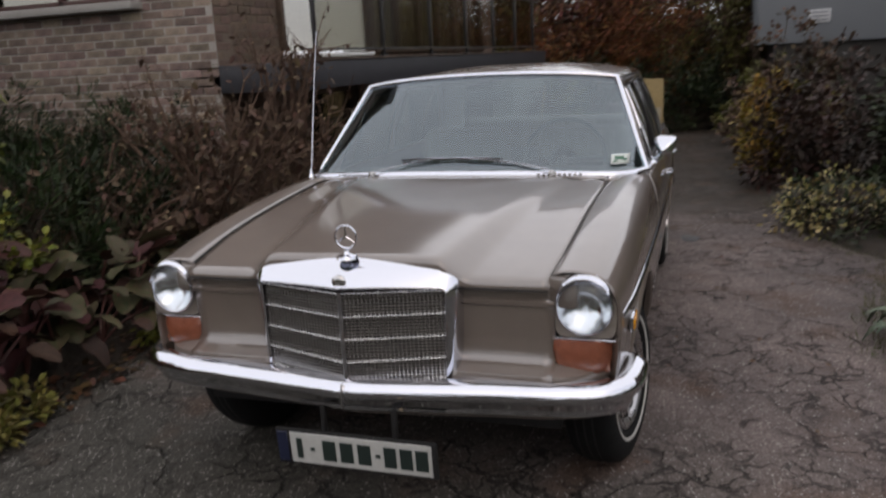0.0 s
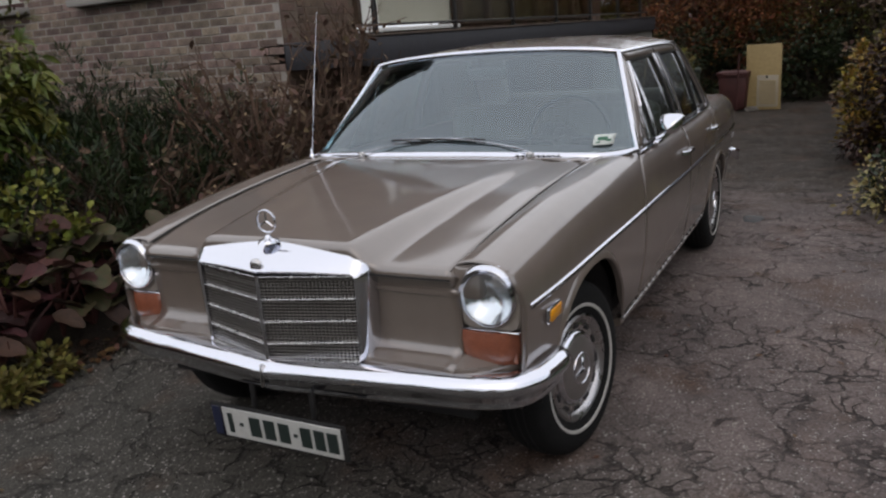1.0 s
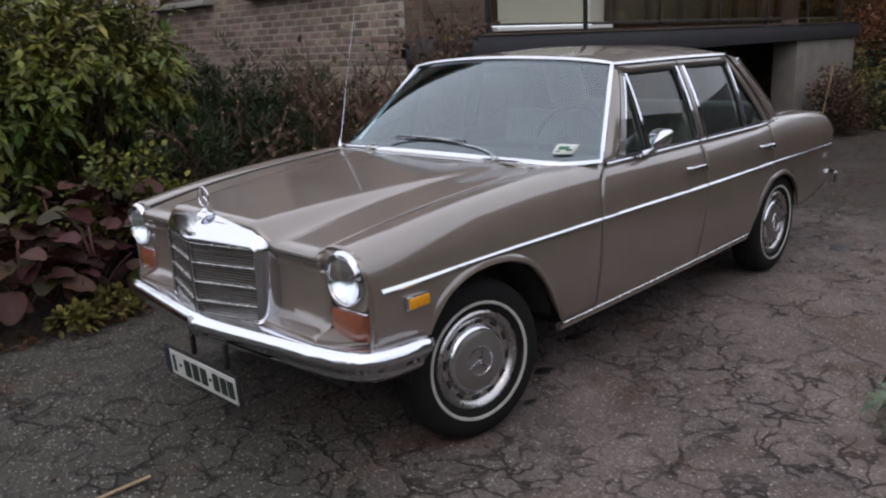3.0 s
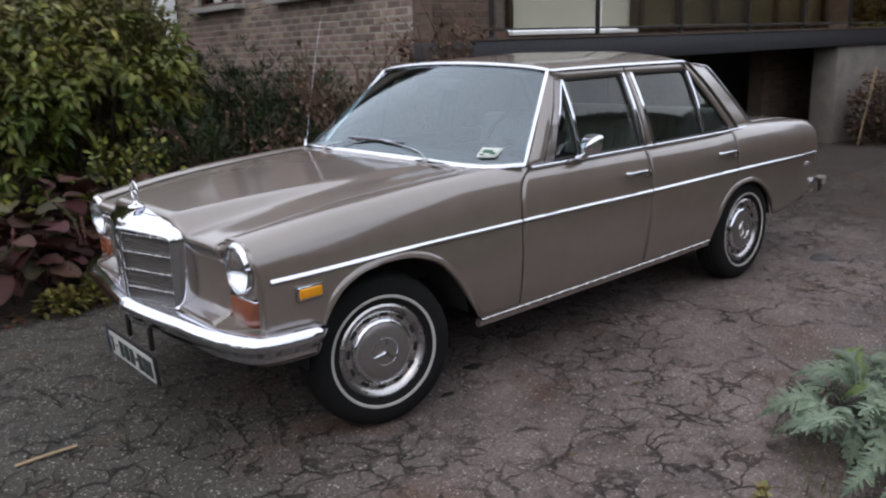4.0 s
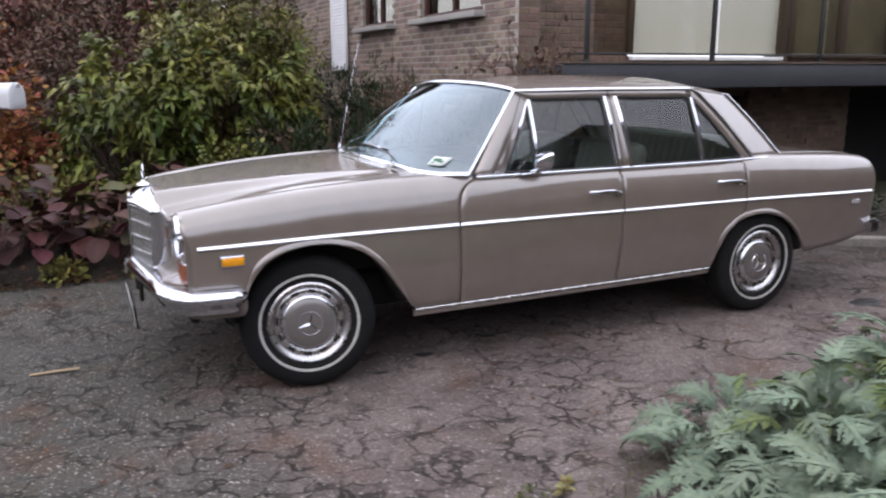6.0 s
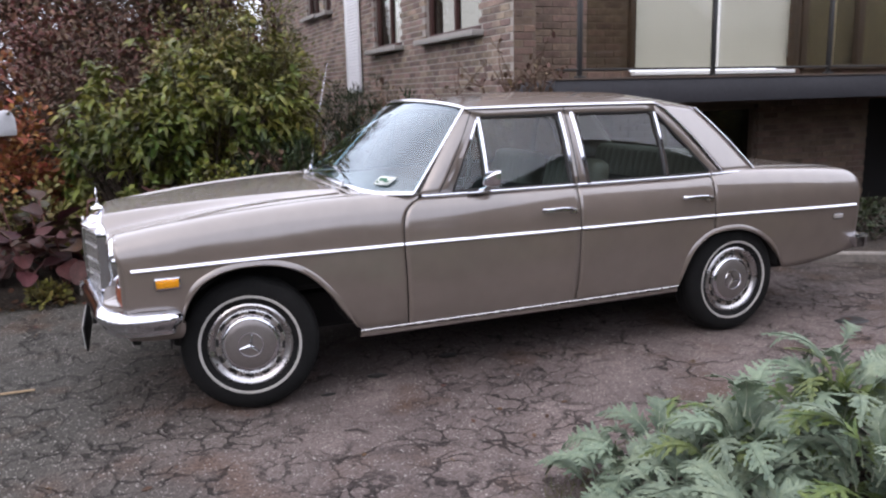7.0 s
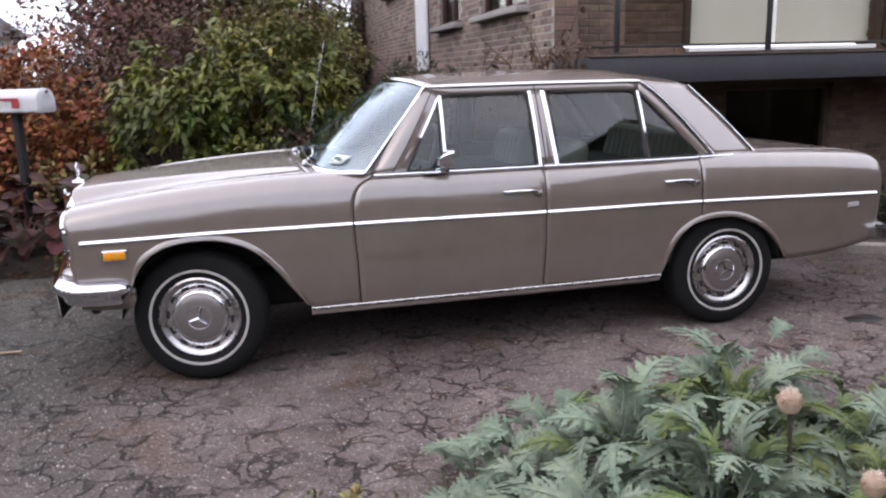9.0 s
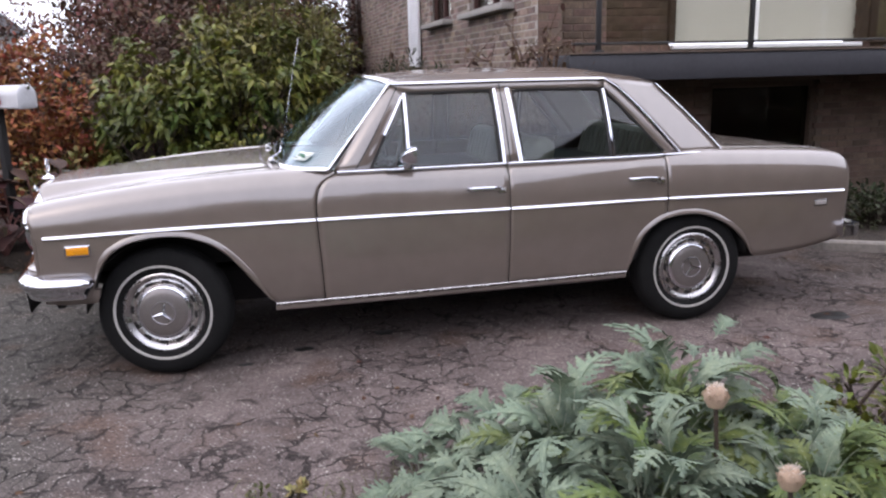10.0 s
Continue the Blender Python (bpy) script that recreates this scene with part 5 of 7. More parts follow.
def house_window(x0, x1, z0, z1, mullions, frame_mat, own, sill=True):
    """A window in the street wall."""
    w = thing("window", (0, 0, 0), "dark red-brown framed window with a stone sill", "window", kind="structure")
    y = WY + 0.09
    bars = [((x0 + x1) / 2, z0 + 0.03, x1 - x0, 0.06), ((x0 + x1) / 2, z1 - 0.03, x1 - x0, 0.06), (x0 + 0.035, (z0 + z1) / 2, 0.07, z1 - z0), (x1 - 0.035, (z0 + z1) / 2, 0.07, z1 - z0)]
    for k in range(mullions):
        xm = x0 + (x1 - x0) * (k + 1) / (mullions + 1)
        bars.append((xm, (z0 + z1) / 2, 0.06, z1 - z0))
    for x, z, a, c in bars:
        part("window_frame", rbox((x, y, z), (a, 0.07, c), 0.008), frame_mat, w)
    part("pane", rbox(((x0 + x1) / 2, y + 0.01, (z0 + z1) / 2), (x1 - x0 - 0.1, 0.006, z1 - z0 - 0.1), 0), PANE, w, smooth=False)
    if sill:
        part("window_sill", rbox(((x0 + x1) / 2, WY - 0.03, z0 - 0.035), (x1 - x0 + 0.14, 0.24, 0.07), 0.012), SILLSTONE, w)
    return w


for a, c, z0, z1 in ((SX0 + 4.95, SX0 + 6.05, 2.95, 3.75), (SX0 + 6.35, SX0 + 6.95, 2.92, 3.75), (SX0 + 9.45, SX0 + 10.75, 2.08, 3.35), (SX0 + 11.65, SX0 + 13.35, 2.08, 3.35), (SX0 + 0.8, SX0 + 2.0, 1.95, 3.3)):
    house_window(a, c, z0, z1, 1, REDWOOD, house)
SHUTTER = mat("bright_white_paint", (0.78, 0.79, 0.80), rough=0.5, vary=0.04, scale=4)
# white louvred shutter
sh = thing("shutter", (0, 0, 0), "white louvred shutter on the brick wall", "shutter")
for x in (-8.93, -8.22):
    part("stile", rbox((x, WY - 0.05, 2.45), (0.06, 0.04, 1.95), 0.006), SHUTTER, sh)
for z in (1.5, 3.4):
    part("rail", rbox((-8.575, WY - 0.05, z), (0.77, 0.04, 0.07), 0.006), SHUTTER, sh)
for k in range(36):
    part("louvre", rbox((-8.575, WY - 0.048, 1.56 + k * 0.05), (0.66, 0.012, 0.052), 0.003, 1, (-28, 0, 0)), SHUTTER, sh)
part("back", rbox((-8.575, WY - 0.022, 2.45), (0.7, 0.006, 1.9), 0), SHUTTER, sh, smooth=False)
part("corner_board", rbox((SX0 - 0.02, WY - 0.03, 2.0), (0.16, 0.10, 4.6), 0.01), WHITE, house)
# balcony
balcony = thing("balcony", (0, 0, 0), "long balcony with dark metal edge and railing", "balcony")
part("slab", rbox((-2.64, 8.37, 1.39), (1.12, 10.22, 0.20), 0.01), CONCRETE, balcony)
part("fascia", rbox((-2.055, 8.37, 1.385), (0.03, 10.34, 0.235), 0.008), FASCIA, balcony, "dark grey metal edge")
part("fascia", rbox((-2.60, 3.235, 1.385), (1.10, 0.03, 0.235), 0.008), FASCIA, balcony)
part("edge_flashing", rbox((-2.07, 8.37, 1.512), (0.10, 10.36, 0.016), 0.004), BROWNWOOD, balcony)
# thin sheet under the slab, much darker than its concrete
part("soffit", rbox((-2.62, 8.37, 1.279), (1.06, 10.2, 0.012), 0), mat("dark_soffit", (0.0352, 0.032, 0.0288), rough=0.9, vary=0.2), balcony, smooth=False)
for k in range(7):
    y = 3.50 + 1.53 * k
    post = part("post", rbox((-2.115, y, 1.98), (0.035, 0.045, 0.94), 0.006), RAILING, balcony)
    part("post_foot", rbox((-2.115, y, 1.528), (0.07, 0.09, 0.02), 0.004), RAILING, post)
SMOKED = glass_mat("smoked_balcony_glass", (0.74, 0.73, 0.68), 1.35)
for k in range(6):
    pn = part("glass_panel", rbox((-2.125, 4.295 + 1.53 * k, 2.02), (0.008, 1.43, 0.84), 0), SMOKED, balcony, "smoked glass railing panel", smooth=False)
    pn.visible_shadow = False
for z, w in ((1.597, 0.020), (2.44, 0.045)):
    part("rail", rbox((-2.115, 8.2, z), (0.035, 9.9, w), 0.006), RAILING, balcony)
# window with cream blinds
bw = thing("window", (0, 0, 0), "wide white window with cream blinds drawn down", "window", kind="structure")
part("blind", rbox((-3.20, 5.935, 2.40), (0.012, 2.28, 1.56), 0), BLIND, bw, "cream roller blind", smooth=False)
part("window_sill", rbox((-3.13, 5.935, 1.578), (0.12, 2.30, 0.045), 0.008), SHUTTER, bw)
for y in (4.775, 7.095):
    part("window_frame", rbox((-3.14, y, 2.40), (0.10, 0.07, 1.56), 0.008), BROWNWOOD, bw)
# brown timber front with tall panes
bt = thing("window", (0, 0, 0), "brown timber window front behind the railing", "window", kind="structure")
# pale tan sheet that brightens what is seen through the panes
part("backing", rbox((-3.30, 10.02, 2.4), (0.02, 5.6, 1.6), 0), mat("pale_backing", (0.58, 0.52, 0.43), rough=0.9, vary=0.12, scale=4), bt, smooth=False)
for k in range(7):
    part("mullion", rbox((-3.17, 7.26 + k * 0.92, 2.4), (0.09, 0.10, 1.6), 0.01), BROWNWOOD, bt)
for k in range(6):
    part("pane", rbox((-3.19, 7.72 + k * 0.92, 2.4), (0.006, 0.80, 1.5), 0), SMOKED, bt, smooth=False)
part("window_sill", rbox((-3.13, 10.02, 1.62), (0.12, 5.6, 0.05), 0.008), BROWNWOOD, bt)
# below the balcony: dark window, garage bay, end wall
lw = thing("window", (0, 0, 0), "dark basement window under the balcony", "window", kind="structure")
part("pane", rbox((-3.26, WY + 2.735, 0.45), (0.006, 1.37, 1.5), 0), PANE, lw, smooth=False)
# black sheet standing in for the unlit space behind the openings
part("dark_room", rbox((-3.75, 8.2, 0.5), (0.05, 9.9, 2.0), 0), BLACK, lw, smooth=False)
for y in (WY + 2.08, WY + 3.39):
    part("window_frame", rbox((-3.22, y, 0.45), (0.08, 0.06, 1.5), 0.006), BROWNWOOD, lw)
part("window_frame", rbox((-3.22, WY + 2.735, 1.17), (0.08, 1.37, 0.06), 0.006), BROWNWOOD, lw)
tagged(part("wall_end", rbox((-2.28, 12.15, 0.45), (0.37, 2.7, 1.66), 0.01), CONCRETE), "pale concrete end wall carrying the balcony", "wall", kind="structure")
tagged(part("kerb", sweep(np.array([(-1.7, 4.35, 0.03), (-0.42, 4.62, 0.03), (-0.10, 5.25, 0.02), (-0.40, 6.6, -0.02)]), box_prof(0.09, 0.10, 0.3)), CONCRETE), "low timber-brown edging along the bed", "kerb", kind="structure")
tagged(part("roof_house", rbox((-10.4, 8.5, 4.45), (15.4, 11.6, 0.3), 0.02), ROOFSLATE), "flat grey house roof", "roof", kind="structure")


# ---- foliage ----
def leaf_template(kind):
    if kind == "lance":      # long leaf folded along its rib
        T = [(0, 0, 0), (-0.16, 0.32, 0.04), (0.16, 0.32, 0.04), (0, 0.35, 0.0), (-0.17, 0.65, 0.02), (0.17, 0.65, 0.02), (0, 0.68, -0.02), (0, 1, -0.10)]
        F = [(0, 3, 1), (0, 2, 3), (1, 3, 6, 4), (3, 2, 5, 6), (4, 6, 7), (6, 5, 7)]
    elif kind == "oval":
        T = [(0, 0, 0), (-0.30, 0.35, 0.05), (0.30, 0.35, 0.05), (0, 0.4, 0), (-0.24, 0.75, 0.02), (0.24, 0.75, 0.02), (0, 1, -0.06)]
        F = [(0, 3, 1), (0, 2, 3), (1, 3, 6, 4), (3, 2, 5, 6)]
    elif kind == "needle":
        T = [(-0.07, 0, 0), (0.07, 0, 0), (0.06, 0.6, 0.02), (0, 1, -0.02), (-0.06, 0.6, 0.02)]
        F = [(0, 1, 2, 4), (4, 2, 3)]
    else:                    # grass blade
        T = [(-0.02, 0, 0), (0.02, 0, 0), (0.015, 0.5, 0.03), (-0.015, 0.5, 0.03), (0, 1, -0.12)]
        F = [(0, 1, 2, 3), (3, 2, 4)]
    return np.array(T, float), F


def leaves(P, D, size, kind, rnd, droop=0.25, twist=1.0):
    """Many leaves in one mesh: bases P, ways D, lengths."""
    T, F = leaf_template(kind)
    n = len(P)
    D = D / (np.linalg.norm(D, axis=1)[:, None] + 1e-9)
    up = np.tile((0, 0, 1.0), (n, 1)) + rnd.normal(0, 0.45 * twist, (n, 3))
    S = np.cross(D, up)
    S /= np.linalg.norm(S, axis=1)[:, None] + 1e-9
    N = np.cross(S, D)
    q = np.asarray(size)[:, None, None]
    V = P[:, None] + q * (S[:, None] * T[None, :, :1] + D[:, None] * T[None, :, 1:2] + N[:, None] * T[None, :, 2:])
    V[:, :, 2] -= droop * np.asarray(size)[:, None] * T[None, :, 1] ** 2 * rnd.uniform(0.2, 1.2, (n, 1))
    k = len(T)
    faces = [tuple(i * k + j for j in f) for i in range(n) for f in F]
    return V.reshape(-1, 3), faces


def shrub(name, at, radii, clumps, per, leaf, kind, material, stem_mat, label, seed, clump_r=0.16, spread=0.6, low=0.1, stems=True, group="",
          droop=0.25, core=0.5, category="shrub", whorl=False, hollow=0.12, bare=0.0):
    """A shrub or hedge piece: woody stems that end in whorls of leaves."""
    rnd = np.random.RandomState(seed)
    own = thing(name, at, label, category, group)
    d = rnd.normal(0, 1, (clumps * 3, 3))
    d /= np.linalg.norm(d, axis=1)[:, None]
    d[:, 2] = np.abs(d[:, 2]) * 0.9 + d[:, 2] * 0.1
    # hollows between the main boughs
    lump = np.array([noise.noise((x * 2.6 + seed, y * 2.6, z * 2.6)) for x, y, z in d])
    keep = (lump > -hollow) & ~((d[:, 2] < 0.35) & (rnd.uniform(0, 1, len(d)) < bare))
    d, lump = d[keep][:clumps], lump[keep][:clumps]
    clumps = len(d)
    r = core + (1 - core) * rnd.uniform(0, 1, clumps) ** 0.6
    r *= 1 + 0.08 * rnd.normal(0, 1, clumps) + 0.22 * lump
    full = d.copy()
    full[:, :2] *= ((1 - np.abs(d[:, 2]) ** 3.2) ** (1 / 3.2) / (np.hypot(d[:, 0], d[:, 1]) + 1e-6))[:, None]
    C = (0.45 * d + 0.55 * full) * r[:, None] * np.asarray(radii, float)
    C[:, 2] = np.maximum(C[:, 2], 0) + low
    P = np.repeat(C, per, 0)
    way = rnd.normal(0, 1, P.shape)
    way /= np.linalg.norm(way, axis=1)[:, None]
    out = np.repeat(d, per, 0)
    D = way + spread * out + (0, 0, 0.3)
    P = P + way * clump_r * rnd.uniform(0.1, 1, (len(P), 1))
    if whorl:
        # rosettes: leaves fan out round each shoot's end
        axis = out + (0, 0, 0.5) + np.repeat(rnd.normal(0, 0.35, C.shape), per, 0)
        axis /= np.linalg.norm(axis, axis=1)[:, None]
        D = way - axis * np.sum(way * axis, 1)[:, None]
        D /= np.linalg.norm(D, axis=1)[:, None] + 1e-9
        D = D + axis * rnd.uniform(-0.15, 0.9, (len(P), 1))
        P = np.repeat(C, per, 0) + axis * rnd.uniform(-0.06, 0.03, (len(P), 1))
    P[:, 2] = np.maximum(P[:, 2], 0.02)
    part("crown", leaves(P, D, leaf * rnd.uniform(0.6, 1.25, len(P)), kind, rnd, droop), material, own, smooth=False)
    if stems:
        bits = []
        for c in C[:: max(1, clumps // 45)]:
            b = np.array([rnd.normal(0, 0.08), rnd.normal(0, 0.08), -0.05])
            mid = (b + c) / 2 + rnd.normal(0, 0.06, 3)
            bits.append(tube(rounded([b, mid, c], 6), 0.014, 5, taper=np.linspace(1, 0.35, 6)))
        part("trunk", joined(*bits), stem_mat, own)
    return own


BARK = mat("brown_bark", (0.048, 0.03328, 0.02304), rough=0.9, vary=0.3, scale=14, bump=0.6)
TWIG = mat("reddish_twig_bark", (0.088, 0.050, 0.031), rough=0.85, vary=0.3, scale=12, bump=0.5)
CUTWOOD = mat("fresh_cut_wood", (0.352, 0.256, 0.1536), rough=0.8, vary=0.12)


def leafmat(name, c, second, island=0.45, rough=0.5, **kw):
    return mat(name, c, rough=rough, vary=0.15, scale=1.6, fine=20, second=second, island=island, spec=0.25, **kw)


RHODO = leafmat("rhododendron_leaf", (0.040, 0.060, 0.010), (0.150, 0.145, 0.024), rough=0.45)
RHODO2 = leafmat("olive_leaf", (0.158, 0.140, 0.036), (0.064, 0.064, 0.019), rough=0.55)
YEW = leafmat("dark_yew", (0.012, 0.023, 0.006), (0.020, 0.030, 0.008))
BEECH = leafmat("copper_beech_leaf", (0.265, 0.104, 0.040), (0.14, 0.050, 0.021), rough=0.6)
RUST = leafmat("rusty_autumn_leaf", (0.175, 0.066, 0.022), (0.080, 0.034, 0.014), rough=0.65)
REDLEAF = leafmat("dark_red_leaf", (0.120, 0.046, 0.030), (0.060, 0.032, 0.022), rough=0.6)
YELLOW = leafmat("yellow_autumn_leaf", (0.1536, 0.128, 0.0352), (0.0768, 0.0768, 0.0192))
GOLD = leafmat("golden_autumn_leaf", (0.21, 0.130, 0.020), (0.08, 0.060, 0.014))
PALE = leafmat("pale_dry_leaf", (0.260, 0.215, 0.085), (0.120, 0.105, 0.040))
DARKGREEN = leafmat("dark_green_leaf", (0.014, 0.024, 0.009), (0.023, 0.028, 0.009))
GRASS = leafmat("grass_blade", (0.0608, 0.0736, 0.02432), (0.0896, 0.0832, 0.0384), rough=0.6)
DARKRED = leafmat("dark_maroon_leaf", (0.034, 0.015, 0.011), (0.020, 0.014, 0.009))
DRYBROWN = leafmat("dry_brown_leaf", (0.082, 0.048, 0.029), (0.056, 0.034, 0.021), rough=0.65)

# tall evergreen shrubs beside the house
for at, rad, n, m, sd in (((-3.78, 0.42, 0.12), (0.82, 0.90, 1.55), 330, RHODO, 11), ((-3.85, -0.36, 0.1), (0.85, 0.66, 1.30), 250, RHODO, 12), ((-5.0, 0.90, 0.1), (1.1, 0.75, 2.15), 420, RHODO2, 13),
                          ((-4.75, 0.42, 0.1), (1.1, 0.62, 2.10), 380, RHODO2, 14), ((-5.6, -0.6, 0.1), (1.1, 0.8, 1.75), 320, DRYBROWN, 15), ((-4.25, 0.88, 0.1), (0.80, 0.56, 1.95), 260, RHODO2, 16)):
    big = m is RHODO
    shrub("evergreen_shrub", at, rad, int(n * 1.25) if big else n, 14 if big else 20, 0.112 if big else 0.080, "lance", m, BARK,
          "tall evergreen shrub with glossy yellow-green leaves" if big else "tall olive-green shrub with small leaves" if m is RHODO2 else "tall shrub with dull brown leaves", sd, 0.09 if big else 0.15, 0.7, 0.32,
          group="evergreen shrubs", whorl=big, droop=0.5, core=0.70 if big else 0.55, bare=0.55, hollow=0.0 if big else 0.10)
# yew hedge in front of the brick wall
for k in range(5):
    shrub("yew_hedge", (-3.1 - 0.8 * k, 2.45, 0.1), (0.62, 0.5, 1.16 + 0.03 * k), 200, 30, 0.085, "needle", YEW, BARK, "dark green hedge before the brick wall", 30 + k, 0.11, 0.8, 0.1, group="hedge row", category="hedge")
for x, y, sd in ((-2.95, 1.75, 36), (-3.35, 1.45, 37), (-2.85, 0.85, 38)):
    shrub("yew_hedge", (x, y, 0.1), (0.5, 0.5, 0.85), 130, 30, 0.085, "needle", YEW, BARK, "dark green yew behind the bergenias", sd, 0.11, 0.8, 0.1, group="hedge row", category="hedge")
# copper beech hedge by the mailbox
for k in range(4):
    shrub("beech_hedge", (-4.35 - 0.35 * k, -1.75 - 0.75 * k, 0.05), (0.62, 0.68, 1.55), 260, 26, 0.070, "oval", BEECH, BARK, "copper beech hedge with dry orange-brown leaves", 40 + k, 0.15, 0.5, 0.12, group="beech hedge", category="hedge")


# pruned brown shrub: bare stems with pale cut ends
def pruned_shrub(at, n, seed, reach, height):
    rnd = np.random.RandomState(seed)
    own = thing("pruned_shrub", at, "hard-pruned brown shrub with pale cut ends", "shrub", "pruned shrubs")
    twigs, tips = [], []
    for k in range(n):
        a = rnd.uniform(0, 2 * math.pi)
        out = rnd.uniform(0.25, 1.0) * reach
        h = height * rnd.uniform(0.5, 1.0) * (1 - 0.35 * (out / reach) ** 2)
        end = np.array([out * math.cos(a) * 1.15, out * math.sin(a) * 1.15, h])
        b = np.array([rnd.normal(0, 0.10), rnd.normal(0, 0.10), -0.04])
        p = rounded([b, b * 0.5 + end * 0.45 + (0, 0, 0.12) + rnd.normal(0, 0.05, 3), end], 8)
        r = rnd.uniform(0.007, 0.015)
        stem = part("stem", tube(p, r, 6, taper=np.linspace(1.3, 0.75, 8)), TWIG, own)
        way = p[-1] - p[-2]
        way /= np.linalg.norm(way)
        part("cut_end", tube([p[-1] - way * 0.002, p[-1] + way * 0.006], r * 0.78, 8), CUTWOOD, stem, "pale cut wood")
        for q in range(rnd.randint(9, 16)):
            i = rnd.randint(3, 8)
            d = way + rnd.normal(0, 0.7, 3)
            d /= np.linalg.norm(d)
            ln = rnd.uniform(0.12, 0.38)
            e = p[i] + d * ln + (0, 0, 0.04)
            twigs.append(tube([p[i], (p[i] + e) / 2 + rnd.normal(0, 0.015, 3), e], 0.0052, 4, taper=(1, 0.7, 0.35)))
            tips += [p[i] + d * ln * f for f in (0.4, 0.7, 1.0)]
    ob = part("twig_work", joined(*twigs), TWIG, own)
    ob["kind"] = "stuff"
    T = np.array(tips)
    T = T[rnd.uniform(0, 1, len(T)) < 0.75]
    lf = part("dry_leaf_work", leaves(T, rnd.normal(0, 1, T.shape) - (0, 0, 0.3), rnd.uniform(0.035, 0.075, len(T)), "oval", rnd), DRYBROWN, own, smooth=False)
    lf["kind"] = "stuff"


pruned_shrub((-2.35, 2.15, 0.08), 36, 5, 0.95, 1.50)
pruned_shrub((-2.15, 2.9, 0.08), 26, 6, 0.62, 1.66)
pruned_shrub((-2.75, 1.35, 0.08), 20, 7, 0.70, 1.12)


# broad-leaved bergenia along the drive's edge
def bergenia_leaf(seed):
    rnd = np.random.RandomState(seed)
    rows = []
    cup, curl = rnd.uniform(0.10, 0.22), rnd.uniform(0.12, 0.30)
    for t in np.linspace(0, 1, 8):
        w = 0.40 * (math.sin(math.pi * min(1, t * 0.82 + 0.10)) ** 0.75) if t > 0 else 0.03
        if t == 1:
            w = 0.14
        u = np.linspace(-1, 1, 7)
        ruff = 0.025 * np.sin(t * 14 + seed) * np.abs(u) ** 2
        rows.append(np.stack([u * w, np.full(7, t), cup * (np.abs(u) ** 2) * w * 2 - curl * t ** 2.2 + ruff], 1))
    return sheet(np.array(rows))


BERG = [mat("bergenia_red_leaf", (0.054, 0.0200, 0.0165), rough=0.6, vary=0.3, scale=9, fine=45, second=(0.032, 0.0135, 0.0105), objrand=0.5, spec=0.22),
        mat("bergenia_green_leaf", (0.0384, 0.04608, 0.0192), rough=0.58, vary=0.3, scale=9, fine=45, second=(0.064, 0.0448, 0.0256), objrand=0.4, spec=0.22)]
BERG_STALK = mat("bergenia_stalk", (0.1024, 0.0384, 0.032), rough=0.6, vary=0.2)
berg_mesh = {}
rb = random.Random(4)


def bergenia(x, y, n, green, size, tall):
    own = thing("bergenia", (x, y, 0.06), "bergenia with broad leaves turned dark red" if not green else "bergenia with broad dull green leaves", "plant", "bergenias")
    for k in range(n):
        v = rb.randrange(5)
        m = 1 if rb.random() < green else 0
        if (v, m) not in berg_mesh:
            first = part("leaf", bergenia_leaf(v), BERG[m], own)
            berg_mesh[(v, m)] = first.data
            ob = first
        else:
            ob = new("leaf", berg_mesh[(v, m)])
            ob.parent = own
        a = rb.uniform(0, 360)
        ring_ = rb.random()
        h = tall * (1.0 - 0.65 * ring_) * rb.uniform(0.8, 1.15)
        r = 0.05 + 0.22 * ring_
        s = size * rb.uniform(0.75, 1.2)
        ob.matrix_basis = pose(r * math.cos(radians(a)), r * math.sin(radians(a)), h, 0, 0, a - 90) @ pose(0, 0, 0, rb.uniform(5, 55) - 50 * ring_, rb.uniform(-25, 25), 0) @ Matrix.Scale(s, 4)
        if k % 3 == 0:
            p = np.array([(0, 0, 0), (r * 0.4 * math.cos(radians(a)), r * 0.4 * math.sin(radians(a)), h * 0.6), (r * math.cos(radians(a)), r * math.sin(radians(a)), h)])
            part("stalk", tube(rounded(p, 5), 0.008, 5), BERG_STALK, own)


for k in range(26):
    y = -2.2 + 0.125 * k + rb.uniform(-0.05, 0.05)
    x = -1.98 - rb.uniform(0, 0.18) - (0.38 if k % 2 else 0)
    bergenia(x, y, 16, (0.35 if k % 2 and y > -1.2 else 0.06) if y < 0.25 else 0.55, 0.180, (0.42 if k % 2 == 0 else 0.60) if y < 0.4 else 0.42)
for k in range(6):
    bergenia(-2.0 - rb.uniform(0, 0.5), 1.1 + 0.17 * k, 7, 0.75, 0.17, 0.30)

# low pale-green tufts at the bed's edge
for x, y, s in ((-1.74, -0.52, 1), (-1.80, -0.25, 2), (-1.76, -1.75, 3), (-1.85, 0.75, 4), (-1.78, -1.05, 5), (-1.84, 1.6, 6)):
    shrub("edge_tuft", (x, y, 0.02), (0.10, 0.12, 0.12), 26, 9, 0.05, "oval", YELLOW if s != 4 else RHODO, BARK, "low yellow-green tuft at the bed's edge", 60 + s, 0.05, 0.6, 0.02, stems=False, group="edge tufts", category="plant")
shrub("small_shrub", (-2.55, 0.25, 0.25), (0.32, 0.42, 0.55), 90, 12, 0.055, "oval", RHODO, BARK, "small light-green shrub behind the bergenias", 71, 0.07, 0.6, 0.1)
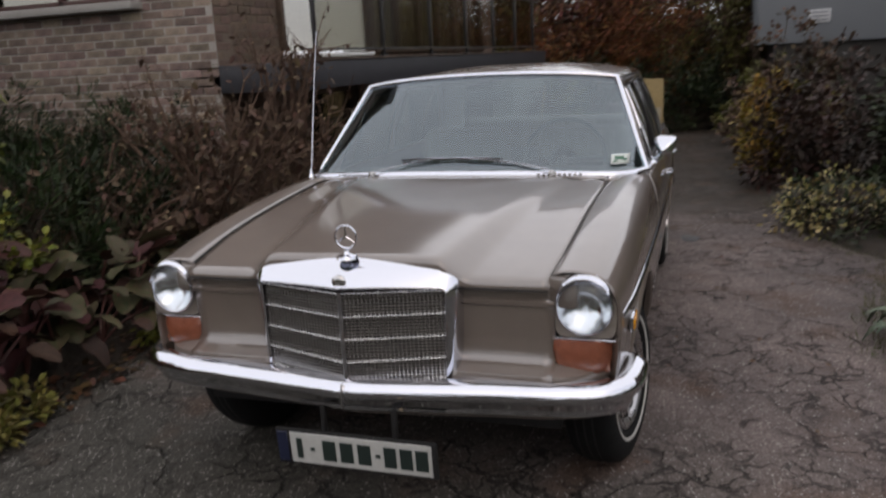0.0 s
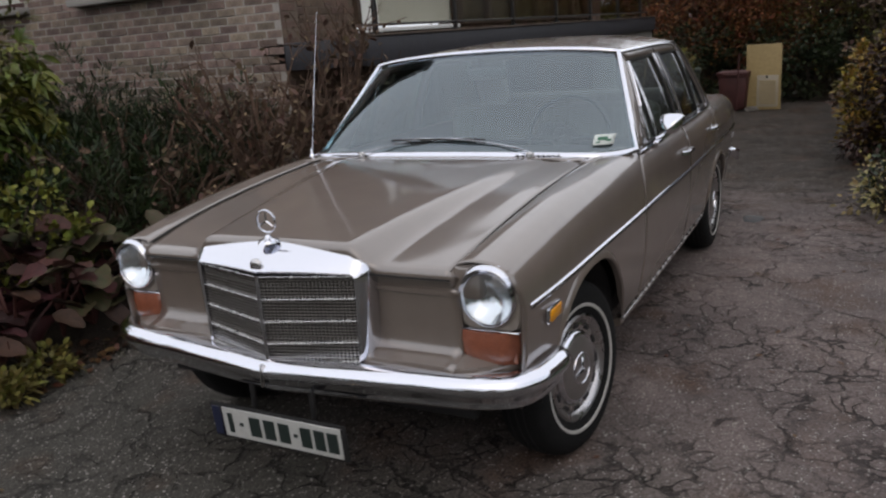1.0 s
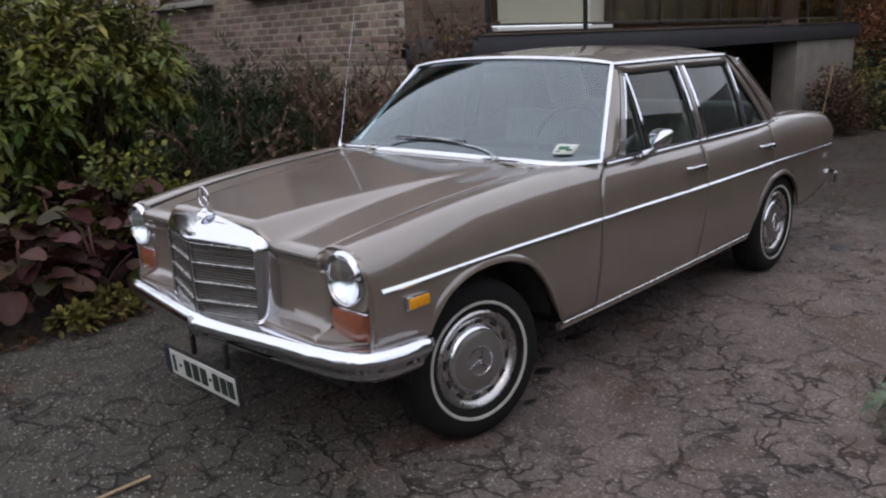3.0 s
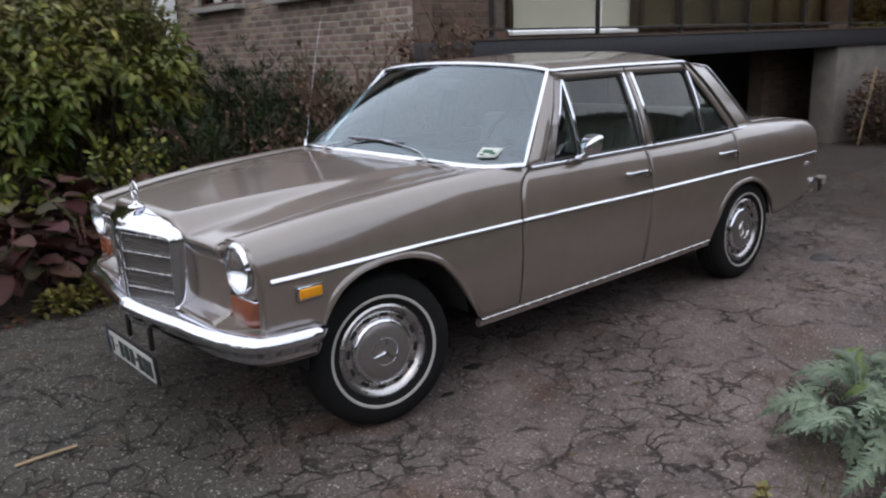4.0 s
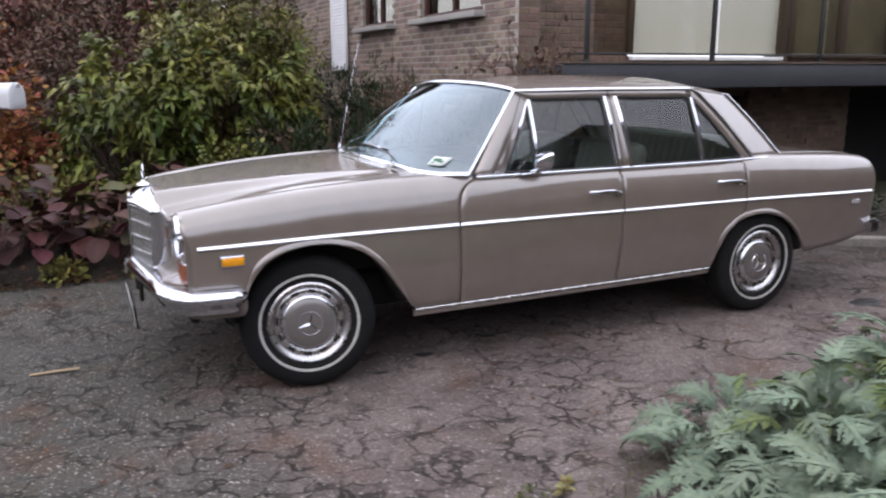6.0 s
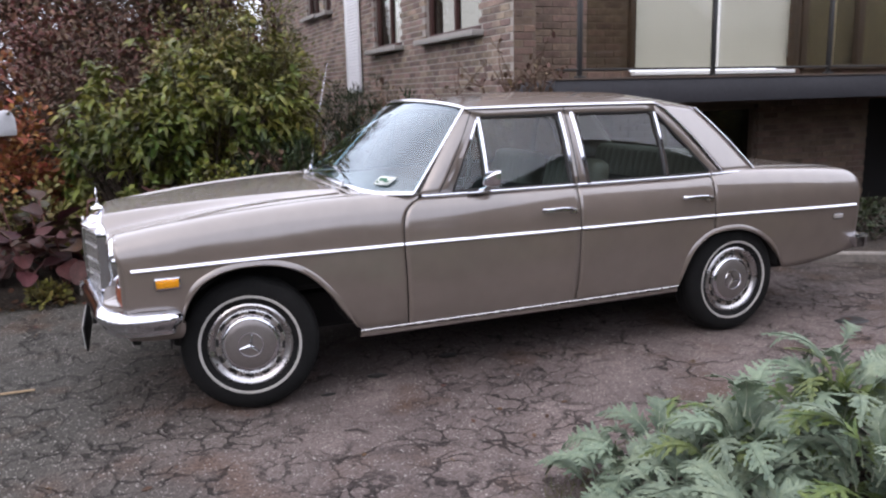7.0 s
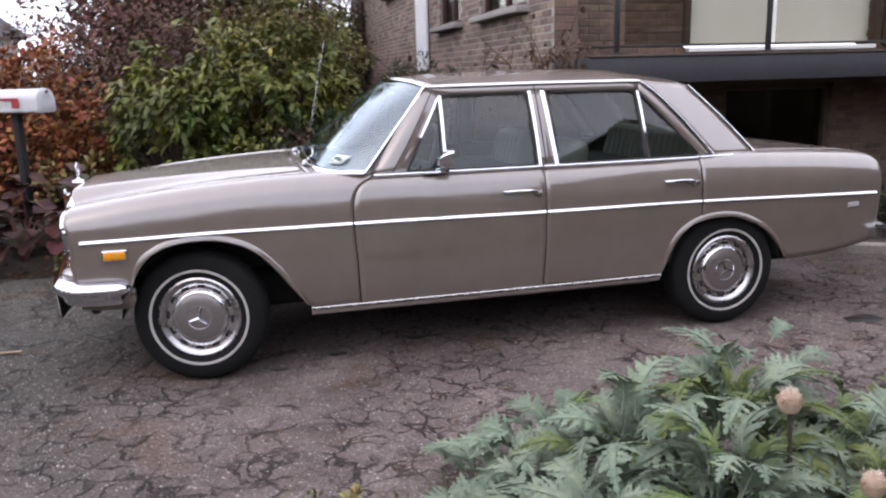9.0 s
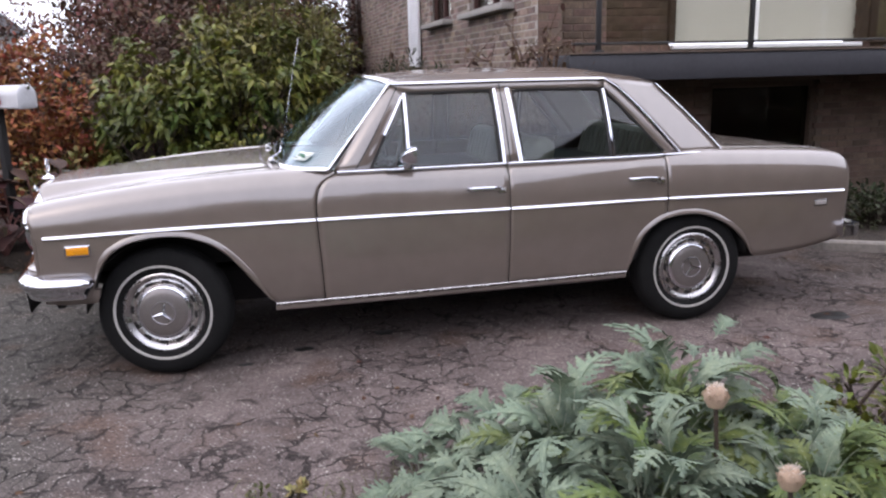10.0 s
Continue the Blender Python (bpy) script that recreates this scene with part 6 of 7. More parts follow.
shrub("small_shrub", (-2.9, -1.15, 0.1), (0.35, 0.4, 0.62), 90, 12, 0.06, "oval", YELLOW, BARK, "small yellow-green shrub near the mailbox", 72, 0.08, 0.6, 0.1)


# cardoon clump: silvery, deeply cut arching leaves
def frond(seed, lobes=8):
    """A leaf one unit long along +y, arching over at its tip: a web along the rib and broad, cut lobes."""
    rnd = np.random.RandomState(seed)
    arch = rnd.uniform(0.45, 1.0)
    bend = rnd.uniform(-0.22, 0.22)
    rib = lambda t: np.array([bend * t * t, t * (1 - 0.16 * t * t), 0.42 * t * (1 - t) + 0.10 * t - arch * t ** 3.2 * 0.75])
    V, F = [], []

    def blade(c, way, flat, ln, w, teeth, droop):
        """A pointed lobe: a folded spine with forward teeth on both sides."""
        up = np.cross(way, flat)
        base = len(V)
        n = 2 * teeth + 2
        curl = rnd.uniform(-0.5, 0.9)
        for i in range(n + 1):
            f = i / n
            wide = w * (1 - f) ** 0.60 * (1.05 if i % 2 else 0.40) if 0 < i < n else (w * 0.6 if i == 0 else 0)
            p = c + way * ln * f - np.array([0, 0, droop * ln * f * f])
            push = way * (0.16 * ln if i % 2 else 0) * (1 - f)
            fold = up * wide * (0.22 + 0.6 * curl * f)
            V.extend([p + flat * wide + fold + push, p, p - flat * wide + fold + push])
        for i in range(n):
            a = base + 3 * i
            F.extend([(a, a + 1, a + 4, a + 3), (a + 1, a + 2, a + 5, a + 4)])

    # web along the rib
    ts = np.linspace(0.06, 0.97, 14)
    wave = rnd.uniform(0, 6)
    for i, t in enumerate(ts):
        p = rib(t)
        h = 0.012 + 0.036 * math.sin(math.pi * t) ** 0.7
        z = 0.006 + 0.008 * math.sin(9 * t + wave)
        V.extend([p + (h, 0.01, z), p, p + (-h, 0.01, z)])
    for i in range(len(ts) - 1):
        a = 3 * i
        F.extend([(a, a + 1, a + 4, a + 3), (a + 1, a + 2, a + 5, a + 4)])
    for k in range(lobes):
        f = (k + 0.5) / lobes
        for s in (-1, 1):
            t0 = 0.15 + 0.78 * (k + rnd.uniform(-0.15, 0.15) + (0.2 if s > 0 else 0)) / lobes
            ln = 0.31 * math.sin(math.pi * (0.20 + 0.68 * f)) ** 0.8
            c = rib(t0)
            fwd = rib(t0 + 0.03) - c
            fwd /= np.linalg.norm(fwd)
            lift = rnd.uniform(-0.05, 0.32)
            way = np.array([s, 0, 0]) * 0.85 + fwd * rnd.uniform(0.40, 0.80) + np.array([0, -0.2, 1.0]) * lift
            way /= np.linalg.norm(way)
            flat = fwd - way * np.dot(fwd, way)
            flat /= np.linalg.norm(flat)
            blade(c, way, flat * -s, ln * rnd.uniform(0.85, 1.15), 0.060 * rnd.uniform(0.85, 1.25), 3, rnd.uniform(0.0, 0.6))
    c = rib(0.90)
    fwd = rib(0.95) - c
    fwd /= np.linalg.norm(fwd)
    blade(c, fwd, np.array([1.0, 0, 0]), 0.20, 0.090, 2, 0.4)
    rv, rf = sweep(np.array([rib(t) - (0, 0, 0.004) for t in np.linspace(0, 1, 10)]), ring(0.013, 6, 0.010), taper=np.linspace(1, 0.2, 10))
    return np.array(V), F, (rv, rf)


CARDOON = [mat("cardoon_silver_leaf", (0.142, 0.182, 0.118), rough=0.6, vary=0.18, scale=7, fine=60, second=(0.092, 0.130, 0.092), objrand=0.22, spec=0.3),
           mat("cardoon_green_leaf", (0.110, 0.142, 0.034), rough=0.55, vary=0.18, scale=7, fine=60, second=(0.052, 0.084, 0.032), objrand=0.22, spec=0.3)]
CARDOON_RIB = mat("cardoon_rib", (0.2112, 0.2432, 0.1728), rough=0.6, vary=0.1)
frond_mesh = {}
rc = random.Random(21)


def cardoon(x, y, n, size, tall, silver):
    own = thing("cardoon", (x, y, 0.04), "cardoon clump with silvery deeply cut arching leaves", "plant", "cardoons")
    n = int(n * 1.2)
    for k in range(n):
        v = rc.randrange(9)
        m = 0 if rc.random() < silver + 0.12 else 1
        if (v, m) not in frond_mesh:
            V, F, rv = frond(v)
            first = part("leaf", (V, F), CARDOON[m], own, smooth=True, angle=0)
            second = part("rib", rv, CARDOON_RIB, first)
            frond_mesh[(v, m)] = (first.data, second.data)
            ob = first
        else:
            ob = new("leaf", frond_mesh[(v, m)][0])
            ob.parent = own
            rb_ = new("rib", frond_mesh[(v, m)][1])
            rb_.parent = ob
        # older leaves low and flat outside, young ones upright on the stems
        f = ((k * 7) % n + 0.5) / n
        a = 137.5 * k + rc.uniform(-20, 20)
        rise = 4 + 66 * f ** 1.3 + rc.uniform(-14, 14)
        s = size * rc.uniform(0.55, 0.98) * (1 - 0.25 * f)
        r = 0.16 * (1 - f) + 0.03
        ob.matrix_basis = pose(-r * math.sin(radians(a)), r * math.cos(radians(a)), tall * (0.25 + 0.75 * f) * rc.uniform(0.7, 1.1), 0, 0, a) @ pose(0, 0, 0, rise, rc.uniform(-28, 28), 0) @ Matrix.Scale(s, 4)


for x, y, n, s, h, c in ((2.50, 1.66, 42, 0.38, 0.42, 0.45), (2.42, 1.34, 36, 0.34, 0.31, 0.7), (2.74, 1.12, 26, 0.33, 0.20, 0.9), (2.48, 2.00, 30, 0.30, 0.22, 0.3), (2.82, 1.45, 44, 0.35, 0.32, 0.45), (2.88, 1.90, 32, 0.32, 0.30, 0.2), (3.00, 1.12, 30, 0.33, 0.24, 0.95), (3.25, 1.65, 26, 0.33, 0.24, 0.4), (2.64, 2.26, 24, 0.27, 0.15, 0.12), (2.24, 1.46, 22, 0.27, 0.17, 0.75), (2.12, 1.26, 24, 0.29, 0.16, 0.8), (2.24, 1.00, 20, 0.27, 0.11, 0.9), (2.80, 0.97, 18, 0.29, 0.13, 0.9), (2.30, 1.90, 12, 0.21, 0.62, 1.0), (2.60, 2.00, 14, 0.30, 0.33, 0.6), (2.46, 1.08, 18, 0.31, 0.13, 0.9), (2.64, 0.92, 16, 0.29, 0.11, 0.95)):
    cardoon(x, y, n, s, h, c)
# faded seed heads
HEAD = mat("faded_seed_head", (0.36, 0.27, 0.185), rough=0.9, vary=0.12, scale=30, fine=120, island=0.2)
DOWN = mat("pale_seed_down", (0.62, 0.55, 0.47), rough=0.95, vary=0.1, scale=30, island=0.2)
for x, y, z, r in ((2.80, 1.62, 0.520, 0.032), (3.05, 1.67, 0.405, 0.030)):
    hd = thing("seed_head", (x, y, 0.05), "faded cream cardoon seed head on a dry stalk", "flower", "seed heads")
    part("head", lathe([(0.004, -0.9 * r), (0.7 * r, -0.7 * r), (r, -0.1 * r), (0.93 * r, 0.5 * r), (0.7 * r, 0.95 * r), (0.35 * r, 1.1 * r), (0.002, 1.05 * r)], 14, "z", (0, 0, z - 0.05), False), HEAD, hd)
    rnd = np.random.RandomState(int(z * 1000))
    d = rnd.normal(0, 1, (90, 3))
    d /= np.linalg.norm(d, axis=1)[:, None]
    d[:, 2] = np.abs(d[:, 2]) * 0.7
    part("bract_work", leaves(d * r * 0.88 + (0, 0, z - 0.055), d * 0.5 + (0, 0, 1.0), rnd.uniform(0.4, 0.6, 90) * r, "oval", rnd, 0.0), HEAD, hd, smooth=False)
    e = rnd.normal(0, 1, (160, 3)) * (0.30, 0.30, 0.12)
    part("down_work", leaves(e * r + (0, 0, z - 0.05 + 0.8 * r), e + (0, 0, 0.8), rnd.uniform(0.3, 0.6, 160) * r, "needle", rnd, 0.2), DOWN, hd, "pale fluffy down", smooth=False)
    part("stalk", tube([(0, 0, -0.05), (0.01, 0.01, (z - 0.05) * 0.5), (0, 0, z - 0.05)], 0.007, 6), BARK, hd)
shrub("spurge", (3.02, 2.30, 0.05), (0.26, 0.26, 0.36), 60, 14, 0.055, "lance", YELLOW, BARK, "yellow-flowered spurge beside the cardoons", 83, 0.06, 0.7, 0.04, category="plant")
shrub("spurge", (2.48, 2.62, 0.03), (0.30, 0.34, 0.28), 70, 14, 0.055, "lance", RHODO, BARK, "yellow-green spurge beside the cardoons", 81, 0.06, 0.7, 0.04, category="plant")
shrub("spurge", (2.95, 2.55, 0.03), (0.32, 0.30, 0.34), 60, 14, 0.055, "lance", YELLOW, BARK, "yellow-flowered spurge beside the cardoons", 82, 0.06, 0.7, 0.04, category="plant")


shrub("edge_tuft", (2.11, 0.53, 0.0), (0.05, 0.045, 0.035), 8, 5, 0.030, "oval", PALE, BARK, "low weed with pale dry leaves at the drive's edge", 84, 0.015, 0.6, 0.01, stems=False, group="edge tufts", category="plant")
shrub("edge_tuft", (2.07, 0.41, 0.0), (0.035, 0.035, 0.025), 6, 5, 0.024, "oval", GRASS, BARK, "small green weed at the drive's edge", 85, 0.02, 0.6, 0.01, stems=False, group="edge tufts", category="plant")


# grass at the lawn's edge
def grass(name, x0, x1, y0, y1, n, size, seed, edge=None, material=None):
    rnd = np.random.RandomState(seed)
    P = np.stack([rnd.uniform(x0, x1, n), rnd.uniform(y0, y1, n), np.zeros(n)], 1)
    if edge is not None:
        P = P[P[:, 0] > edge(P[:, 1]) + rnd.normal(0, 0.05, n)]
    P[:, 2] = fall(P[:, 1]) - 0.005
    D = rnd.normal(0, 0.45, P.shape) + (0, 0, 1)
    ob = part(name, leaves(P, D, size * rnd.uniform(0.5, 1.3, len(P)), "blade", rnd, 0.4), material or GRASS, smooth=False)
    return tagged(ob, "thin grass along the edge of the drive", "grass", kind="stuff")


grass("grass", 1.9, 4.0, -0.9, 1.0, 2600, 0.075, 90, lambda y: np.where(y > -0.35, 1.99 + 0.10 * y + 0.04 * np.sin(y * 9), 2.15 + 0.05 * np.sin(y * 5)))
grass("grass", -1.95, -1.62, -2.3, 1.0, 260, 0.07, 91)
rg = np.random.RandomState(95)
t = rg.uniform(0, 1, 1500)
edge = np.array([(2.75, 0.42), (2.25, 0.55), (1.98, 0.95), (1.80, 1.25), (1.85, 1.7), (1.95, 2.1), (2.12, 2.8), (1.72, 3.8), (1.58, 5.2)])
q = np.linspace(0, 1, len(edge))
P = np.stack([np.interp(t, q, edge[:, 0]) + rg.normal(0.05, 0.06, 1500), np.interp(t, q, edge[:, 1]) + rg.normal(0, 0.05, 1500), np.full(1500, 0.006)], 1)
tagged(part("grass", leaves(P, rg.normal(0, 0.5, P.shape) + (0, 0, 0.8), 0.07 * rg.uniform(0.5, 1.4, 1500), "blade", rg, 0.5), GRASS, smooth=False), "thin grass and weeds on the bed's edge", "grass", kind="stuff")
# fallen stick and leaves
tagged(part("stick", tube([(0.07, -1.20, 0.008), (0.075, -1.09, 0.012), (0.07, -0.98, 0.008)], 0.006, 6), CUTWOOD), "dry pale stick lying on the asphalt", "stick")
rnd = np.random.RandomState(8)
FALLEN = leafmat("fallen_leaf", (0.0832, 0.03968, 0.0192), (0.0576, 0.0288, 0.01408))
P = np.stack([np.concatenate([rnd.uniform(0.85, 2.2, 50), rnd.uniform(-1.7, 1.8, 40)]), np.concatenate([rnd.uniform(-1.6, 3.6, 50), rnd.uniform(-2.2, -0.9, 40)]), np.full(90, 0.006)], 1)
D = rnd.normal(0, 1, P.shape) * (1, 1, 0.12)
tagged(part("fallen_leaf_litter", leaves(P, D, rnd.uniform(0.02, 0.045, 90), "oval", rnd, 0.0, 0.4), FALLEN, smooth=False), "small brown leaves fallen on the drive", "leaves", kind="stuff")

STAIN = mat("old_oil_stain", (0.010, 0.009, 0.008), rough=0.55, vary=0.4, scale=20)
for x, y, r, sd in ((0.60, 0.64, 0.045, 1), (0.47, 1.09, 0.050, 2), (0.94, 3.55, 0.10, 3), (0.75, 0.35, 0.025, 4)):
    a = np.linspace(0, 2 * math.pi, 29)[:-1]
    w = r * (1 + 0.35 * np.array([noise.noise((math.cos(t) * 1.5, math.sin(t) * 1.5, sd * 3.7)) for t in a]))
    rings = [np.stack([x + w * k * np.cos(a) * 0.7, y + w * k * np.sin(a) * 1.25, np.full(28, z)], 1) for k, z in ((1.0, 0.0005), (0.9, 0.004), (0.5, 0.006), (0.02, 0.006))]
    tagged(part("oil_stain", sheet(np.array(rings), False, True), STAIN), "dark oily crust on the asphalt", "stain", "oil stains")
rnd = np.random.RandomState(18)
P = np.stack([-1.70 - np.abs(rnd.normal(0, 0.16, 900)), rnd.uniform(-2.3, 3.4, 900), np.full(900, 0.03)], 1)
P[:, 2] = 0.012 + 0.16 * np.clip(-1.72 - P[:, 0], 0, 0.5)
D = rnd.normal(0, 1, P.shape) * (1, 1, 0.25) + (0, 0, 0.05)
tagged(part("leaf_litter", leaves(P, D, rnd.uniform(0.025, 0.07, 900), "oval", rnd, 0.0, 0.6), FALLEN, smooth=False), "brown leaf litter along the bed's edge", "leaves", kind="stuff")
# ---- far side of the drive and the distance ----
for at, rad, n, m, lab, sd, lf, kd in (((2.35, 6.3, -0.03), (0.80, 0.9, 1.22), 250, DARKRED, "dark red-brown autumn shrub beside the drive", 101, 0.075, "oval"),
                                       ((1.66, 6.6, -0.06), (0.26, 0.4, 1.26), 90, GOLD, "yellow autumn shrub beside the drive", 102, 0.06, "oval"),
                                       ((3.4, 5.2, 0.0), (0.95, 1.0, 1.45), 240, DARKGREEN, "dark green shrub beside the drive", 103, 0.075, "oval"),
                                       ((2.05, 3.95, 0.0), (0.48, 0.65, 0.34), 40, PALE, "low shrub with pale dry leaves", 104, 0.050, "oval"), ((2.10, 3.95, -0.02), (0.45, 0.62, 0.30), 55, DARKGREEN, "low dark shrub under pale dry leaves", 111, 0.05, "oval"),
                                       ((2.75, 3.5, 0.0), (0.55, 0.5, 0.42), 42, PALE, "low shrub with pale dry leaves", 105, 0.050, "oval"), ((2.78, 3.52, -0.02), (0.52, 0.5, 0.38), 55, DARKGREEN, "low dark shrub under pale dry leaves", 112, 0.05, "oval"),
                                       ((2.1, 9.3, -0.1), (0.75, 1.2, 1.6), 200, DRYBROWN, "brown autumn shrub beside the drive", 106, 0.08, "oval"),
                                       ((2.3, 11.8, -0.15), (0.9, 1.2, 1.15), 200, RHODO2, "tall olive shrub at the end of the drive", 107, 0.085, "oval"),
                                       ((-1.60, 11.3, -0.20), (0.36, 0.6, 1.0), 130, DRYBROWN, "dry brown bush beside the end wall", 108, 0.06, "oval"),
                                       ((-1.55, 12.7, -0.23), (0.45, 0.6, 1.2), 110, RHODO2, "olive bush beside the end wall", 109, 0.06, "oval"),
                                       ((-1.0, 5.6, 0.0), (0.4, 0.6, 0.30), 80, DARKGREEN, "low plants in the narrow bed", 110, 0.05, "oval")):
    shrub("garden_shrub", at, rad, n, 18, lf, kd, m, BARK, lab, sd, 0.12, 0.6, 0.08, group="garden shrubs")


def tree(name, at, height, spread_, n_leaf, leaf, material, label, seed, trunk_r=0.11, low=0.25):
    """A tree: tapered trunk, limbs in three orders, leaves near the twigs."""
    rnd = np.random.RandomState(seed)
    own = thing(name, at, label, "tree", "distant trees")
    bits, tips = [], []

    def limb(p, d, ln, r, order):
        q = [p]
        for k in range(5):
            d = d + rnd.normal(0, 0.14, 3) + (0, 0, 0.05)
            d = d / np.linalg.norm(d)
            q.append(q[-1] + d * ln / 5)
        q = np.array(q)
        bits.append(tube(q, r, 5 if order else 7, taper=np.linspace(1, 0.45, 6)))
        if order >= 2:
            tips.extend(q[2:])
        if order < 3:
            for _ in range(7 if order == 0 else 4):
                i = rnd.randint(2 if order == 0 else 1, 6)
                a = rnd.uniform(0, 2 * math.pi)
                e = d * 0.5 + np.array([math.cos(a), math.sin(a), rnd.uniform(0.1, 0.7)]) * spread_
                limb(q[i], e / np.linalg.norm(e), ln * rnd.uniform(0.42, 0.62), r * 0.5, order + 1)

    limb(np.array([0, 0, -0.1]), np.array([0.02, 0.02, 1.0]), height * 0.62, trunk_r, 0)
    part("trunk", joined(*bits), BARK, own)
    if n_leaf:
        T = np.array(tips)
        i = rnd.randint(0, len(T), n_leaf)
        P = T[i] + rnd.normal(0, 0.16 + leaf, (n_leaf, 3))
        P[:, 2] = np.maximum(P[:, 2], low)
        part("crown", leaves(P, rnd.normal(0, 1, P.shape), leaf * rnd.uniform(0.6, 1.3, n_leaf), "oval", rnd), material, own, smooth=False)
    return own


autumn = tree("autumn_tree", (-9.5, -0.9, 0), 3.4, 1.1, 5200, 0.10, REDLEAF, "autumn tree with sparse dark red leaves", 201)
for x, y, k, tn in ((-12.5, 0.6, 1.1, 40), (-15.0, 1.5, 1.15, 200), (-1.6, 17.5, 1.5, 130), (-3.6, 19.0, 1.6, 250)):
    copy_thing(autumn, pose(x, y, -0.1, 0, 0, tn) @ Matrix.Scale(k, 4))
brown = tree("autumn_tree", (-8.2, 0.9, 0), 3.6, 1.0, 5200, 0.085, DRYBROWN, "tall tree with thin brown leaves", 202)
for x, y, k, tn in ((-13.5, -0.8, 1.1, 70), (-16.0, -2.0, 1.3, 10), (1.2, 18.2, 1.6, 90), (-5.8, 21.0, 2.0, 20)):
    copy_thing(brown, pose(x, y, -0.1, 0, 0, tn) @ Matrix.Scale(k, 4))
green = tree("leafy_tree", (2.2, 17.6, -0.3), 4.4, 1.1, 7000, 0.10, RHODO2, "leafy tree closing the drive", 203, low=0.1)
for x, y, k, tn in ((-4.2, 17.8, 0.8, 120),):
    copy_thing(green, pose(x, y, -0.3, 0, 0, tn) @ Matrix.Scale(k, 4))
for at, rad, n, m, sd in (((-7.4, -1.85, 0), (1.5, 1.3, 2.08), 460, REDLEAF, 401), ((-7.6, 0.6, 0), (1.3, 1.1, 2.7), 380, REDLEAF, 407), ((-8.6, 0.3, 0), (1.5, 1.4, 2.7), 360, DRYBROWN, 402),
                          ((-10.5, -3.4, 0), (1.6, 1.5, 1.7), 330, DRYBROWN, 404), ((-1.9, 16.2, -0.3), (1.6, 1.2, 3.0), 520, RUST, 405), ((-0.1, 16.2, -0.3), (1.2, 0.9, 3.1), 420, RUST, 408), ((-0.5, 18.6, -0.4), (3.2, 1.3, 4.2), 900, DRYBROWN, 417), ((1.5, 16.6, -0.3), (1.2, 0.9, 3.2), 420, DRYBROWN, 409), ((-11.5, -1.75, 0), (1.6, 1.5, 2.65), 580, REDLEAF, 411), ((-11.8, 0.6, 0), (1.8, 1.6, 3.8), 620, DRYBROWN, 412), ((-14.5, 1.2, 0), (1.8, 1.4, 3.8), 520, REDLEAF, 413), ((-19.0, 0.9, 0), (2.2, 1.6, 4.6), 560, REDLEAF, 415), ((-15.8, 2.5, 0), (1.5, 0.9, 4.2), 560, DRYBROWN, 416), ((-12.5, -5.4, 0), (1.8, 1.8, 1.3), 420, DRYBROWN, 414), ((0.9, 16.6, -0.3), (1.7, 1.2, 2.6), 330, RHODO2, 406)):
    shrub("tall_shrub", at, rad, n, 26, 0.068, "oval", m, BARK, "tall dense autumn shrub closing the garden", sd, 0.22, 0.5, 0.2, group="background shrubs", hollow=0.5 if at[1] > 14 else 0.12)
# trees across the lawn and the street, seen in the paint and the glass
for x, y, k, tn in ((15.5, -5.5, 1.0, 10), (15.0, -0.5, 1.1, 60), (15.5, 3.5, 1.0, 130), (14.0, -11.0, 1.2, 250)):
    copy_thing(green, pose(x, y, -0.1, 0, 0, tn) @ Matrix.Scale(k, 4))
for x, y, k, tn in ((4.5, -13.5, 1.3, 30), (0.0, -14.5, 1.4, 100), (-4.5, -13.0, 1.3, 170)):
    copy_thing(brown, pose(x, y, -0.1, 0, 0, tn) @ Matrix.Scale(k, 4))
hedge = shrub("far_hedge", (0.6, 15.2, -0.30), (1.3, 0.7, 1.5), 260, 18, 0.09, "oval", DARKGREEN, BARK, "dark hedge closing the drive's far end", 301, 0.16, 0.6, 0.1, group="far hedges", category="hedge")
for x, y, tn, k in ((-1.6, 15.4, 40, 1.0), (2.9, 12.9, 90, 0.85), (4.8, 7.5, 10, 1.1), (6.2, 4.4, 60, 1.0), (-8.0, -4.6, 120, 1.2), (-7.2, -1.6, 30, 1.1), (-9.6, 0.6, 80, 1.1)):
    copy_thing(hedge, pose(x, y, -0.25, 0, 0, tn) @ Matrix.Scale(k, 4))
# dark hedges far behind the house
for x, y, tn, k in ((-8.5, 23.0, 0, 2.4), (-5.2, 24.0, 70, 2.6), (-2.0, 24.5, 130, 2.6), (1.2, 24.5, 210, 2.6), (4.4, 24.0, 300, 2.5), (7.6, 22.5, 30, 2.4)):
    copy_thing(hedge, pose(x, y, -0.5, 0, 0, tn) @ Matrix.Scale(k, 4))
# hedges round the lawn and along the street
for x, y, tn, k in ((-9.0, -11.0, 0, 1.8), (-5.4, -11.4, 60, 1.9), (-1.8, -11.0, 130, 1.8), (1.8, -11.5, 200, 1.9), (5.4, -11.0, 20, 1.8), (9.0, -10.5, 90, 1.9), (11.8, -7.5, 45, 2.3), (12.6, -4.0, 100, 2.4), (12.8, -0.6, 150, 2.4), (12.8, 2.8, 10, 2.4), (12.6, 6.2, 70, 2.4), (11.5, 9.6, 30, 1.8)):
    copy_thing(hedge, pose(x, y, -0.1, 0, 0, tn) @ Matrix.Scale(k, 4))


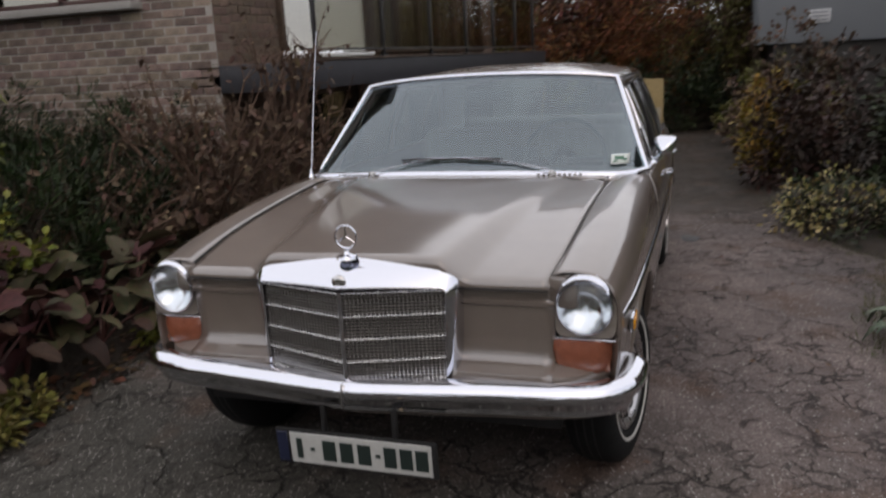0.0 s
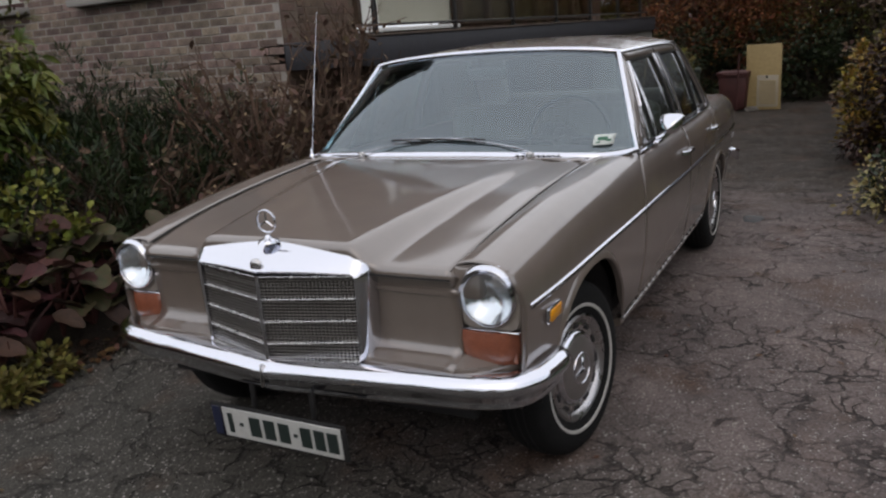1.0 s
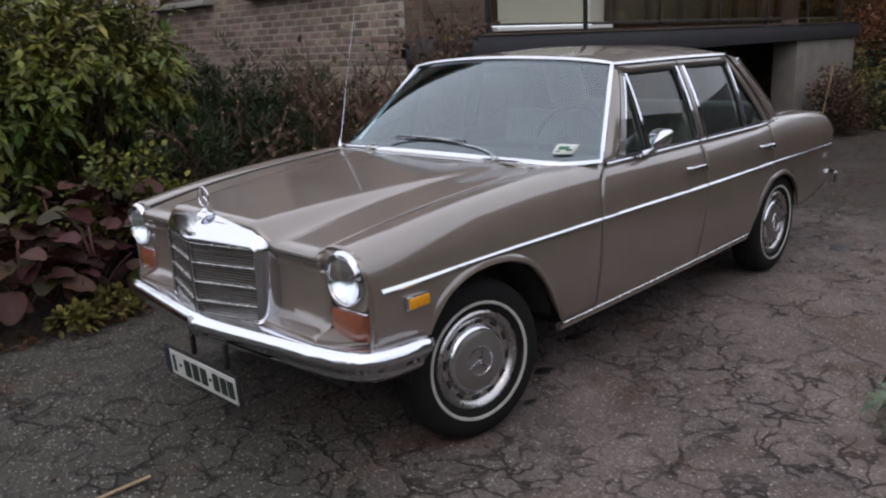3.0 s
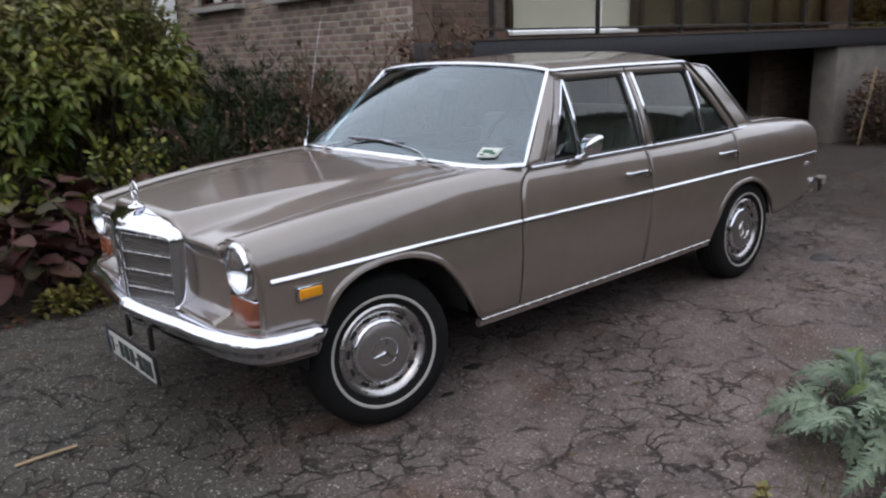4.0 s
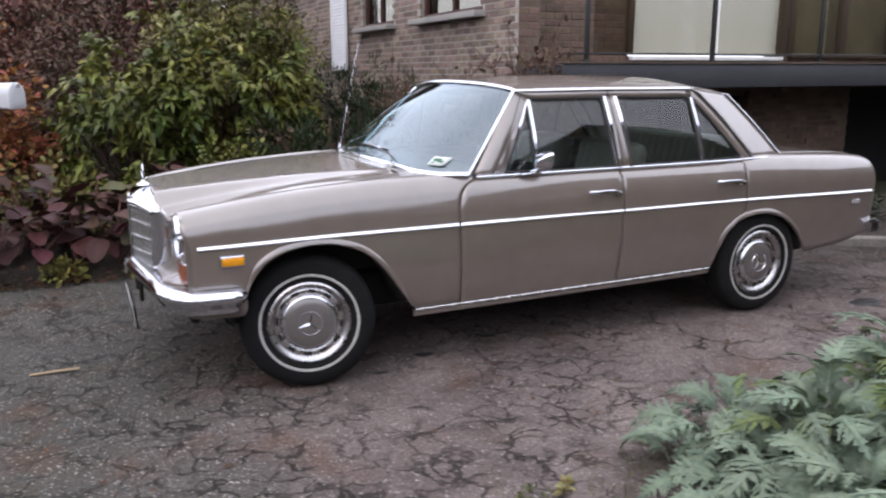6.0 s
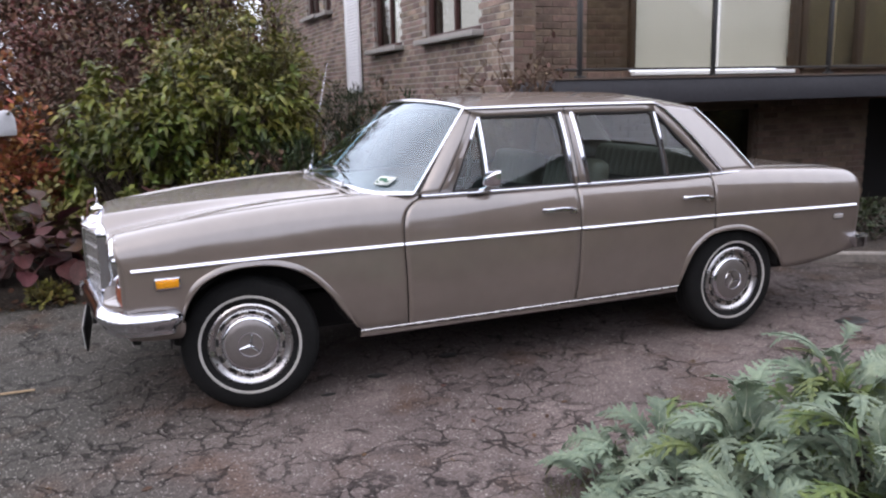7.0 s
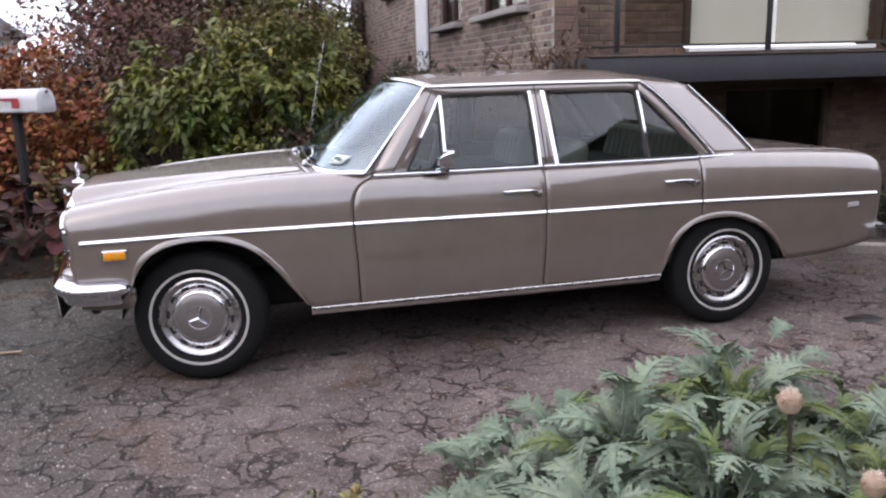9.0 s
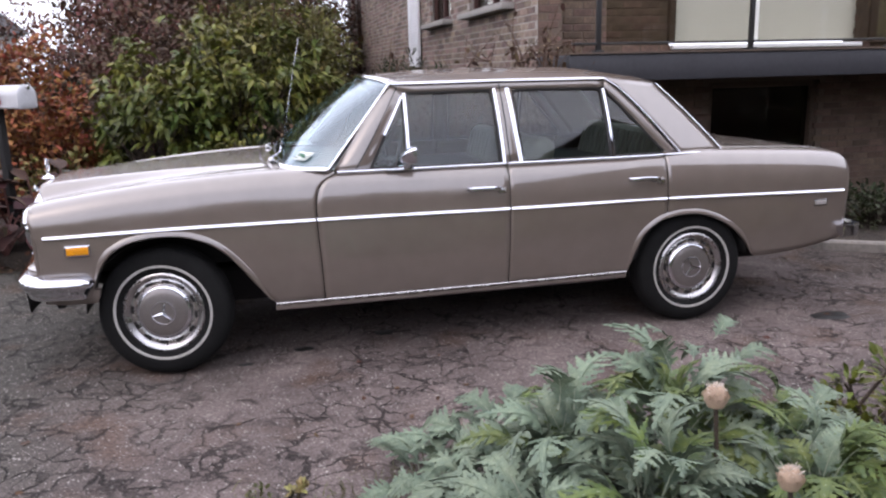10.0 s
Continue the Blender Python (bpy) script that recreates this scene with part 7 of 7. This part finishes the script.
# ---- loose things ----
BOARDWOOD = mat("yellow_plywood", (0.3328, 0.2432, 0.1088), rough=0.7, vary=0.12, scale=2, fine=25)
PALEBOARD = mat("pale_vent_board", (0.352, 0.3072, 0.2304), rough=0.7, vary=0.1, scale=3)
board = thing("board", (0.01, 13.0, -0.264), "yellow plywood panel with a pale vent grille, leaning upright", "board", turn=-4)
part("sheet", rbox((0, 0, 0.575), (0.59, 0.06, 1.15), 0.006), BOARDWOOD, board)
part("vent_panel", rbox((0.075, -0.036, 0.33), (0.36, 0.014, 0.56), 0.004), PALEBOARD, board)
for k in range(12):
    part("vent_slat", rbox((0.075, -0.046, 0.11 + 0.036 * k), (0.28, 0.012, 0.016), 0.002, 1), BOARDWOOD, board)
part("hook", rbox((0.06, -0.04, 0.58), (0.03, 0.02, 0.04), 0.004), BLACK, board)
REDPAINT = mat("faded_red_paint", (0.062, 0.016, 0.014), rough=0.6, vary=0.25, scale=6)
DARKPLASTIC = mat("dark_green_plastic", (0.01152, 0.0224, 0.01408), rough=0.5, vary=0.15)
def wheelie_bin(at, w, d, h, plastic, label, turn):
    """A wheeled bin: tapered body, rim, hinged lid with a grip, axle and two wheels."""
    own = thing("wheelie_bin", at, label, "bin", "wheeled bins", turn=turn)
    V, F = rbox((0, 0, h * 0.48), (w * 0.92, d * 0.92, h * 0.88), 0.03)
    V[:, :2] *= (0.84 + 0.20 * V[:, 2:3] / h)
    body = part("body", (V, F), plastic, own)
    part("rim", rbox((0, 0, h * 0.90), (w, d, 0.05), 0.012), plastic, body)
    lid = part("lid", rbox((0, -0.01, h * 0.965), (w * 1.02, d * 1.04, 0.06), 0.022), plastic, own)
    part("grip", rbox((0, -d * 0.55, h * 0.94), (w * 0.5, 0.03, 0.03), 0.008), plastic, lid)
    part("hinge_bar", tube([(-w * 0.45, d * 0.55, h * 0.93), (0, d * 0.56, h * 0.93), (w * 0.45, d * 0.55, h * 0.93)], 0.014, 8), plastic, lid)
    for x in (-w * 0.45, w * 0.45):
        part("wheel", lathe([(0.02, -0.02), (0.08, -0.02), (0.085, 0), (0.08, 0.02), (0.02, 0.02)], 16, "x", (x, d * 0.42, 0.085)), BLACK, own)
    return own


wheelie_bin((-1.34, 13.1, -0.267), 0.46, 0.48, 0.78, DARKPLASTIC, "dark green wheeled bin with a grey lid edge", 8)
wheelie_bin((-0.48, 13.0, -0.264), 0.54, 0.50, 0.70, REDPAINT, "faded dark red bin beside a plywood board", -4)
tagged(part("handle_stick", tube([(-0.40, 12.68, -0.26), (-0.39, 12.70, 0.35), (-0.38, 12.72, 0.78)], 0.014, 6), REDPAINT), "thin red broom handle leaning on the bin", "stick")
tagged(part("pole", tube([(-1.68, 10.75, -0.19), (-1.62, 10.8, 0.35), (-1.55, 10.85, 0.95)], 0.013, 6), CUTWOOD), "pale wooden pole leaning by the end wall", "pole")
bag = np.random.RandomState(5)
for k, (x, y) in enumerate(((-0.92, 12.55), (-0.15, 12.7))):
    V, F = rbox((0, 0, 0.035), (0.20, 0.13, 0.08), 0.03, 3)
    V = V + bag.normal(0, 0.012, V.shape)
    tagged(part("plastic_bag", (V + (x, y, float(fall(y)) + 0.0), F), CONCRETE), "crumpled pale plastic bag lying by the bins", "bag", "plastic bags")
# mailbox on a post
mb = thing("mailbox", (-2.50, -1.50, 0.045), "white metal mailbox with a red flag on a dark post", "mailbox", turn=-30)
n = 26
a = np.linspace(0, math.pi, 17)
out = [(0.095 * math.cos(t), 1.23 + 0.095 * math.sin(t) * 0.95) for t in a] + [(-0.095, 1.15), (-0.085, 1.14), (0.085, 1.14), (0.095, 1.15)]
rows = [np.array([(x * k, y, 1.235 + (z - 1.235) * k) for x, z in out]) for y, k in ((-0.30, 0.90), (-0.295, 0.97), (-0.28, 1.0), (0.0, 1.0), (0.27, 1.0), (0.285, 1.04), (0.30, 1.04), (0.305, 0.97), (0.31, 0.5))]
V, F = sheet(np.array(rows), False, True)
m = len(out)
F = F + [tuple(range(m)), tuple(range(len(V) - 1, len(V) - 1 - m, -1))]
part("body", (V, F), WHITE, mb)
FLAG = mat("red_flag_paint", (0.32, 0.0288, 0.0352), rough=0.45, vary=0.1)
flag = part("flag", joined(rbox((0.105, 0.10, 1.215), (0.006, 0.07, 0.075), 0.002, 1), rbox((0.105, -0.03, 1.243), (0.006, 0.24, 0.020), 0.002, 1)), FLAG, mb)
part("nameplate", rbox((0.0965, -0.06, 1.205), (0.004, 0.16, 0.045), 0.001, 1), PLATE, mb)
part("latch", rbox((0, 0.315, 1.30), (0.03, 0.02, 0.03), 0.004), STEEL, mb)
part("post", rbox((0, 0, 0.57), (0.06, 0.06, 1.14), 0.008), BLACK, mb)
# far buildings
PLASTER = mat("grey_render_wall", (0.1664, 0.1792, 0.192), rough=0.85, vary=0.06, scale=1)
far = thing("garden_building", (5.0, 15.5, -0.3), "plain grey building behind the shrubs", "building")
part("wall", rbox((0.0, 0, 2.95), (6.0, 3.0, 2.5), 0.02), PLASTER, far)
part("base", rbox((0.1, 0, 0.85), (5.6, 2.8, 1.7), 0.02), mat("dark_base_wall", (0.0384, 0.0352, 0.032), rough=0.9, vary=0.2), far)
sign = part("sign", rbox((-1.95, -1.51, 2.17), (0.38, 0.03, 0.24), 0.006), WHITE, far, "white sign with unreadable writing")
for z in (2.24, 2.17, 2.10):
    part("sign_bar", rbox((-1.95, -1.53, z), (0.28, 0.006, 0.025), 0.002, 1), PLASTER, sign)
# neighbouring house across the lawn, mirrored dark in the side windows
nh = thing("neighbour_house", (11.0, 10.8, -0.1), "dark neighbouring house with a pitched slate roof and gable", "house", turn=45)
V = np.array([(x, y, z) for x in (-4, 4) for y, z in ((-3.8, -0.3), (3.8, -0.3), (3.8, 3.3), (0, 6.9), (-3.8, 3.3))])
part("wall", (V, [(0, 4, 3, 2, 1), (5, 6, 7, 8, 9), (0, 1, 6, 5), (1, 2, 7, 6), (4, 0, 5, 9)]), mat("dark_brown_wall", (0.070, 0.055, 0.042), rough=0.9, vary=0.2, scale=2), nh, smooth=False)
for sg in (-1, 1):
    A = np.array([(-4.4, sg * 4.2, 2.95), (4.4, sg * 4.2, 2.95)])
    B = np.array([(-4.4, 0, 7.0), (4.4, 0, 7.0)])
    part("roof", ruled(A, B, 3), mat("dark_slate_roof", (0.040, 0.038, 0.038), rough=0.7, vary=0.2, scale=3), nh, smooth=False, thick=0.12)
for y in (-1.9, 1.9):
    w = part("window", rbox((-4.02, y, 1.7), (0.08, 1.3, 1.3), 0.01), WHITE, nh)
    part("pane", rbox((-4.055, y, 1.7), (0.03, 1.14, 1.14), 0), PANE, w, smooth=False)
fh = thing("far_house", (-37.0, -14.0, 0), "pale far house with a grey pitched roof", "house", turn=20)
part("wall", rbox((0, 0, 1.7), (9, 7, 3.6), 0.02), mat("pale_far_wall", (0.32, 0.3136, 0.3008), rough=0.9, vary=0.08), fh)
V = np.array([(-5, -4, 3.4), (5, -4, 3.4), (5, 4, 3.4), (-5, 4, 3.4), (-5, 0, 6.6), (5, 0, 6.6)])
part("roof", (V, [(0, 1, 5, 4), (2, 3, 4, 5), (1, 2, 5), (3, 0, 4), (3, 2, 1, 0)]), ROOFSLATE, fh, smooth=False)
